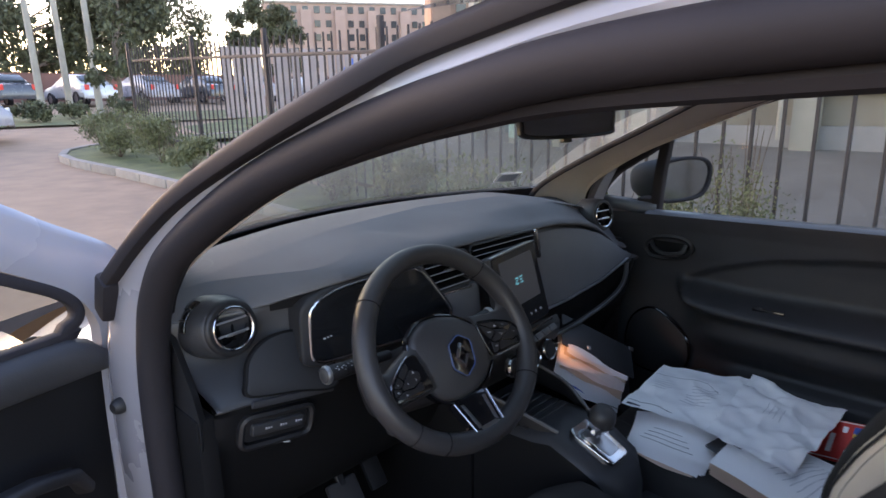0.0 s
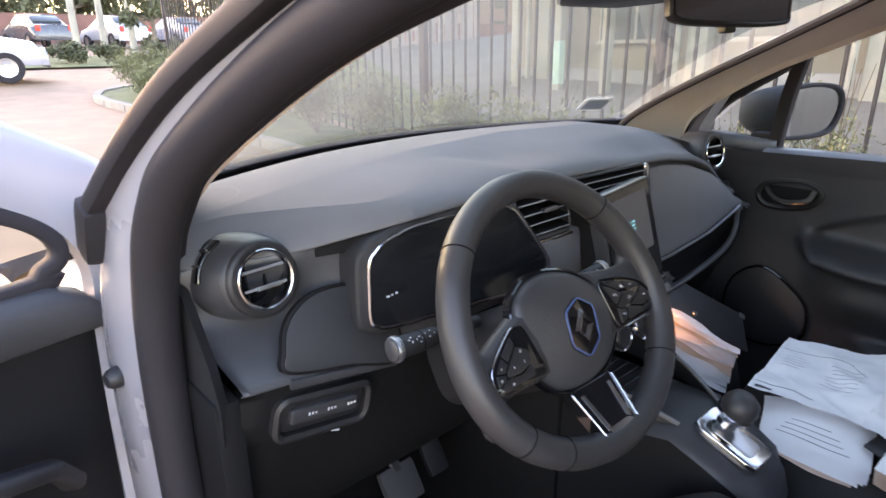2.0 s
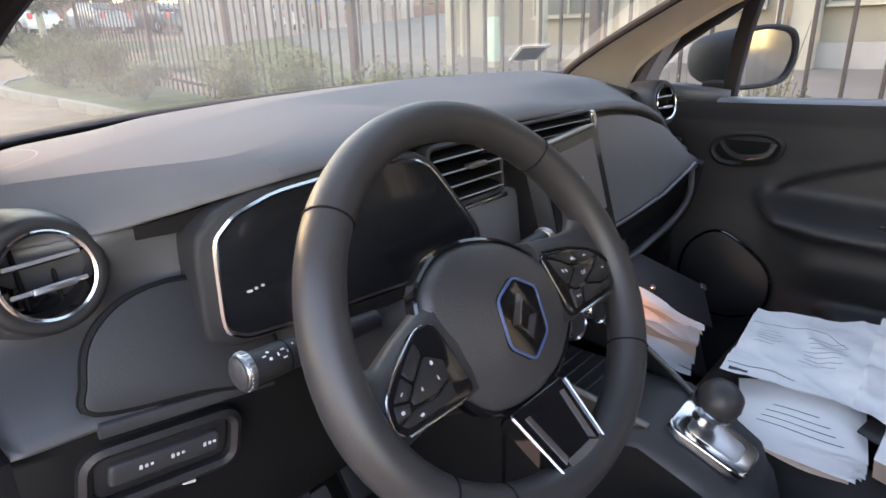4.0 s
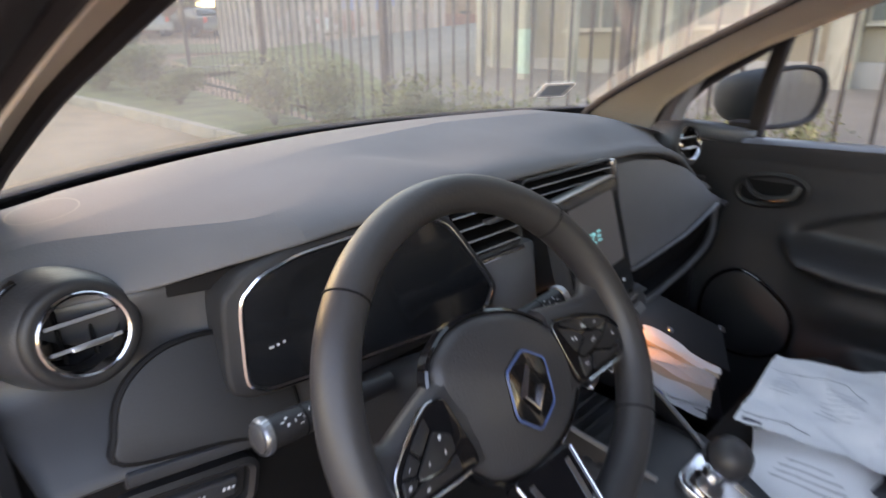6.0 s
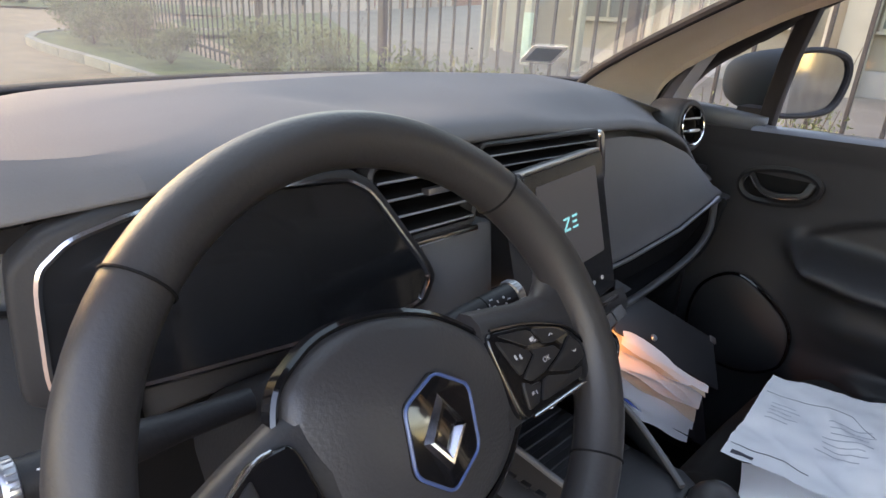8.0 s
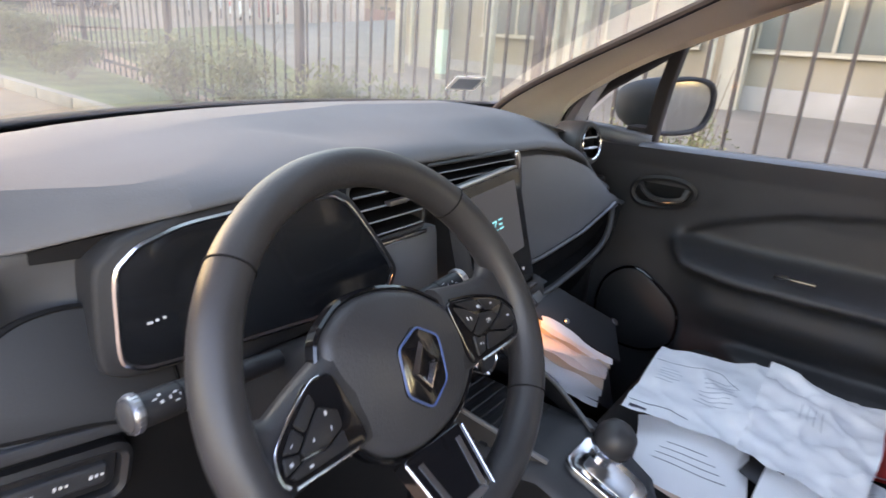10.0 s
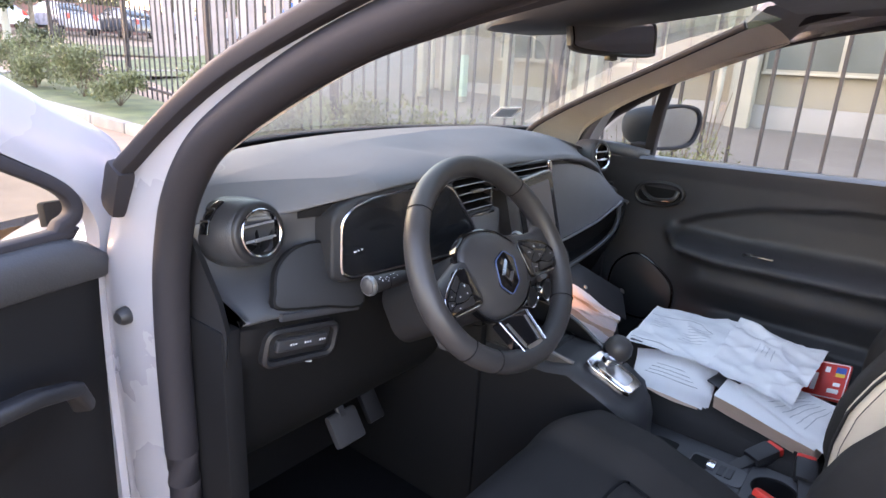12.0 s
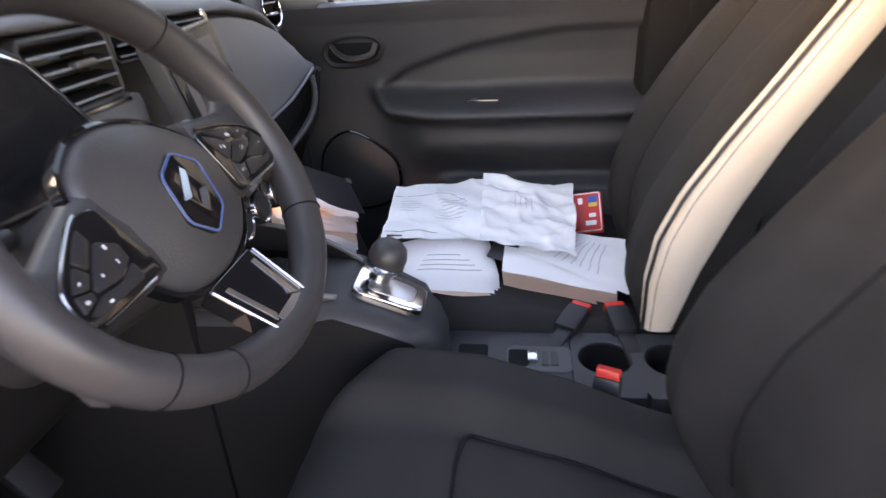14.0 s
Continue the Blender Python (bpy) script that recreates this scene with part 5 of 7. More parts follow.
ok_text = bpy.data.curves.new("ok_print", "FONT")
ok_text.body, ok_text.size, ok_text.align_x, ok_text.align_y = "OK", 0.0052, "CENTER", "CENTER"
ok_text.materials.append(ICON)
ok_print = new("ok_print", ok_text)
ok_print.parent = pad
ok_print.matrix_world = WHEEL @ pose(0.1035, -0.0035, 0.0079, 0, 0, 0)
# lower spoke, rising from the hub to the front of the rim
SPM = WHEEL @ basis((0, -0.070, -0.008), (1, 0, 0), (0, 0.938, -0.346))
spoke = part("lower_spoke", plate(soften([(0.037, 0.0), (-0.037, 0.0), (-0.028, -0.072), (0.028, -0.072)], 0.06, 2), SPM, 0.016, 0.002), GLOSS, wheel, "gloss black lower spoke")
for sx in (-1, 1):
    part("chrome_bar", sweep([SPM @ Vector((sx * 0.0365, -0.004, 0.0005)), SPM @ Vector((sx * 0.0280, -0.070, 0.0005))], rounded(0.0030, 0.0030, 0.0008, 1), up=SPM.to_3x3() @ Vector((0, 0, 1))), CHROME, spoke, "chrome edge bar")
    part("side_inlay", plate([(sx * 0.0270, -0.010), (sx * 0.0215, -0.010), (sx * 0.0160, -0.050), (sx * 0.0215, -0.054)][::-sx], SPM @ pose(0, 0, 0.0008), 0.003), SILVER, spoke, "silver inlay")
part("silver_inlay", plate([(-0.018, -0.052), (-0.018, -0.067), (0.0235, -0.067), (0.0215, -0.056), (0.015, -0.052)], SPM @ pose(0, 0, 0.0008), 0.003), SILVER, spoke, "silver inlay")

# column with its two stalks
column = thing("steering_column", "dark steering column shroud with two control stalks", "steering column", (-0.338, -0.15, 0.95))
part("shroud", sweep([WHEEL @ Vector((0, -0.010, -0.035)), WHEEL @ Vector((0, -0.012, -0.09)), WHEEL @ Vector((0, -0.012, -0.20))], rounded(0.125, 0.105, 0.035, 5), up=WHEEL.to_3x3() @ Vector((0, 1, 0))), DARK, column, smooth=60)
part("collar", lathe([(0.045, -0.015), (0.052, -0.03), (0.052, -0.05), (0.03, -0.055)], WHEEL, 28), DARK, column)


def stalk(root, tip, name):
    r, t = Vector(root), Vector(tip)
    ax = (t - r)
    L = ax.length
    m = basis(r, ax.cross(Vector((0, 0, 1))), Vector((0, 0, 1)))
    m = Matrix.Translation(r) @ ax.to_track_quat("Z", "Y").to_matrix().to_4x4()
    st_ = part(name, lathe([(0.008, 0), (0.009, L * 0.35), (0.0115, L * 0.55), (0.0122, L * 0.78), (0.0122, L * 0.93)], m, 20), DARK, column, "black control stalk")
    part("knurled_ring", lathe([(0.0120, L * 0.925), (0.0136, L * 0.93), (0.0136, L * 0.968), (0.0128, L * 0.982), (0.0116, L * 0.982)], m, 40), SILVER, st_, "knurled silver ring")
    part("end_cap", lathe([(0.0117, L * 0.96), (0.0114, L * 0.990), (0.0095, L), (0.0, L * 1.004)], m, 24), HUB, st_, "flat grey end cap")
    # prints on the side that faces the driver's door
    face = m.to_3x3().inverted() @ Vector((-0.50, -0.62, 0.60))
    ang = math.atan2(face.y, face.x)
    for f_, da, w_, h_ in ((0.58, 0.1, 0.0030, 0.0012), (0.61, 0.5, 0.0026, 0.0026), (0.64, -0.1, 0.0014, 0.0050), (0.67, 0.35, 0.0034, 0.0014), (0.72, 0.0, 0.0040, 0.0012), (0.745, -0.3, 0.0016, 0.0052), (0.745, 0.2, 0.0018, 0.0052), (0.78, 0.0, 0.0044, 0.0016), (0.83, 0.35, 0.0026, 0.0034), (0.83, -0.1, 0.0034, 0.0034), (0.86, 0.15, 0.0016, 0.0050)):
        r_ = 0.0122 if f_ > 0.74 else 0.0117
        part("icon", box((0.0006, w_ * 0.62, h_ * 0.62), m @ Matrix.Rotation(ang + da, 4, "Z") @ pose(r_, 0, L * f_), 0.0002, seg=1), ICON, st_)
    part("joint_line", lathe([(0.01225, L * 0.70), (0.01235, L * 0.705), (0.01225, L * 0.71)], m, 24), KNEE, st_)
    for k in range(24):
        part("knurl", box((0.0012, 0.0016, L * 0.036), m @ Matrix.Rotation(k * math.tau / 24, 4, "Z") @ pose(0.0137, 0, L * 0.949), 0.0003, seg=1), SILVER, st_)


stalk((-0.385, -0.165, 1.005), (-0.513, -0.168, 1.014), "light_stalk")
stalk((-0.285, -0.165, 0.992), (-0.148, -0.182, 1.015), "wiper_stalk")

# pedals
pedals = thing("brake_pedal", "grey rubber brake pedal in the dark footwell", "pedal", (-0.315, 0.10, 0.56))
part("pedal_pad", box((0.075, 0.018, 0.070), pose(-0.315, 0.09, 0.580, -35, 0, 0), 0.008), material("worn_pedal_rubber", (0.035, 0.035, 0.038), 0.7, grain=0.4, grain_scale=90), pedals)
part("pedal_arm", sweep([(-0.315, 0.10, 0.60), (-0.315, 0.20, 0.74), (-0.315, 0.28, 0.82)], rounded(0.02, 0.012, 0.003, 1)), DARK, pedals)
acc = thing("accelerator_pedal", "narrow dark accelerator pedal in the footwell", "pedal", (-0.215, 0.12, 0.56))
part("pedal_pad", box((0.045, 0.015, 0.075), pose(-0.215, 0.12, 0.575, -35, 0, 0), 0.006), DARK, acc)
part("pedal_arm", sweep([(-0.215, 0.14, 0.60), (-0.215, 0.24, 0.72), (-0.215, 0.30, 0.80)], rounded(0.016, 0.012, 0.003, 1)), DARK, acc)


# ---------------------------------------------------------------- passenger door
def door_x(y, z):
    base = lerp_table(z, [0.35, 0.60, 0.85, 0.95, 1.03, 1.075], [0.69, 0.705, 0.728, 0.726, 0.712, 0.692])
    top = lerp_table(-y, [0.10, 0.16, 0.255, 0.40, 0.607, 0.78, 1.0], [0.80, 0.875, 0.928, 0.976, 1.008, 1.010, 1.0])
    lip = lerp_table(-y, [0.10, 0.16, 0.21, 0.34, 0.71, 1.0], [0.90, 0.88, 0.853, 0.845, 0.85, 0.86])
    st = lambda v, a, b: (lambda t: t * t * (3 - 2 * t))(min(max((v - a) / (b - a), 0), 1))
    back = st(-y, 0.15, 0.22)
    inset = st(z, lip, lip + 0.012) * st(top - z, 0.0, 0.014) * back
    x = base + 0.020 * inset
    shelf = math.exp(-((z - (lip - 0.012)) / 0.022) ** 2) * back
    under = st(z, 0.66, 0.76) * (1 - st(z, lip - 0.03, lip - 0.005)) * st(-y, 0.17, 0.30)
    x -= 0.090 * shelf + 0.055 * under * (1 - 0.6 * shelf)
    low = st(z, 0.40, 0.46) * (1 - st(z, 0.64, 0.67)) * st(-y, 0.30, 0.36)
    x -= 0.035 * low
    return x


# Blue-grey base that paints the sky's reflection onto ledge and sill.
LEDGE = material("sky_sheen_plastic", (0.085, 0.092, 0.105), 0.38, grain=0.2, grain_scale=450)
pdoor = thing("passenger_door", "closed dark passenger door with armrest and window", "car door", (0.75, -0.3, 0.35))
rows = []
for j in range(90):
    z = 0.36 + (1.078 - 0.36) * j / 89
    rows.append([(door_x(y, z), y, z + ((0.018 * (-y - 0.1) / 0.7 - 0.012) * (z - 1.0) / 0.078 if z > 1.0 else 0)) for y in np.linspace(0.16, -1.08, 110)])
part("door_panel", loft(rows), PLASTIC, pdoor, "moulded charcoal door lining", smooth=180)
part("window_ledge", loft([[(x, y, 1.066 + 0.018 * (-y - 0.1) / 0.7 + dz) for x, dz in ((0.690, 0.0), (0.700, 0.006), (0.735, 0.008), (0.742, 0.004), (0.742, -0.03))] for y in np.linspace(-0.06, -1.08, 12)]), LEDGE, pdoor, "window ledge with sky sheen in its grey")
part("outer_skin", loft([[(x, y, z) for x, z in ((0.742, 1.06), (0.775, 1.04), (0.80, 0.9), (0.81, 0.6), (0.77, 0.33))] for y in np.linspace(0.2, -1.08, 6)]), PAINT, pdoor, "white outer door skin")
HM = basis((0.714, -0.125, 0.966), (0, 1, -0.10), (0, 0, 1)) @ pose(0, 0, 0, 0, 180, 0)
HO = smooth_outline([(0.070, 0.004), (0.050, 0.026), (0.0, 0.034), (-0.052, 0.026), (-0.070, 0.0), (-0.052, -0.026), (0.0, -0.032), (0.050, -0.024)], 40)
handle = part("handle_bezel", frame_ring(HO, HM, 0.012, 0.02), DARK, pdoor, "oval handle bezel")
part("handle_cup", plate([(x * 0.93, y * 0.93) for x, y in HO], HM @ pose(0, 0, -0.006), 0.004), KNEE, handle, "dark handle recess")
part("handle_lever", sweep([HM @ Vector(p) for p in spline([(-0.050, 0.020, 0.002), (-0.030, -0.002, 0.012), (0.0, -0.014, 0.016), (0.045, -0.010, 0.012), (0.058, 0.012, 0.004)], 16)], rounded(0.012, 0.006, 0.002, 2), up=(1, 0, 0)), DARK, handle, "dark inside door handle")
part("lever_edge", sweep([HM @ Vector(p) for p in spline([(-0.050, 0.018, 0.006), (-0.030, -0.005, 0.017), (0.0, -0.018, 0.021), (0.040, -0.015, 0.018)], 14)], circle(0.0016, 6), up=(1, 0, 0)), CHROME, handle, "thin chrome line")
SPK = smooth_outline([(0.075, -0.03), (0.060, 0.045), (0.0, 0.085), (-0.075, 0.050), (-0.120, 0.0), (-0.115, -0.075), (-0.04, -0.11), (0.05, -0.095)], 44)
SM = basis((0.690, -0.095, 0.695), (0, 1, 0), (0.10, 0, 1)) @ pose(0, 0, 0, 0, 180, 0)
SPKm = [(-x, y) for x, y in reversed(SPK)]
spk = part("door_speaker", plate(SPKm, SM, 0.03, 0.008), DARK, pdoor, "dark speaker grille with gloss edge")
part("speaker_edge", frame_ring(SPKm, SM @ pose(0, 0, -0.002), 0.006, 0.01), GLOSS, spk)
part("window_switch", box((0.012, 0.075, 0.008), pose(0.642, -0.43, 0.861), 0.003), GLOSS, pdoor, "black window switch")
part("switch_toggle", box((0.010, 0.014, 0.008), pose(0.642, -0.41, 0.866), 0.002), DARK, pdoor)
# small fixed quarter window with its dark frame
tri_o = [(0.746, 0.118, 1.090), (0.741, 0.098, 1.128), (0.731, 0.055, 1.172), (0.718, 0.000, 1.208), (0.706, -0.052, 1.241), (0.697, -0.100, 1.272)]
part("quarter_frame", sweep([p + Vector((-0.012, 0.006, 0.010)) for p in spline(tri_o, 24)], rounded(0.040, 0.052, 0.012, 3), up=(1, 0, 0)), RUBBER, pdoor, "black quarter window frame", smooth=180)
part("quarter_post", sweep([(0.759, -0.062, 1.050), (0.742, -0.073, 1.12), (0.720, -0.090, 1.20), (0.694, -0.116, 1.290)], rounded(0.030, 0.030, 0.006, 2), up=(1, 0, 0)), RUBBER, pdoor, "black window divider")
part("quarter_sill", sweep([(0.742, 0.13, 1.082), (0.742, 0.04, 1.079), (0.746, -0.072, 1.070)], rounded(0.055, 0.036, 0.014, 3), up=(0, 0, 1)), LEDGE, pdoor, "quarter window sill with sky sheen in its grey", smooth=180)
g = part("quarter_glass", loft([[(0.744, 0.112, 1.095), (0.720, 0.005, 1.196), (0.697, -0.105, 1.270)], [(0.746, 0.115, 1.085), (0.752, 0.005, 1.075), (0.756, -0.065, 1.062)]]), CAR_GLASS, pdoor)
g.visible_shadow = False
g = part("door_glass", loft([[(0.745, y, 1.06), (0.70, y, 1.26), (0.63, y, 1.45)] for y in np.linspace(-0.10, -1.08, 6)]), CAR_GLASS, pdoor)
g.visible_shadow = False
fr = [(0.735, -0.02, 1.235), (0.700, -0.13, 1.300), (0.660, -0.25, 1.352), (0.628, -0.40, 1.400), (0.605, -0.55, 1.430), (0.59, -0.75, 1.452), (0.585, -1.1, 1.46)]
part("window_top_frame", sweep(spline(fr, 24), rounded(0.035, 0.026, 0.008, 2), up=(1, 0, 0)), RUBBER, pdoor, "black upper window frame")

# door mirror outside
mir = thing("door_mirror", "dark grey outside mirror on the passenger door", "door mirror", (0.85, -0.05, 1.06))
MO = smooth_outline([(-0.088, 0.036), (-0.02, 0.058), (0.06, 0.054), (0.092, 0.030), (0.090, -0.015), (0.060, -0.052), (-0.02, -0.062), (-0.088, -0.050)], 40)
MM = basis((0.877, -0.095, 1.150), (1, -0.45, 0), (0, 0.03, 1)) @ Matrix.Diagonal((1.06, 1.06, 1, 1))
rows = []
for k in range(9):
    f = k / 8
    s_ = (1 - f ** 2.2) ** 0.5 * 0.98 + 0.02
    rows.append([MM @ Vector((x * 1.05 * s_, y * 1.06 * s_, 0)) + Vector((0, 0.155 * f, 0)) for x, y in MO])
part("mirror_shell", loft(rows, closed=True), material("dark_mirror_shell", (0.020, 0.030, 0.040), 0.7, spec=0.06), mir, "glossy dark shell", smooth=180)
part("mirror_glass", plate([(x * 0.95, y * 0.94) for x, y in MO], MM @ pose(0, 0, -0.006), 0.004), MIRROR_DIM, mir, "mirror glass")
part("mirror_edge", frame_ring(MO, MM, 0.010, 0.012), RUBBER, mir)
part("mirror_foot", box((0.10, 0.05, 0.03), pose(0.79, -0.03, 1.088), 0.01), RUBBER, mir)


# ---------------------------------------------------------------- open driver's door, swung forward about its hinge
ddoor = thing("driver_door", "open white driver's door with shade-darkened inner lining", "car door", (-0.70, 0.22, 0.36))
DD = basis((-0.70, 0.22, 0), (-0.97, -0.24, 0), (0, 0, 1))   # x along the door, y up, z towards the front of the car


def dp(s, z, t=0.0):
    """s along the door from the hinge, height z, t towards the cabin side."""
    return DD @ Vector((s, z, -t))


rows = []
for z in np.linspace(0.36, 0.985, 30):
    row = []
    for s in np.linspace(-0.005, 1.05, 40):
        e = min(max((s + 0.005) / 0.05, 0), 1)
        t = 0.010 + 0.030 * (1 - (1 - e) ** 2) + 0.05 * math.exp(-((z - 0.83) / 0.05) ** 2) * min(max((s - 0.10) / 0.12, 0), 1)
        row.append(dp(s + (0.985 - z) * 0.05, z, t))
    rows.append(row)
# Darker than the passenger door's lining: the shade is in the colour.
part("door_lining", loft(rows), KNEE, ddoor, "charcoal inner lining darkened for shade", smooth=180)
rows = []
for s in np.linspace(-0.012, 1.05, 30):
    k = min(max((s + 0.012) / 0.09, 0), 1)
    zt = 0.995 + 0.062 * (1 - (1 - k) ** 2.2) - 0.02 * min(s, 0.3)
    rows.append([dp(s, 0.98, 0.030), dp(s, 0.992, 0.052), dp(s, (0.992 + zt) / 2 + 0.005, 0.056), dp(s, zt - 0.006, 0.046), dp(s, zt, 0.02), dp(s, zt - 0.01, 0.0)])
part("upper_roll", loft(rows), PLASTIC, ddoor, "padded roll under the window", smooth=180)
# painted window frame: rises away from the hinge
low = [(0.024, 0.30), (0.024, 0.70), (0.020, 0.96), (0.010, 1.02), (0.012, 1.068), (0.040, 1.118), (0.090, 1.155), (0.20, 1.215), (0.45, 1.315), (0.75, 1.39), (1.08, 1.41)]
top = [(-0.016, 0.30), (-0.016, 0.70), (-0.024, 0.96), (-0.062, 1.05), (-0.060, 1.12), (-0.045, 1.175), (0.045, 1.232), (0.17, 1.305), (0.43, 1.40), (0.75, 1.47), (1.08, 1.49)]
pl_, pt_ = spline([(a, b, 0) for a, b in low], 60), spline([(a, b, 0) for a, b in top], 60)
rows = []
for a, b in zip(pl_, pt_):
    rows.append([dp(a.x, a.y, 0.0), dp(a.x, a.y, 0.030), dp(*(a.lerp(b, 0.25)[:2]), 0.034), dp(*(a.lerp(b, 0.6)[:2]), 0.022), dp(*(a.lerp(b, 0.85)[:2]), 0.020), dp(b.x, b.y, 0.010), dp(b.x, b.y, -0.03)])
part("painted_frame", loft(rows), PAINT, ddoor, "white painted door edge and window frame", smooth=60)
inner = spline([(1.05, 1.045, 0), (0.14, 1.052, 0), (0.060, 1.066, 0), (0.036, 1.085, 0), (0.048, 1.115, 0), (0.10, 1.150, 0), (0.21, 1.208, 0), (0.46, 1.306, 0), (1.05, 1.40, 0)], 60)
part("window_rubber", sweep([dp(p.x, p.y, 0.020) for p in inner], rounded(0.018, 0.026, 0.005, 2), up=DD.to_3x3() @ Vector((0, 0, 1))), RUBBER, ddoor, "black window rubber")
part("outer_skin", loft([[dp(s, z, -0.06 - 0.02 * math.sin((z - 0.3) * 3)) for z in np.linspace(0.32, 0.99, 8)] for s in np.linspace(-0.03, 1.08, 6)]), PAINT, ddoor)
g = part("door_glass", loft([[dp(s, 1.03 + (lerp_table(s, [0.0, 0.012, 0.04, 0.09, 0.2, 0.45, 0.75, 1.08], [1.04, 1.075, 1.125, 1.165, 1.225, 1.325, 1.40, 1.42]) - 1.03) * f, 0.0) for f in (0.0, 0.5, 1.0)] for s in (0.01, 0.04, 0.09, 0.2, 0.45, 0.75, 1.05)]), CAR_GLASS, ddoor)
g.visible_shadow = False
part("pull_handle", sweep([dp(*p) for p in ((0.10, 0.83, 0.085), (0.125, 0.875, 0.11), (0.18, 0.892, 0.12), (0.28, 0.89, 0.115), (0.32, 0.86, 0.09))], rounded(0.028, 0.02, 0.007, 3)), DARK, ddoor, "dark pull handle")
part("hinge", box((0.05, 0.06, 0.08), pose(-0.690, 0.25, 0.60, 0, 0, 20), 0.006), SILVER, ddoor, "steel hinge")
part("hinge", box((0.05, 0.06, 0.08), pose(-0.690, 0.25, 0.86, 0, 0, 20), 0.006), PAINT, ddoor)
part("check_strap", box((0.03, 0.12, 0.03), pose(-0.695, 0.20, 0.70, 0, 0, 20), 0.004), SILVER, ddoor, "steel door check")


dmir = thing("door_mirror", "dark outside mirror on the open driver's door", "door mirror", dp(0.20, 1.05, -0.10))
rows = []
for k in range(9):
    f = k / 8
    s_ = (1 - f ** 2.2) ** 0.5 * 0.98 + 0.02
    rows.append([dp(0.17 + (0.09 + x) * 1.02, 1.115 + y * s_ * 1.06, -0.09 - 0.02 - 0.15 * f * 0.4 + x * 0.35 * s_) for x, y in MO])
part("mirror_shell", loft(rows, closed=True, caps=True), DARK, dmir, "dark shell", smooth=60)
part("mirror_foot", box((0.08, 0.05, 0.04), Matrix.Translation(dp(0.20, 1.05, -0.06)), 0.012), DARK, dmir)


# ---------------------------------------------------------------- seats
def seat(cx, name, label, y0, stripe, flat, brow, slope, f0):
    ob = thing(name, label, "car seat", (cx, y0 - 0.3, 0.33), "front seats")

    def top_z(u, f):
        au = abs(u)
        st = min(max((au - 0.44) / 0.20, 0), 1)
        st = st * st * (3 - 2 * st)
        z = 0.724 - flat - lerp_table(f, *slope) - 0.030 * (1 - st)
        g_ = math.exp(-((au - 0.47) / 0.022) ** 2) * min(max((f - f0 + 0.03) / 0.05, 0), 1) + (math.exp(-((f - f0) / 0.012) ** 2) if au < 0.47 else 0)
        z -= 0.007 * min(g_, 1)
        if au > 0.86:
            z -= 0.075 * ((au - 0.86) / 0.14) ** 2.2
        return z
    rows = []
    for j in range(61):
        f = j / 60
        y = y0 - 0.52 * f
        edge = (1 - (1 - min(f / 0.17, 1)) ** 2.2) ** 0.5
        row = []
        for k in range(65):
            u = -1 + 2 * k / 64
            zb = 0.52
            z = zb + (top_z(u, f) - zb) * (0.30 + 0.70 * edge)
            corner = 0.105 * (max(0, abs(u) - 0.35) / 0.65) ** 2.2 * (1 - f) ** 4
            row.append((cx + 0.258 * u * (0.86 + 0.14 * edge), y - corner, z))
        row += [(cx + 0.25, y, 0.46), (cx - 0.25, y, 0.46)]
        rows.append(row)
    part("cushion", loft(rows, closed=True, caps=True), FABRIC_SIDE, ob, "dark fabric seat cushion", smooth=60)
    for sg in (-1, 1):
        line_ = [(cx + 0.258 * sg * 0.47, y0 - 0.52 * f, top_z(0.47, f) + 0.0012) for f in np.linspace(f0 + 0.03, 0.98, 24)]
        part("seam", sweep(line_, circle(0.0026, 6), up=(1, 0, 0)), KNEE, ob, "dark seam of the seat insert", smooth=180)
    line_ = [(cx + 0.258 * u, y0 - 0.52 * (f0 + 0.03 * (abs(u) / 0.47) ** 6), top_z(u, f0 + 0.03 * (abs(u) / 0.47) ** 6) + 0.0012) for u in np.linspace(-0.47, 0.47, 40)]
    part("seam", sweep(line_, circle(0.0026, 6)), KNEE, ob, "dark seam of the seat insert", smooth=180)
    part("seat_base", box((0.44, 0.42, 0.20), pose(cx, y0 - 0.30, 0.40), 0.02), DARK, ob)
    shift = y0 + 0.205 - 0.004

    def spine(x, dep, zl):
        """A point of the backrest: across, forward of the spine, and up along it."""
        z = 0.60 + zl * 0.93
        y = lerp_table(z + 0.018, [0.60, 0.66, 0.71, 0.758, 0.825, 0.88, 0.966, 1.021, 1.25, 1.45], brow) - 0.047
        return Vector((cx + x, y + dep * 0.93, z + dep * 0.32))

    def width(f):
        return lerp_table(f, [0, 0.10, 0.40, 0.70, 0.82, 0.90, 0.97, 1], [0.235, 0.258, 0.262, 0.240, 0.185, 0.140, 0.125, 0.10])
    rows = []
    for j in range(57):
        f = j / 56
        z = 0.80 * f
        w = width(f)
        front, backd = [], []
        for k in range(57):
            u = -1 + 2 * k / 56
            au = abs(u)
            st = min(max((au - 0.42) / 0.24, 0), 1)
            st = st * st * (3 - 2 * st)
            dep = 0.055 * (1.0 if not stripe or u < 0 else 0.55) * st * lerp_table(f, [0, 0.08, 0.55, 0.78, 1], [0.5, 1, 1, 0.4, 0.0])
            dep -= 0.006 * math.exp(-((au - 0.46) / 0.022) ** 2) * (0.05 < f < 0.80)
            if au > 0.80:
                dep -= 0.060 * ((au - 0.80) / 0.20) ** 2.4
            if f > 0.9:
                dep -= 0.07 * ((f - 0.9) / 0.1) ** 2
            front.append(spine(w * u, dep, z))
        for k in range(9):
            u = 1 - 2 * k / 8
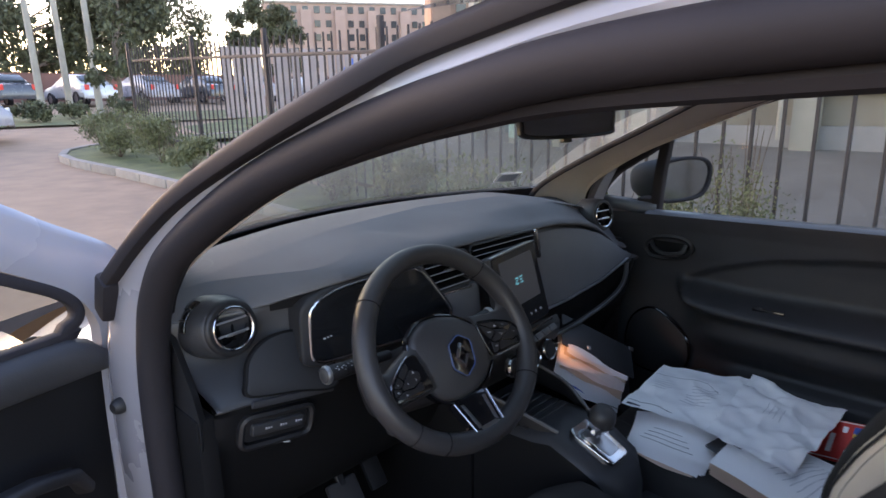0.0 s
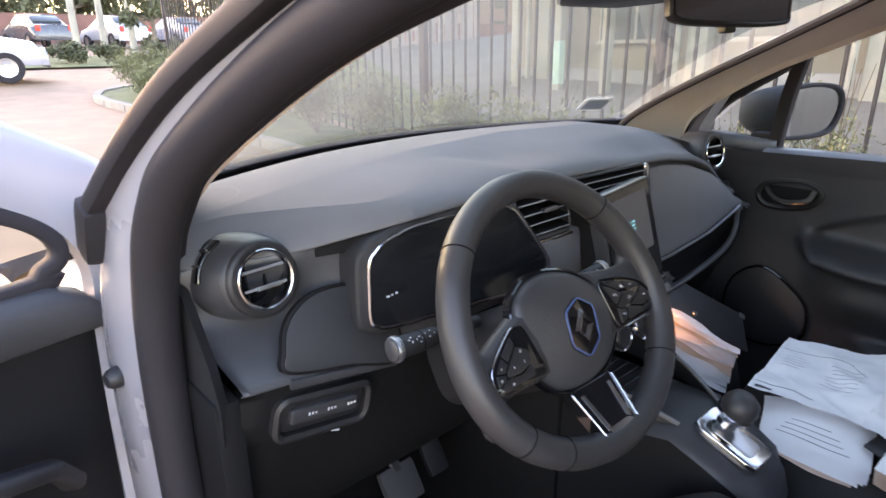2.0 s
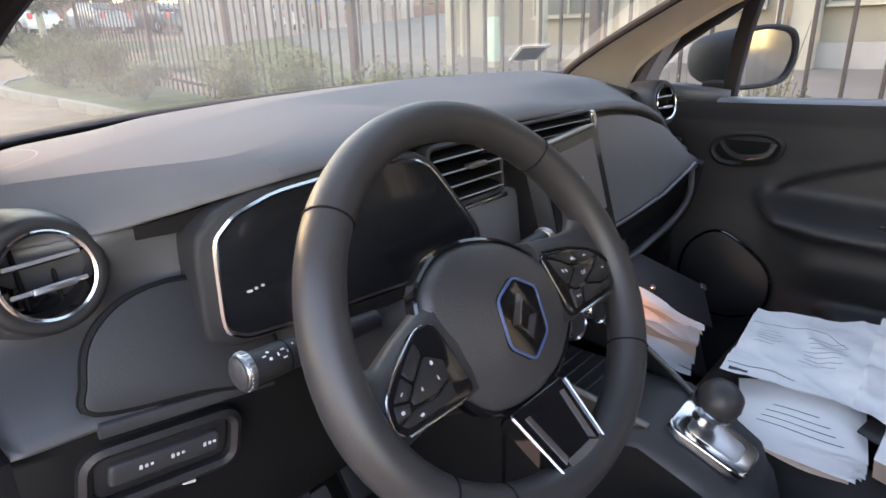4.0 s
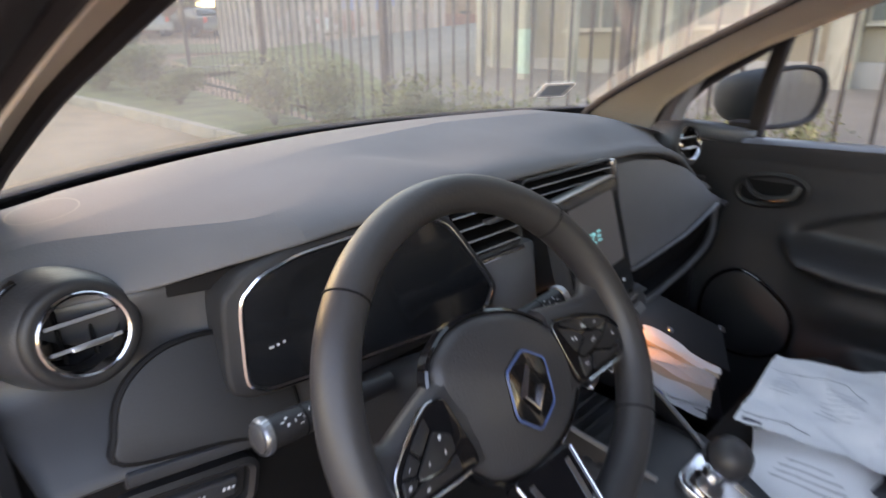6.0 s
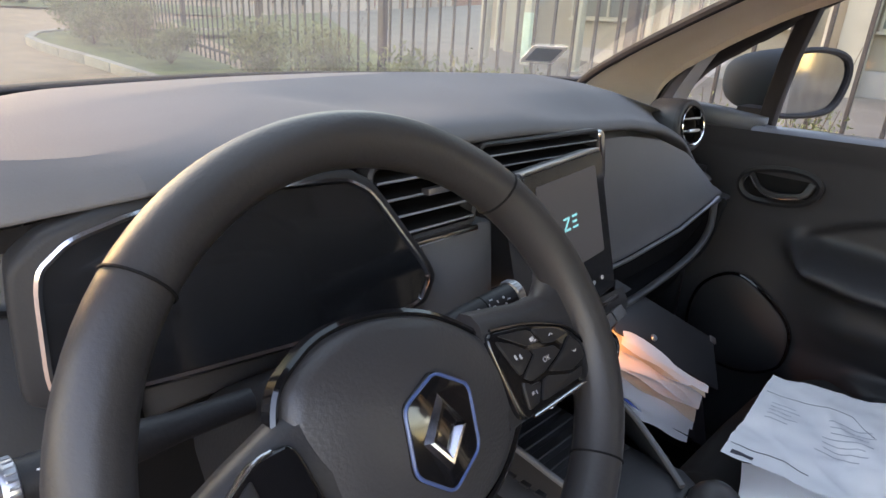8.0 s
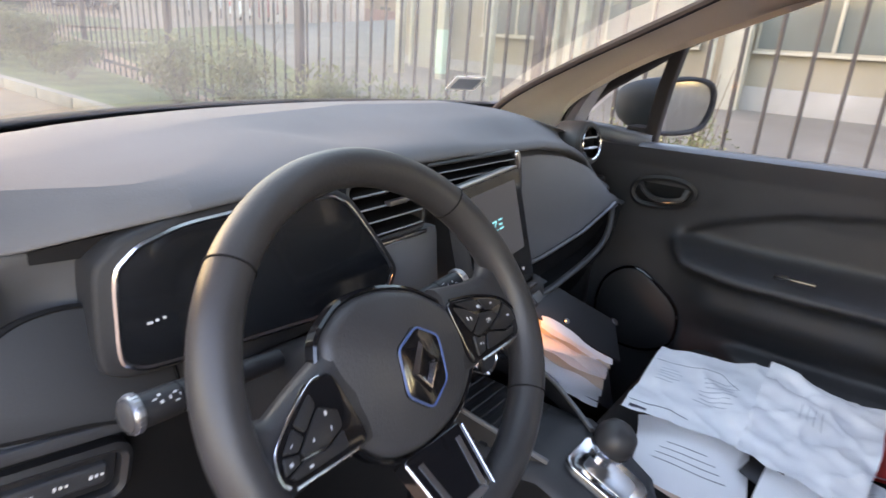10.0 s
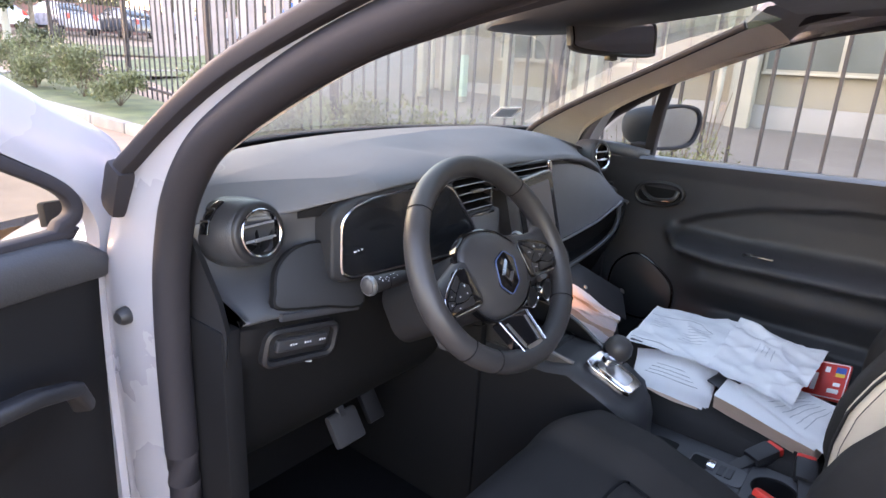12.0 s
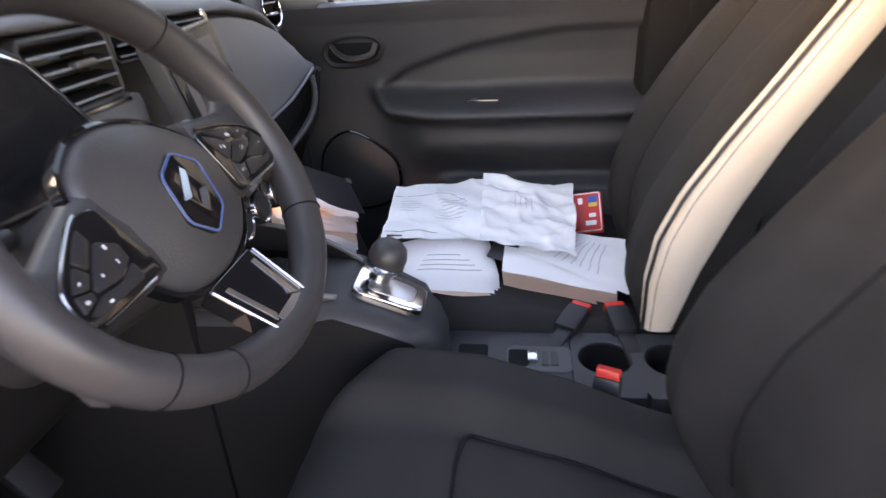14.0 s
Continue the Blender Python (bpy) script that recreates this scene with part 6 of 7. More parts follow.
            backd.append(spine(w * u * 0.96, -0.105 + 0.03 * abs(u) ** 3, z))
        rows.append(front + backd)
    part("backrest", loft(rows, closed=True, caps=True), FABRIC, ob, "dark fabric backrest with side bolsters", smooth=60)
    for sg in (-1, 1):
        line_ = []
        for f in np.linspace(0.05, 0.80, 36):
            st = (0.46 - 0.42) / 0.24
            dep = 0.055 * (1.0 if not stripe or sg < 0 else 0.55) * st * st * (3 - 2 * st) * lerp_table(f, [0, 0.08, 0.55, 0.78, 1], [0.5, 1, 1, 0.4, 0.0]) - 0.0045
            line_.append(spine(width(f) * 0.46 * sg, dep, 0.80 * f))
        part("seam", sweep(line_, circle(0.0030, 6), up=(1, 0, 0)), KNEE, ob, "dark seam of the backrest insert", smooth=180)
    if stripe:
        rows = []
        for z in np.linspace(0.645, 1.28, 32):
            f_ = lerp_table(z, [0.645, 0.724, 0.793, 0.858, 0.94, 1.0, 1.28], [-0.702, -0.701, -0.711, -0.737, -0.785, -0.824, -1.000])
            r_ = lerp_table(z, [0.645, 0.744, 0.836, 0.926, 1.0, 1.28], [-0.742, -0.769, -0.804, -0.846, -0.889, -1.050])
            rows.append([(x_, f_ + (r_ - f_) * q, z) for q, x_ in ((-0.06, 0.085), (0.0, 0.066), (0.12, 0.059), (0.5, 0.057), (0.88, 0.059), (1.0, 0.066), (1.05, 0.085))])
        part("side_stripe", loft(rows), CREAM, ob, "cream leather side stripe", smooth=180)
        part("piping", sweep([Vector(r[1]) + Vector((-0.001, 0.003, 0)) for r in rows], circle(0.0028, 6), up=(0, 1, 0.3)), DARK, ob, "black piping")
        part("stitch_line", sweep([Vector(r[2]) + Vector((-0.0005, -0.002, 0)) for r in rows], circle(0.0007, 4), up=(0, 1, 0.3)), STITCH, ob)
    return ob


seat(-0.335, "car_seat", "dark fabric driver's seat with sculpted bolsters", -0.25, 0, 0.0, [-0.700, -0.696, -0.691, -0.696, -0.722, -0.759, -0.816, -0.854, -1.00, -1.13], ([0, 0.2, 0.4, 0.63, 0.8, 1], [0, -0.001, 0.006, 0.040, 0.078, 0.110]), 0.38)
seat(0.335, "car_seat", "dark fabric passenger seat with a cream side stripe", -0.205, -1, 0.012, [-0.692, -0.690, -0.688, -0.692, -0.712, -0.738, -0.788, -0.826, -0.970, -1.10], ([0, 1], [0, 0.095]), 0.27)

# ---------------------------------------------------------------- centre console
console = thing("centre_console", "dark centre console with gear selector and cup holders", "centre console", (0, -0.5, 0.32))
rows = []
for y, w, z in ((-0.06, 0.098, 0.752), (-0.16, 0.096, 0.752), (-0.235, 0.093, 0.756), (-0.275, 0.090, 0.764), (-0.33, 0.085, 0.742), (-0.375, 0.079, 0.720), (-0.398, 0.070, 0.702), (-0.410, 0.058, 0.675), (-0.414, 0.050, 0.63), (-0.414, 0.050, 0.40)):
    rows.append([(w * u - 0.002, y + 0.012 * (abs(u) > 0.85) * (y < -0.39), zz) for u, zz in ((-1.06, 0.34), (-1.0, min(z - 0.035, 0.72)), (-0.95, z - 0.014), (-0.86, z - 0.003), (-0.6, z), (0.6, z), (0.86, z - 0.003), (0.95, z - 0.014), (1.0, min(z - 0.035, 0.72)), (1.06, 0.34))])
# Loft split by side: the flanks carry shade in a darker plastic.
part("tunnel_cover", loft([r[2:8] for r in rows]), PLASTIC, console, smooth=50)
part("tunnel_side", loft([r[:3] for r in rows]), KNEE, console, "console flank with shade in its colour", smooth=50)
part("tunnel_side", loft([r[7:] for r in rows]), KNEE, console, "console flank with shade in its colour", smooth=50)
# Divider added to keep the lamp's spill out of the driver's footwell.
part("footwell_divider", box((0.02, 0.50, 0.56), pose(-0.100, 0.16, 0.60), 0.004), KNEE, console, "black wall added to stop lamp spill in the footwell")
# ribbed tray ahead of the selector, between two raised rails
for k in range(7):
    part("mat_rib", box((0.150, 0.012, 0.003), pose(-0.002, -0.085 - 0.020 * k, 0.7545), 0.001, seg=1), DARK, console)
for rail in ([(-0.078, 0.0, 0.805), (-0.069, -0.12, 0.790), (-0.066, -0.20, 0.779), (-0.060, -0.275, 0.766)], [(0.118, 0.0, 0.805), (0.114, -0.10, 0.795), (0.104, -0.18, 0.784), (0.075, -0.238, 0.775), (0.045, -0.288, 0.765)]):
    line_ = spline(rail, 20)
    part("side_rail", sweep(line_, rounded(0.006, 0.007, 0.002, 2)), PANEL_GREY, console, "thin smooth console rail")
    part("rail_wall", loft([[p, Vector((p.x * 1.04, p.y, p.z - 0.025)), Vector((p.x * 1.08, p.y, 0.742))] for p in line_]), DARK, console, smooth=60)
GB = basis((-0.010, -0.338, 0.7535), (1, 0, 0), (0, 1, 0.43))
sel = part("selector_plate", plate(soften([(-0.040, 0.050), (0.036, 0.050), (0.034, -0.052), (-0.032, -0.052)], 0.2, 3), GB, 0.012, 0.003), CHROME, console, "chrome gear selector plate")
part("selector_inset", plate(soften([(-0.026, 0.030), (0.022, 0.030), (0.020, -0.036), (-0.020, -0.036)], 0.2, 3), GB @ pose(0, 0, 0.0012), 0.006, 0.001), SILVER, sel, "brushed inset")
part("lever", lathe([(0.016, 0.0), (0.013, 0.010), (0.014, 0.022)], GB @ pose(0.012, 0.020, 0.0), 16), CHROME, sel)
KO = GB @ pose(0.012, 0.020, 0.030, 4, 0, 0)
knob = part("gear_knob", lathe([(0.012, -0.020), (0.020, -0.012), (0.0265, 0.002), (0.0265, 0.012), (0.022, 0.024), (0.013, 0.031), (0.0, 0.033)], KO, 28), LEATHER, sel, "rounded dark gear knob", smooth=180)
part("knob_band", lathe([(0.0205, -0.013), (0.0265, -0.002), (0.0272, 0.0), (0.0255, -0.008), (0.018, -0.017)], KO, 28), CHROME, sel, "chrome knob collar")
part("rear_tray", box((0.150, 0.70, 0.22), pose(0.005, -0.745, 0.450), 0.008), DARK, console, "dark rear console body")
for y0_, y1_ in ((-0.395, -0.5925), (-0.7825, -1.095)):
    part("tray_top", box((0.150, y0_ - y1_, 0.07), pose(0.005, (y0_ + y1_) / 2, 0.590), 0.006), PLASTIC, console, "grey rear console top")
part("storage_slot", plate(rounded(0.07, 0.045, 0.006), pose(0.005, -0.447, 0.6262), 0.004), KNEE, console)
PB = pose(0.008, -0.545, 0.627)
part("park_brake_plate", plate(rounded(0.062, 0.095, 0.012), PB, 0.004, 0.001), FASCIA, console)
part("park_brake_recess", plate(rounded(0.040, 0.030, 0.006), PB @ pose(0, 0.030, 0.0006), 0.002), KNEE, console)
part("park_brake_tab", box((0.026, 0.014, 0.008), PB @ pose(0, 0.010, 0.003), 0.002), CHROME, console, "bright parking brake tab")
for k in (-0.008, -0.022):
    part("button", plate(rounded(0.034, 0.011, 0.002), PB @ pose(0, k, 0.002), 0.004, 0.001), PLASTIC, console)
for y in (-0.640, -0.735):
    m_ = pose(0.005, y, 0.625)
    ring_o, ring_i = [], []
    for k in range(48):
        a = k * math.tau / 48
        c_, s_ = math.cos(a), math.sin(a)
        q = 1 / max(abs(c_) / 0.075, abs(s_) / 0.0475)
        ring_o.append((c_ * q, s_ * q))
        ring_i.append((0.012 + 0.039 * c_, 0.039 * s_))
    rows = [[m_ @ Vector((u, v, zz)) for u, v in ring] for ring, zz in ((ring_o, -0.065), (ring_o, 0.0), (ring_i, 0.0), (ring_i, -0.003))]
    part("tray_top", loft(rows, closed=True), PLASTIC, console, "grey rear console top")
    part("cup_holder", lathe([(0.0390, -0.002), (0.0375, -0.004), (0.036, -0.055), (0.0, -0.057)], m_ @ pose(0.012, 0, 0), 32), KNEE, console, "deep round cup holder")


def buckle(at, m, label, strap):
    ob = thing("seat_belt_buckle", label, "belt buckle", at, "seat belt buckles")
    mm = Matrix.Translation(at) @ m
    part("buckle_button", box((0.032, 0.018, 0.013), mm @ pose(0, 0, 0.006), 0.004), RED, ob, "red release button")
    part("buckle_case", box((0.036, 0.024, 0.055), mm @ pose(0, 0, -0.026), 0.006), DARK, ob)
    part("buckle_stalk", box((0.024, 0.010, 0.09), mm @ pose(0, 0, -0.09), 0.003), DARK, ob)


buckle((-0.066, -0.632, 0.655), pose(0, 0, 0, 15, 0, 70), "red-topped belt buckle beside the driver's seat", 0)
buckle((0.122, -0.612, 0.640), pose(0, 0, 0, 78, 0, 60), "red-topped belt buckle tucked beside the passenger seat", 0)
buckle((0.124, -0.668, 0.640), pose(0, 0, 0, 78, 0, 100), "red-topped belt buckle tucked beside the passenger seat", 0)


# ---------------------------------------------------------------- papers on the passenger seat
def seat_plane(x, y):
    return 0.716 + 0.21 * (y + 0.265)


def sheet_of(corners, lift, label, crumple=0.004, n=26, seed=1.0, dent=0.0, marks=()):
    """A creased sheet with four corners (x, y, height above the cushion), and bars of print that follow it."""
    a, b, c, d = (Vector(q) for q in corners)

    def at(u, v, up=0.0):
        p = a.lerp(b, u).lerp(d.lerp(c, u), v)
        z = seat_plane(p.x, p.y) + p.z + lift + up
        q = Vector((p.x * 8, p.y * 8, seed))
        z += crumple * (abs(noise.noise(q)) * 1.3 + 0.5 * noise.noise(q * 2.7) + 0.10 * noise.noise(q * 6) + 0.5)
        z += crumple * 0.35 * (1 - abs(noise.noise(q * 1.7 + Vector((3, 1, 0))))) ** 6
        edge = 0.0035 * noise.noise(Vector((u * 3, v * 3, seed + 5))) + 0.0015 * noise.noise(Vector((u * 14, v * 14, seed)))
        return Vector((p.x + edge - dent * math.sin(math.pi * u) ** 2 * (1 - v) ** 3, p.y + edge, z))
    ob = thing("paper_sheet", label, "paper", at(0.5, 0.5))
    bm = loft([[at(i / n, j / n) for j in range(n + 1)] for i in range(n + 1)])
    bmesh.ops.solidify(bm, geom=list(bm.faces), thickness=0.0006)
    part("leaf", bm, PAPER, ob, smooth=180)
    for u0, v0, u1, v1, w, mat in marks:
        rows_ = []
        for k in range(15):
            u, v = u0 + (u1 - u0) * k / 14, v0 + (v1 - v0) * k / 14
            du = w if abs(v1 - v0) > abs(u1 - u0) else 0
            dv = 0 if du else w
            rows_.append([at(u, v, 0.0007), at(u + du, v + dv, 0.0007)])
        part("printed_bar", loft(rows_), mat, ob, smooth=180)
    return ob


MARKS = [(0.02, 0.885, 0.55, 0.900, 0.007, INK_DARK), (0.05, 0.945, 0.20, 0.945, 0.030, INK_DARK), (0.03, 0.22, 0.62, 0.25, 0.005, INK_DARK), (0.62, 0.25, 0.80, 0.40, 0.005, INK_DARK)]
for k in range(7):
    MARKS.append((0.50 + 0.02 * (k % 3), 0.36 + 0.05 * k, 0.78 + 0.04 * (k % 2), 0.36 + 0.05 * k, 0.008, INK))
for k in range(5):
    MARKS.append((0.10, 0.34 + 0.045 * k, 0.26 + 0.05 * (k % 2), 0.34 + 0.045 * k, 0.007, INK))
sheet_of([(0.427, -0.263, 0.0), (0.552, -0.440, 0.010), (0.245, -0.447, 0.008), (0.176, -0.282, 0.004)], 0.013, "white printed inspection report on the passenger seat", 0.010, n=40, seed=2.0, marks=MARKS)
sheet_of([(0.556, -0.436, 0.006), (0.582, -0.636, 0.012), (0.234, -0.616, 0.008), (0.230, -0.446, 0.004)], 0.016, "crumpled white sheet of paper lying on other papers", 0.016, n=44, seed=7.0, dent=0.034, marks=[(0.35 + 0.06 * k, 0.30, 0.36 + 0.06 * k, 0.48, 0.006, INK) for k in range(4)])
sheet_of([(0.235, -0.505, 0.0), (0.360, -0.610, 0.0), (0.376, -0.722, 0.0), (0.153, -0.693, 0.0)], 0.022, "white sheet of paper under a crumpled sheet", 0.004, seed=9.0, marks=[(0.15, 0.3 + 0.08 * k, 0.8, 0.3 + 0.08 * k, 0.010, INK) for k in range(6)])


def booklet(name, corners, thick, label, fan, mat):
    ob = thing(name, label, "booklet", (corners[0][0], corners[0][1], seat_plane(*corners[0][:2])))
    a, b, c, d = (Vector(q) for q in corners)
    n = 20
    for k in range(7):
        rows = []
        f = k / 6
        for i in range(n + 1):
            row = []
            for j in range(9):
                u, v = i / n, j / 8
                p = a.lerp(b, u).lerp(d.lerp(c, u), v)
                bow = 0.020 * math.sin(math.pi * u) * (1 - v) if fan else 0.0
                taper_ = (0.35 + 0.65 * u) if fan else 1.0
                roll = fan * math.sin(math.pi * min(u * 1.05, 1)) * (0.4 + 0.6 * f)
                curl = -0.008 * max(0, (u - 0.85) / 0.15) ** 2 * (1 - f * 0.3) if fan else 0.0
                x_ = p.x - bow * 0.9 - 0.034 * (1 - f) * (1 - v) * (1 if fan else 0.04) + 0.0015 * math.sin(9 * u + 3 * k)
                row.append((x_, p.y - bow * 0.25 + 0.003 * (f - 0.5), seat_plane(p.x, p.y) + thick * f * taper_ + roll + curl - 0.010))
            rows.append(row)
        bm = loft(rows)
        bmesh.ops.solidify(bm, geom=list(bm.faces), thickness=thick / 7 * (0.72 if fan else 0.95))
        part("page_block", bm, mat if k == 6 or (fan and k) else BUFF, ob, smooth=40)
    if fan:
        for v, u0, u1 in ((0.10, 0.12, 0.80), (0.22, 0.16, 0.74), (0.34, 0.20, 0.70), (0.47, 0.26, 0.62)):
            rows = []
            for i in range(17):
                u = u0 + (u1 - u0) * i / 16
                row = []
                for dv in (0.0, 0.014):
                    p = a.lerp(b, u).lerp(d.lerp(c, u), v + dv)
                    bow = 0.020 * math.sin(math.pi * u) * (1 - v)
                    row.append((p.x - bow * 0.9 + 0.0015 * math.sin(9 * u + 18), p.y - bow * 0.25 + 0.0015, seat_plane(p.x, p.y) + thick * (0.35 + 0.65 * u) + fan * math.sin(math.pi * min(u * 1.05, 1)) - 0.0086))
                rows.append(row)
            part("page_line", loft(rows), INK_DARK, ob, smooth=180)
    return ob


booklet("open_booklet", [(0.128, -0.335, 0), (0.165, -0.484, 0), (0.300, -0.460, 0), (0.225, -0.300, 0)], 0.018, "thick white booklet with curled pages on the seat", 0.010, PAPER)
booklet("paperback_book", [(0.158, -0.488, 0), (0.155, -0.676, 0), (0.345, -0.700, 0), (0.300, -0.492, 0)], 0.031, "closed pale book with buff edges on the passenger seat", 0.0, PAPER)
# dark patch put in for the shaded gap between the sheets
alone("dark_gap_patch", plate(rounded(0.075, 0.045, 0.004), basis((0.238, -0.488, seat_plane(0, -0.488) + 0.020), (1, -0.2, 0), (0, 1, 0.21)), 0.002), DARK, "small black patch added for the dark gap between the papers", "card")
# flat red plate like a number plate
rc = thing("red_plate", "flat red plate like a number plate leaning at the seat back", "wallet", (0.50, -0.66, 0.62))
RM = basis((0.497, -0.627, 0.648), (0.87, 0.0, 0.50), (0.30, 0.95, -0.05))
part("plate_face", plate(rounded(0.108, 0.130, 0.006), RM, 0.006, 0.002), RED, rc, "red printed face")
part("plate_border", frame_ring(rounded(0.100, 0.122, 0.005), RM @ pose(0, 0, 0.0004), 0.0025, 0.002), PAPER, rc)
part("blue_label", plate(rounded(0.018, 0.020, 0.001, 1), RM @ pose(0.032, -0.046, 0.0008), 0.002), BLUE, rc)
part("yellow_label", plate(rounded(0.010, 0.018, 0.001, 1), RM @ pose(0.018, -0.046, 0.0009), 0.002), YELLOW, rc)
for u, v, w, h in ((-0.030, -0.040, 0.012, 0.022), (-0.010, -0.044, 0.010, 0.014), (0.030, -0.020, 0.016, 0.010), (-0.010, 0.0, 0.05, 0.010)):
    part("printed_bar", plate(rounded(w, h, 0.001, 1), RM @ pose(u, v, 0.0008), 0.002), PAPER, rc)

# ---------------------------------------------------------------- folder of papers in the tray before the seat
fold = thing("document_folder", "black document folder bulging with loose papers", "folder", (0.33, -0.14, 0.70))
FM = basis((0.243, -0.082, 0.797), (0.701, -0.504, -0.504), (0.58, 0.58, 0.58))   # x along the folder, y across it, z out of its face
part("folder_cover", plate(rounded(0.232, 0.100, 0.005), FM @ pose(0.112, 0.052, 0.004), 0.003, 0.001), DARK, fold, "black folder cover")
part("folder_corner", box((0.014, 0.012, 0.005), FM @ pose(0.226, 0.098, 0.004), 0.001, seg=1), SILVER, fold, "bright metal corner")
REACH = [-0.010, -0.014, -0.017, -0.022, -0.030, -0.036, -0.044, -0.052, -0.066, -0.082]
for k, reach in enumerate(REACH):
    u0, u1 = 0.004 + 0.010 * random.random(), 0.200 + 0.020 * random.random()
    curl = random.uniform(0.002, 0.006) if k < 7 else 0.001
    rows = []
    for i in range(15):
        u = u0 + (u1 - u0) * i / 14
        row = []
        for j in range(9):
            f = j / 8
            v = 0.06 + (reach - 0.06) * f + 0.0020 * math.sin(u * 60 + 2 * k) * f + (0.010 * max(0, i - 11) / 3 * f * math.sin(k * 1.7))
            row.append(FM @ Vector((u, v, -0.0032 * k - 0.30 * max(0, -v) + curl * math.sin(u * 26 + 1.3 * k) * f * f + (0.006 if k < 3 else 0.0) * f * f)))
        rows.append(row)
    bm = loft(rows)
    bmesh.ops.solidify(bm, geom=list(bm.faces), thickness=0.0007)
    part("loose_sheet", bm, PAPER if k % 4 != 2 else CREAM, fold, smooth=180)
DEEP = -0.0032 * 9 - 0.30 * 0.068 + 0.0022
part("blue_slip", plate([(0.026, -0.010), (-0.022, -0.002), (-0.018, 0.010)], FM @ pose(0.075, -0.064, DEEP, -17), 0.0008), BLUE, fold, "blue printed slip")
part("orange_slip", plate([(0.020, -0.012), (-0.030, -0.006), (-0.014, 0.014)], FM @ pose(0.040, -0.062, DEEP, -17), 0.0008), material("orange_print", (0.75, 0.28, 0.05), 0.6), fold, "orange printed slip")
part("folder_back", plate(rounded(0.235, 0.170, 0.006), FM @ pose(0.112, 0.015, -0.050), 0.003, 0.001), DARK, fold)
part("snap_button", lathe([(0.006, 0.0), (0.005, 0.003), (0.0, 0.0035)], FM @ pose(0.080, 0.030, 0.004), 14), SILVER, fold)
# open tray that carries the folder
alone("passenger_tray", box((0.30, 0.20, 0.04), FM @ pose(0.12, 0.03, -0.075), 0.012), DARK, "dark open tray under the dashboard", "tray")

# warm courtesy lamp under the dash
lamp = thing("footwell_lamp", "small warm courtesy lamp under the dashboard", "lamp", (0.155, -0.085, 0.85))
part("lamp_lens", box((0.012, 0.020, 0.010), pose(0.152, -0.085, 0.846, 0, 25), 0.003), glow("warm_lamp_lens", (1.0, 0.45, 0.12), 1.0), lamp, "glowing amber lens")
ld = bpy.data.lights.new("footwell_light", "SPOT")
ld.energy, ld.color, ld.shadow_soft_size, ld.spot_size, ld.spot_blend = 0.17, (1.0, 0.42, 0.10), 0.010, radians(48), 0.9
lo = new("footwell_light", ld)
lo.matrix_world = look((0.168, -0.086, 0.836), (0.256, -0.100, 0.785))

# ---------------------------------------------------------------- overhead: mirror, visors, sensor box
rv = thing("rear_view_mirror", "black rear-view mirror under the roof edge", "rear-view mirror", (-0.03, -0.26, 1.36))
RVM = basis((-0.030, -0.262, 1.364), (0.206, -0.058, -0.004), (0, 0.16, 1))
RVO = smooth_outline([(-0.105, 0.022), (-0.06, 0.030), (0.06, 0.031), (0.105, 0.026), (0.106, -0.012), (0.095, -0.026), (0.0, -0.030), (-0.095, -0.028), (-0.106, -0.010)], 40)
rows = []
for k in range(7):
    f = k / 6
    s_ = (1 - f ** 2.5) ** 0.5 * 0.97 + 0.03
    rows.append([RVM @ Vector((x * s_, y * s_, -0.040 * f)) for x, y in RVO])
part("mirror_shell", loft(rows, closed=True), DARK, rv, smooth=180)
part("mirror_glass", plate([(x * 0.95, y * 0.90) for x, y in RVO], RVM @ pose(0, 0, 0.001), 0.003), MIRROR, rv, "dark mirror glass")
part("mirror_rim", frame_ring(RVO, RVM, 0.006, 0.008), DARK, rv)
part("mirror_stem", sweep([(-0.03, -0.235, 1.372), (-0.028, -0.225, 1.40), (-0.028, -0.250, 1.425)], circle(0.009, 10), up=(1, 0, 0)), DARK, rv)
part("night_switch", box((0.02, 0.008, 0.012), RVM @ pose(-0.005, -0.036, -0.006), 0.002), DARK, rv)
sens = thing("sensor_housing", "dark sensor housing behind the mirror", "sensor box", (-0.02, -0.30, 1.42))
rows = []
for y, w, cx, z, h in ((-0.075, 0.03, -0.115, 1.366, 0.004), (-0.11, 0.075, -0.105, 1.376, 0.016), (-0.20, 0.10, -0.09, 1.396, 0.030), (-0.30, 0.115, -0.075, 1.418, 0.034), (-0.42, 0.125, -0.065, 1.438, 0.034), (-0.55, 0.125, -0.06, 1.46, 0.02)):
    rows.append([(cx + w * u, y, z - h * dz) for u, dz in ((-1, -0.4), (-0.95, 0.5), (-0.7, 1), (0.7, 1), (0.95, 0.5), (1, -0.4))])
part("housing_shell", loft(rows), DARK, sens, smooth=50)
for cx in (-0.30, 0.28):
    v = thing("sun_visor", "dark folded sun visor under the roof lining", "sun visor", (cx, -0.45, 1.44), "sun visors")
    part("visor_pad", box((0.32, 0.17, 0.022), pose(cx, -0.52, 1.452, -4), 0.009), LINER, v)
    part("visor_rod", sweep([(cx - 0.16, -0.44, 1.455), (cx + 0.16, -0.44, 1.455)], circle(0.005, 8)), DARK, v)
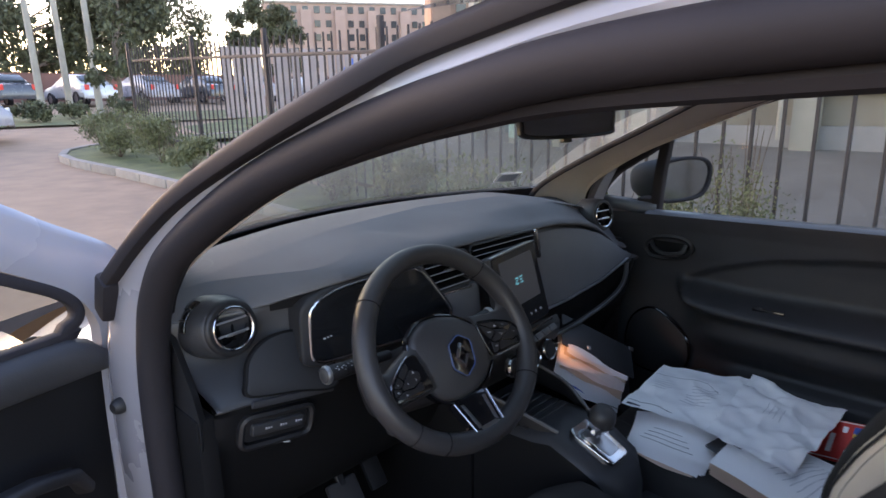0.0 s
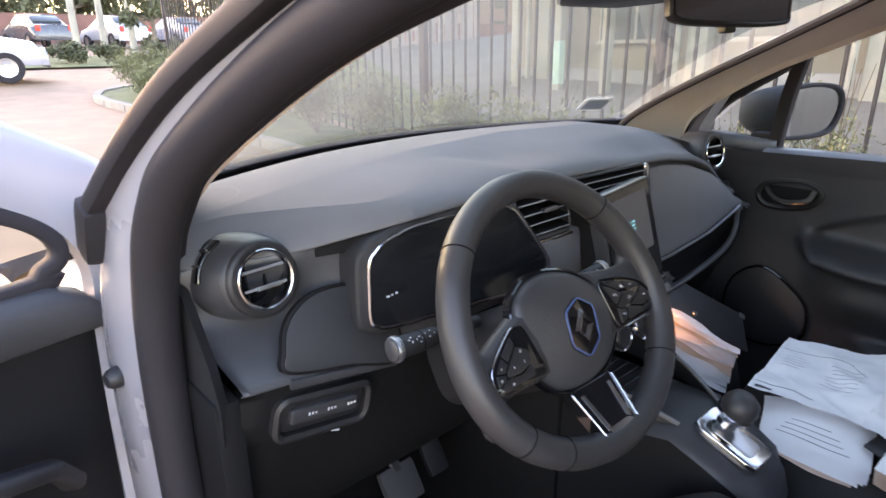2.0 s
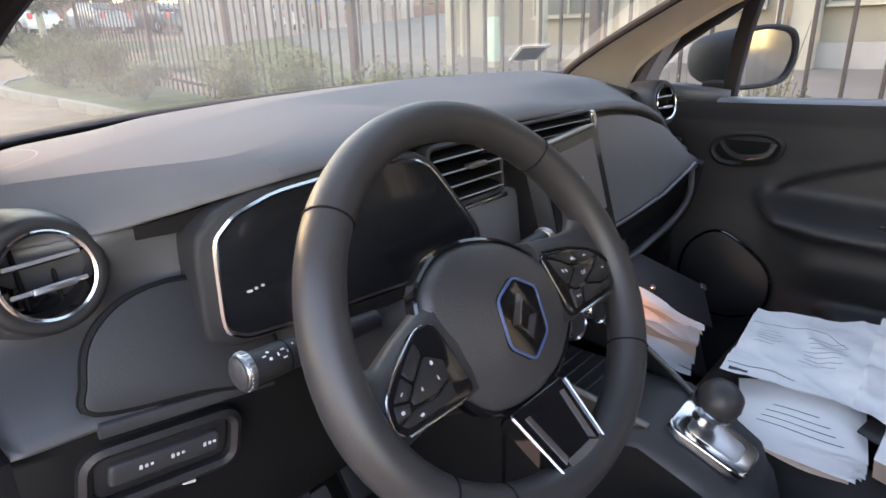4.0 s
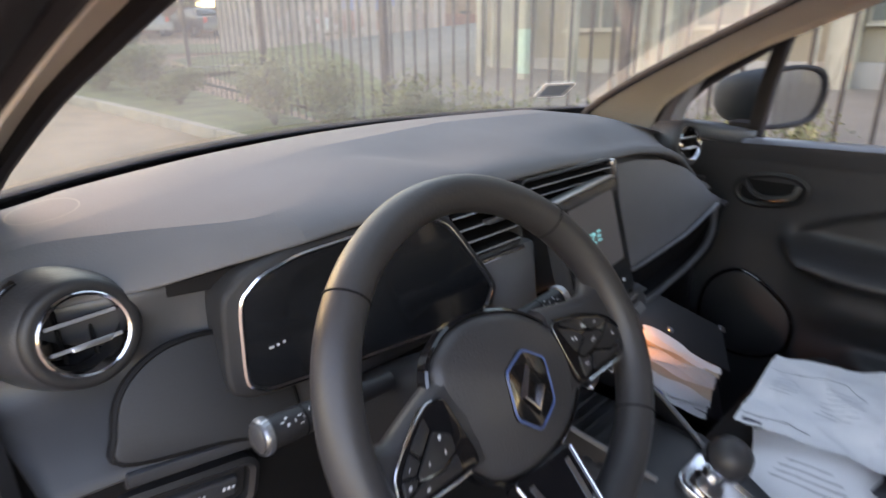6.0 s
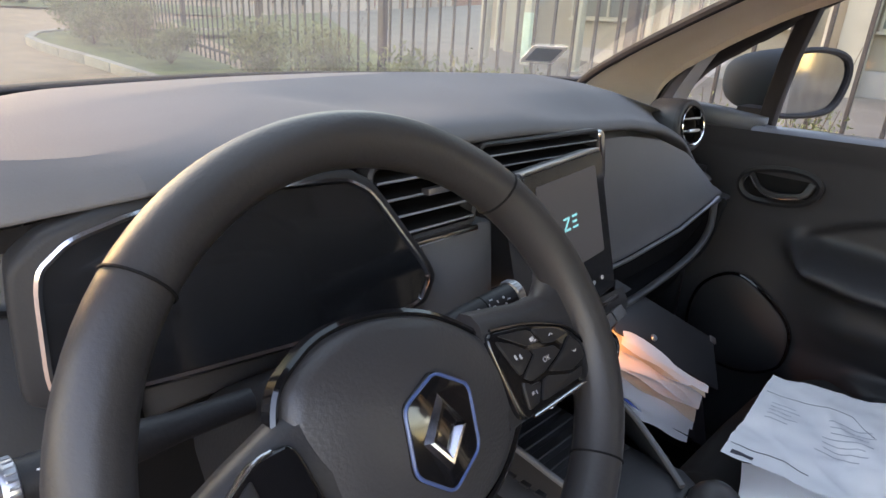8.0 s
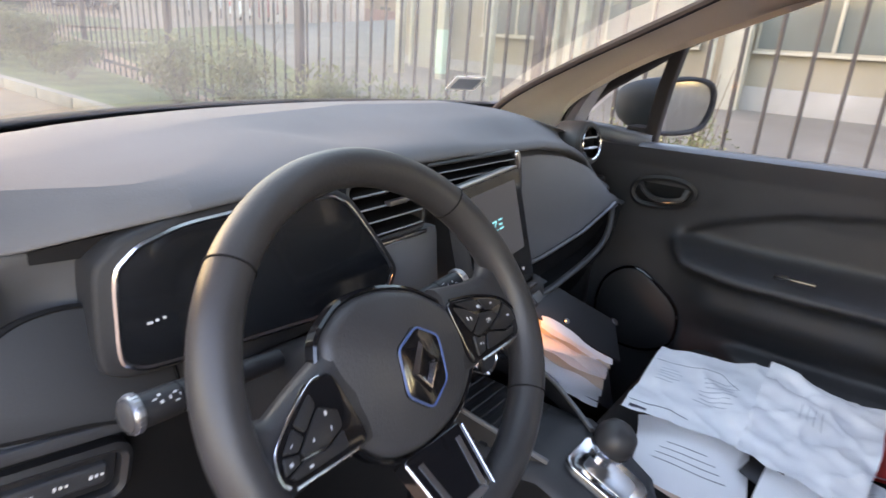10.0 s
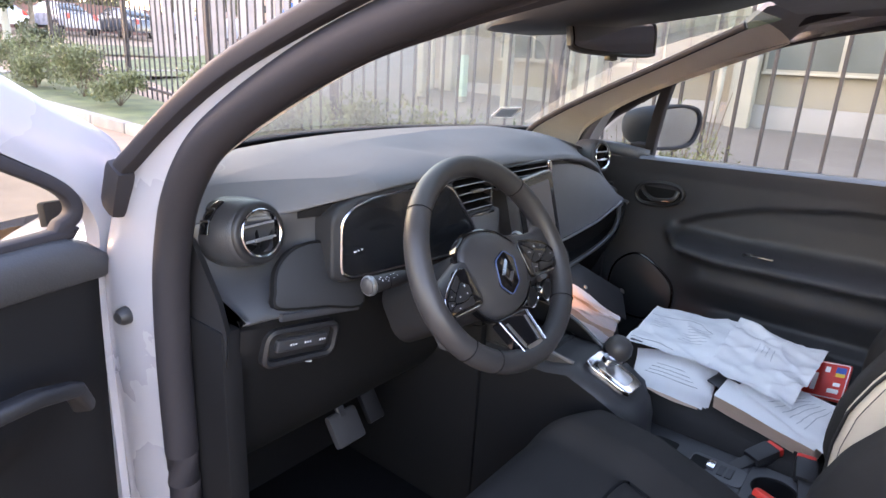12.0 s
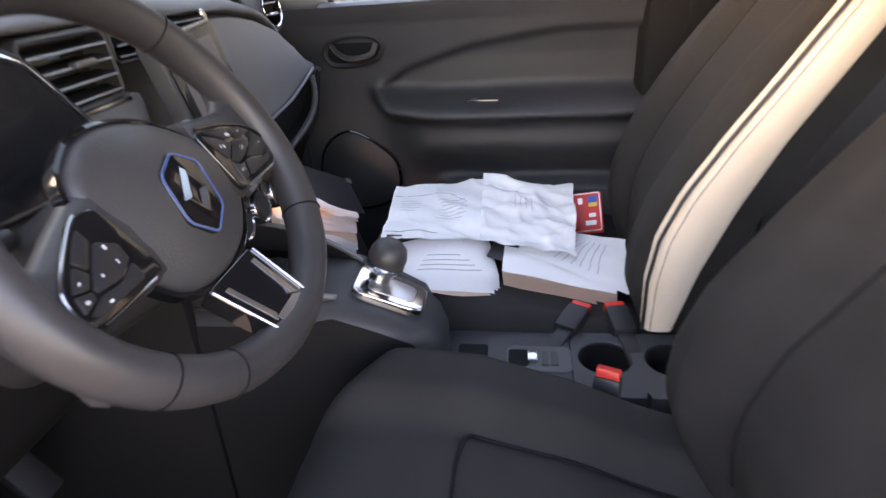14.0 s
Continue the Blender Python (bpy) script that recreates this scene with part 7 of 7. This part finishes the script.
# sticker inside the windscreen corner
def ws_point(k, f):
    half = 0.60 + (0.44 - 0.60) * f
    yb, yt, zt = screen_front_y(0.60 * k) + 0.02, -0.36 - 0.06 * k * k, 1.445 - 0.02 * k * k
    return Vector((half * k, yb + (yt - yb) * f, 1.125 + (zt - 1.125) * f + 0.035 * math.sin(math.pi * f)))
p0 = ws_point(0.735, 0.135)
stk = thing("windscreen_sticker", "small pale square sticker inside the windscreen", "sticker", p0)
STM = basis(p0 + Vector((0, -0.004, -0.004)), ws_point(0.815, 0.135) - p0, ws_point(0.735, 0.255) - p0)
part("sticker_border", plate(rounded(0.070, 0.062, 0.003, 2), STM, 0.001), PAPER, stk)
part("sticker_print", plate(rounded(0.054, 0.047, 0.002, 2), STM @ pose(0, 0, 0.0012), 0.001), material("blue_grey_print", (0.26, 0.30, 0.36), 0.5), stk, "blue-grey print")

# wipers resting on the glass
for x0, x1 in ((-0.42, 0.12), (0.06, 0.50)):
    w_ = thing("wiper", "black wiper arm lying along the windscreen base", "wiper", (x0, 0.40, 1.10), "wipers")
    pts = [Vector((x, screen_front_y(x) + 0.050, 1.090 + 0.010 * math.sin((x - x0) * 5))) for x in np.linspace(x0, x1, 12)]
    part("blade", sweep(pts, rounded(0.010, 0.018, 0.003, 1)), RUBBER, w_)
    part("wiper_arm", sweep([p + Vector((0, 0.012, 0.016)) for p in pts[2:10]], rounded(0.014, 0.008, 0.003, 1)), DARK, w_)


# ---------------------------------------------------------------- roof console, pillar between the doors
rc_ = thing("roof_console", "grey roof console with a small white reading lamp", "roof console", (0.10, -0.42, 1.44))
part("console_shell", loft([[(0.02 + 0.09 * u, y, z - d) for u, d in ((-1.0, 0.0), (-0.9, 0.012), (0.0, 0.016), (0.9, 0.012), (1.0, 0.0))] for y, z in ((-0.36, 1.440), (-0.40, 1.448), (-0.55, 1.462), (-0.60, 1.470))]), LINER, rc_, smooth=60)
for x, y in ((0.023, -0.432), (0.060, -0.462)):
    part("lamp_lens", lathe([(0.0, -0.004), (0.009, -0.003), (0.011, 0.0), (0.011, 0.006)], pose(x, y, 1.4305) @ Matrix.Diagonal((1.4, 1, 1, 1)), 20), PAPER, rc_, "white lamp lens")
part("lamp_switch", box((0.06, 0.035, 0.006), pose(0.02, -0.48, 1.438), 0.002), FASCIA, rc_)
part("pillar_trim", loft([[(x, y, z) for y, x in ((-0.775, 0.745 - k), (-0.785, 0.690 - k), (-0.83, 0.672 - k), (-0.92, 0.672 - k), (-0.95, 0.745 - k))] for z, k in ((0.34, 0.0), (0.70, 0.0), (1.05, 0.01), (1.25, 0.055), (1.46, 0.12))]), KNEE, body, "black pillar between the doors", smooth=40)
part("belt_webbing", sweep([(0.655, -0.86, 0.62), (0.652, -0.87, 0.95), (0.60, -0.90, 1.26)], rounded(0.048, 0.0025, 0.001, 1), up=(1, 0, 0)), KNEE, body, "black seat belt webbing")
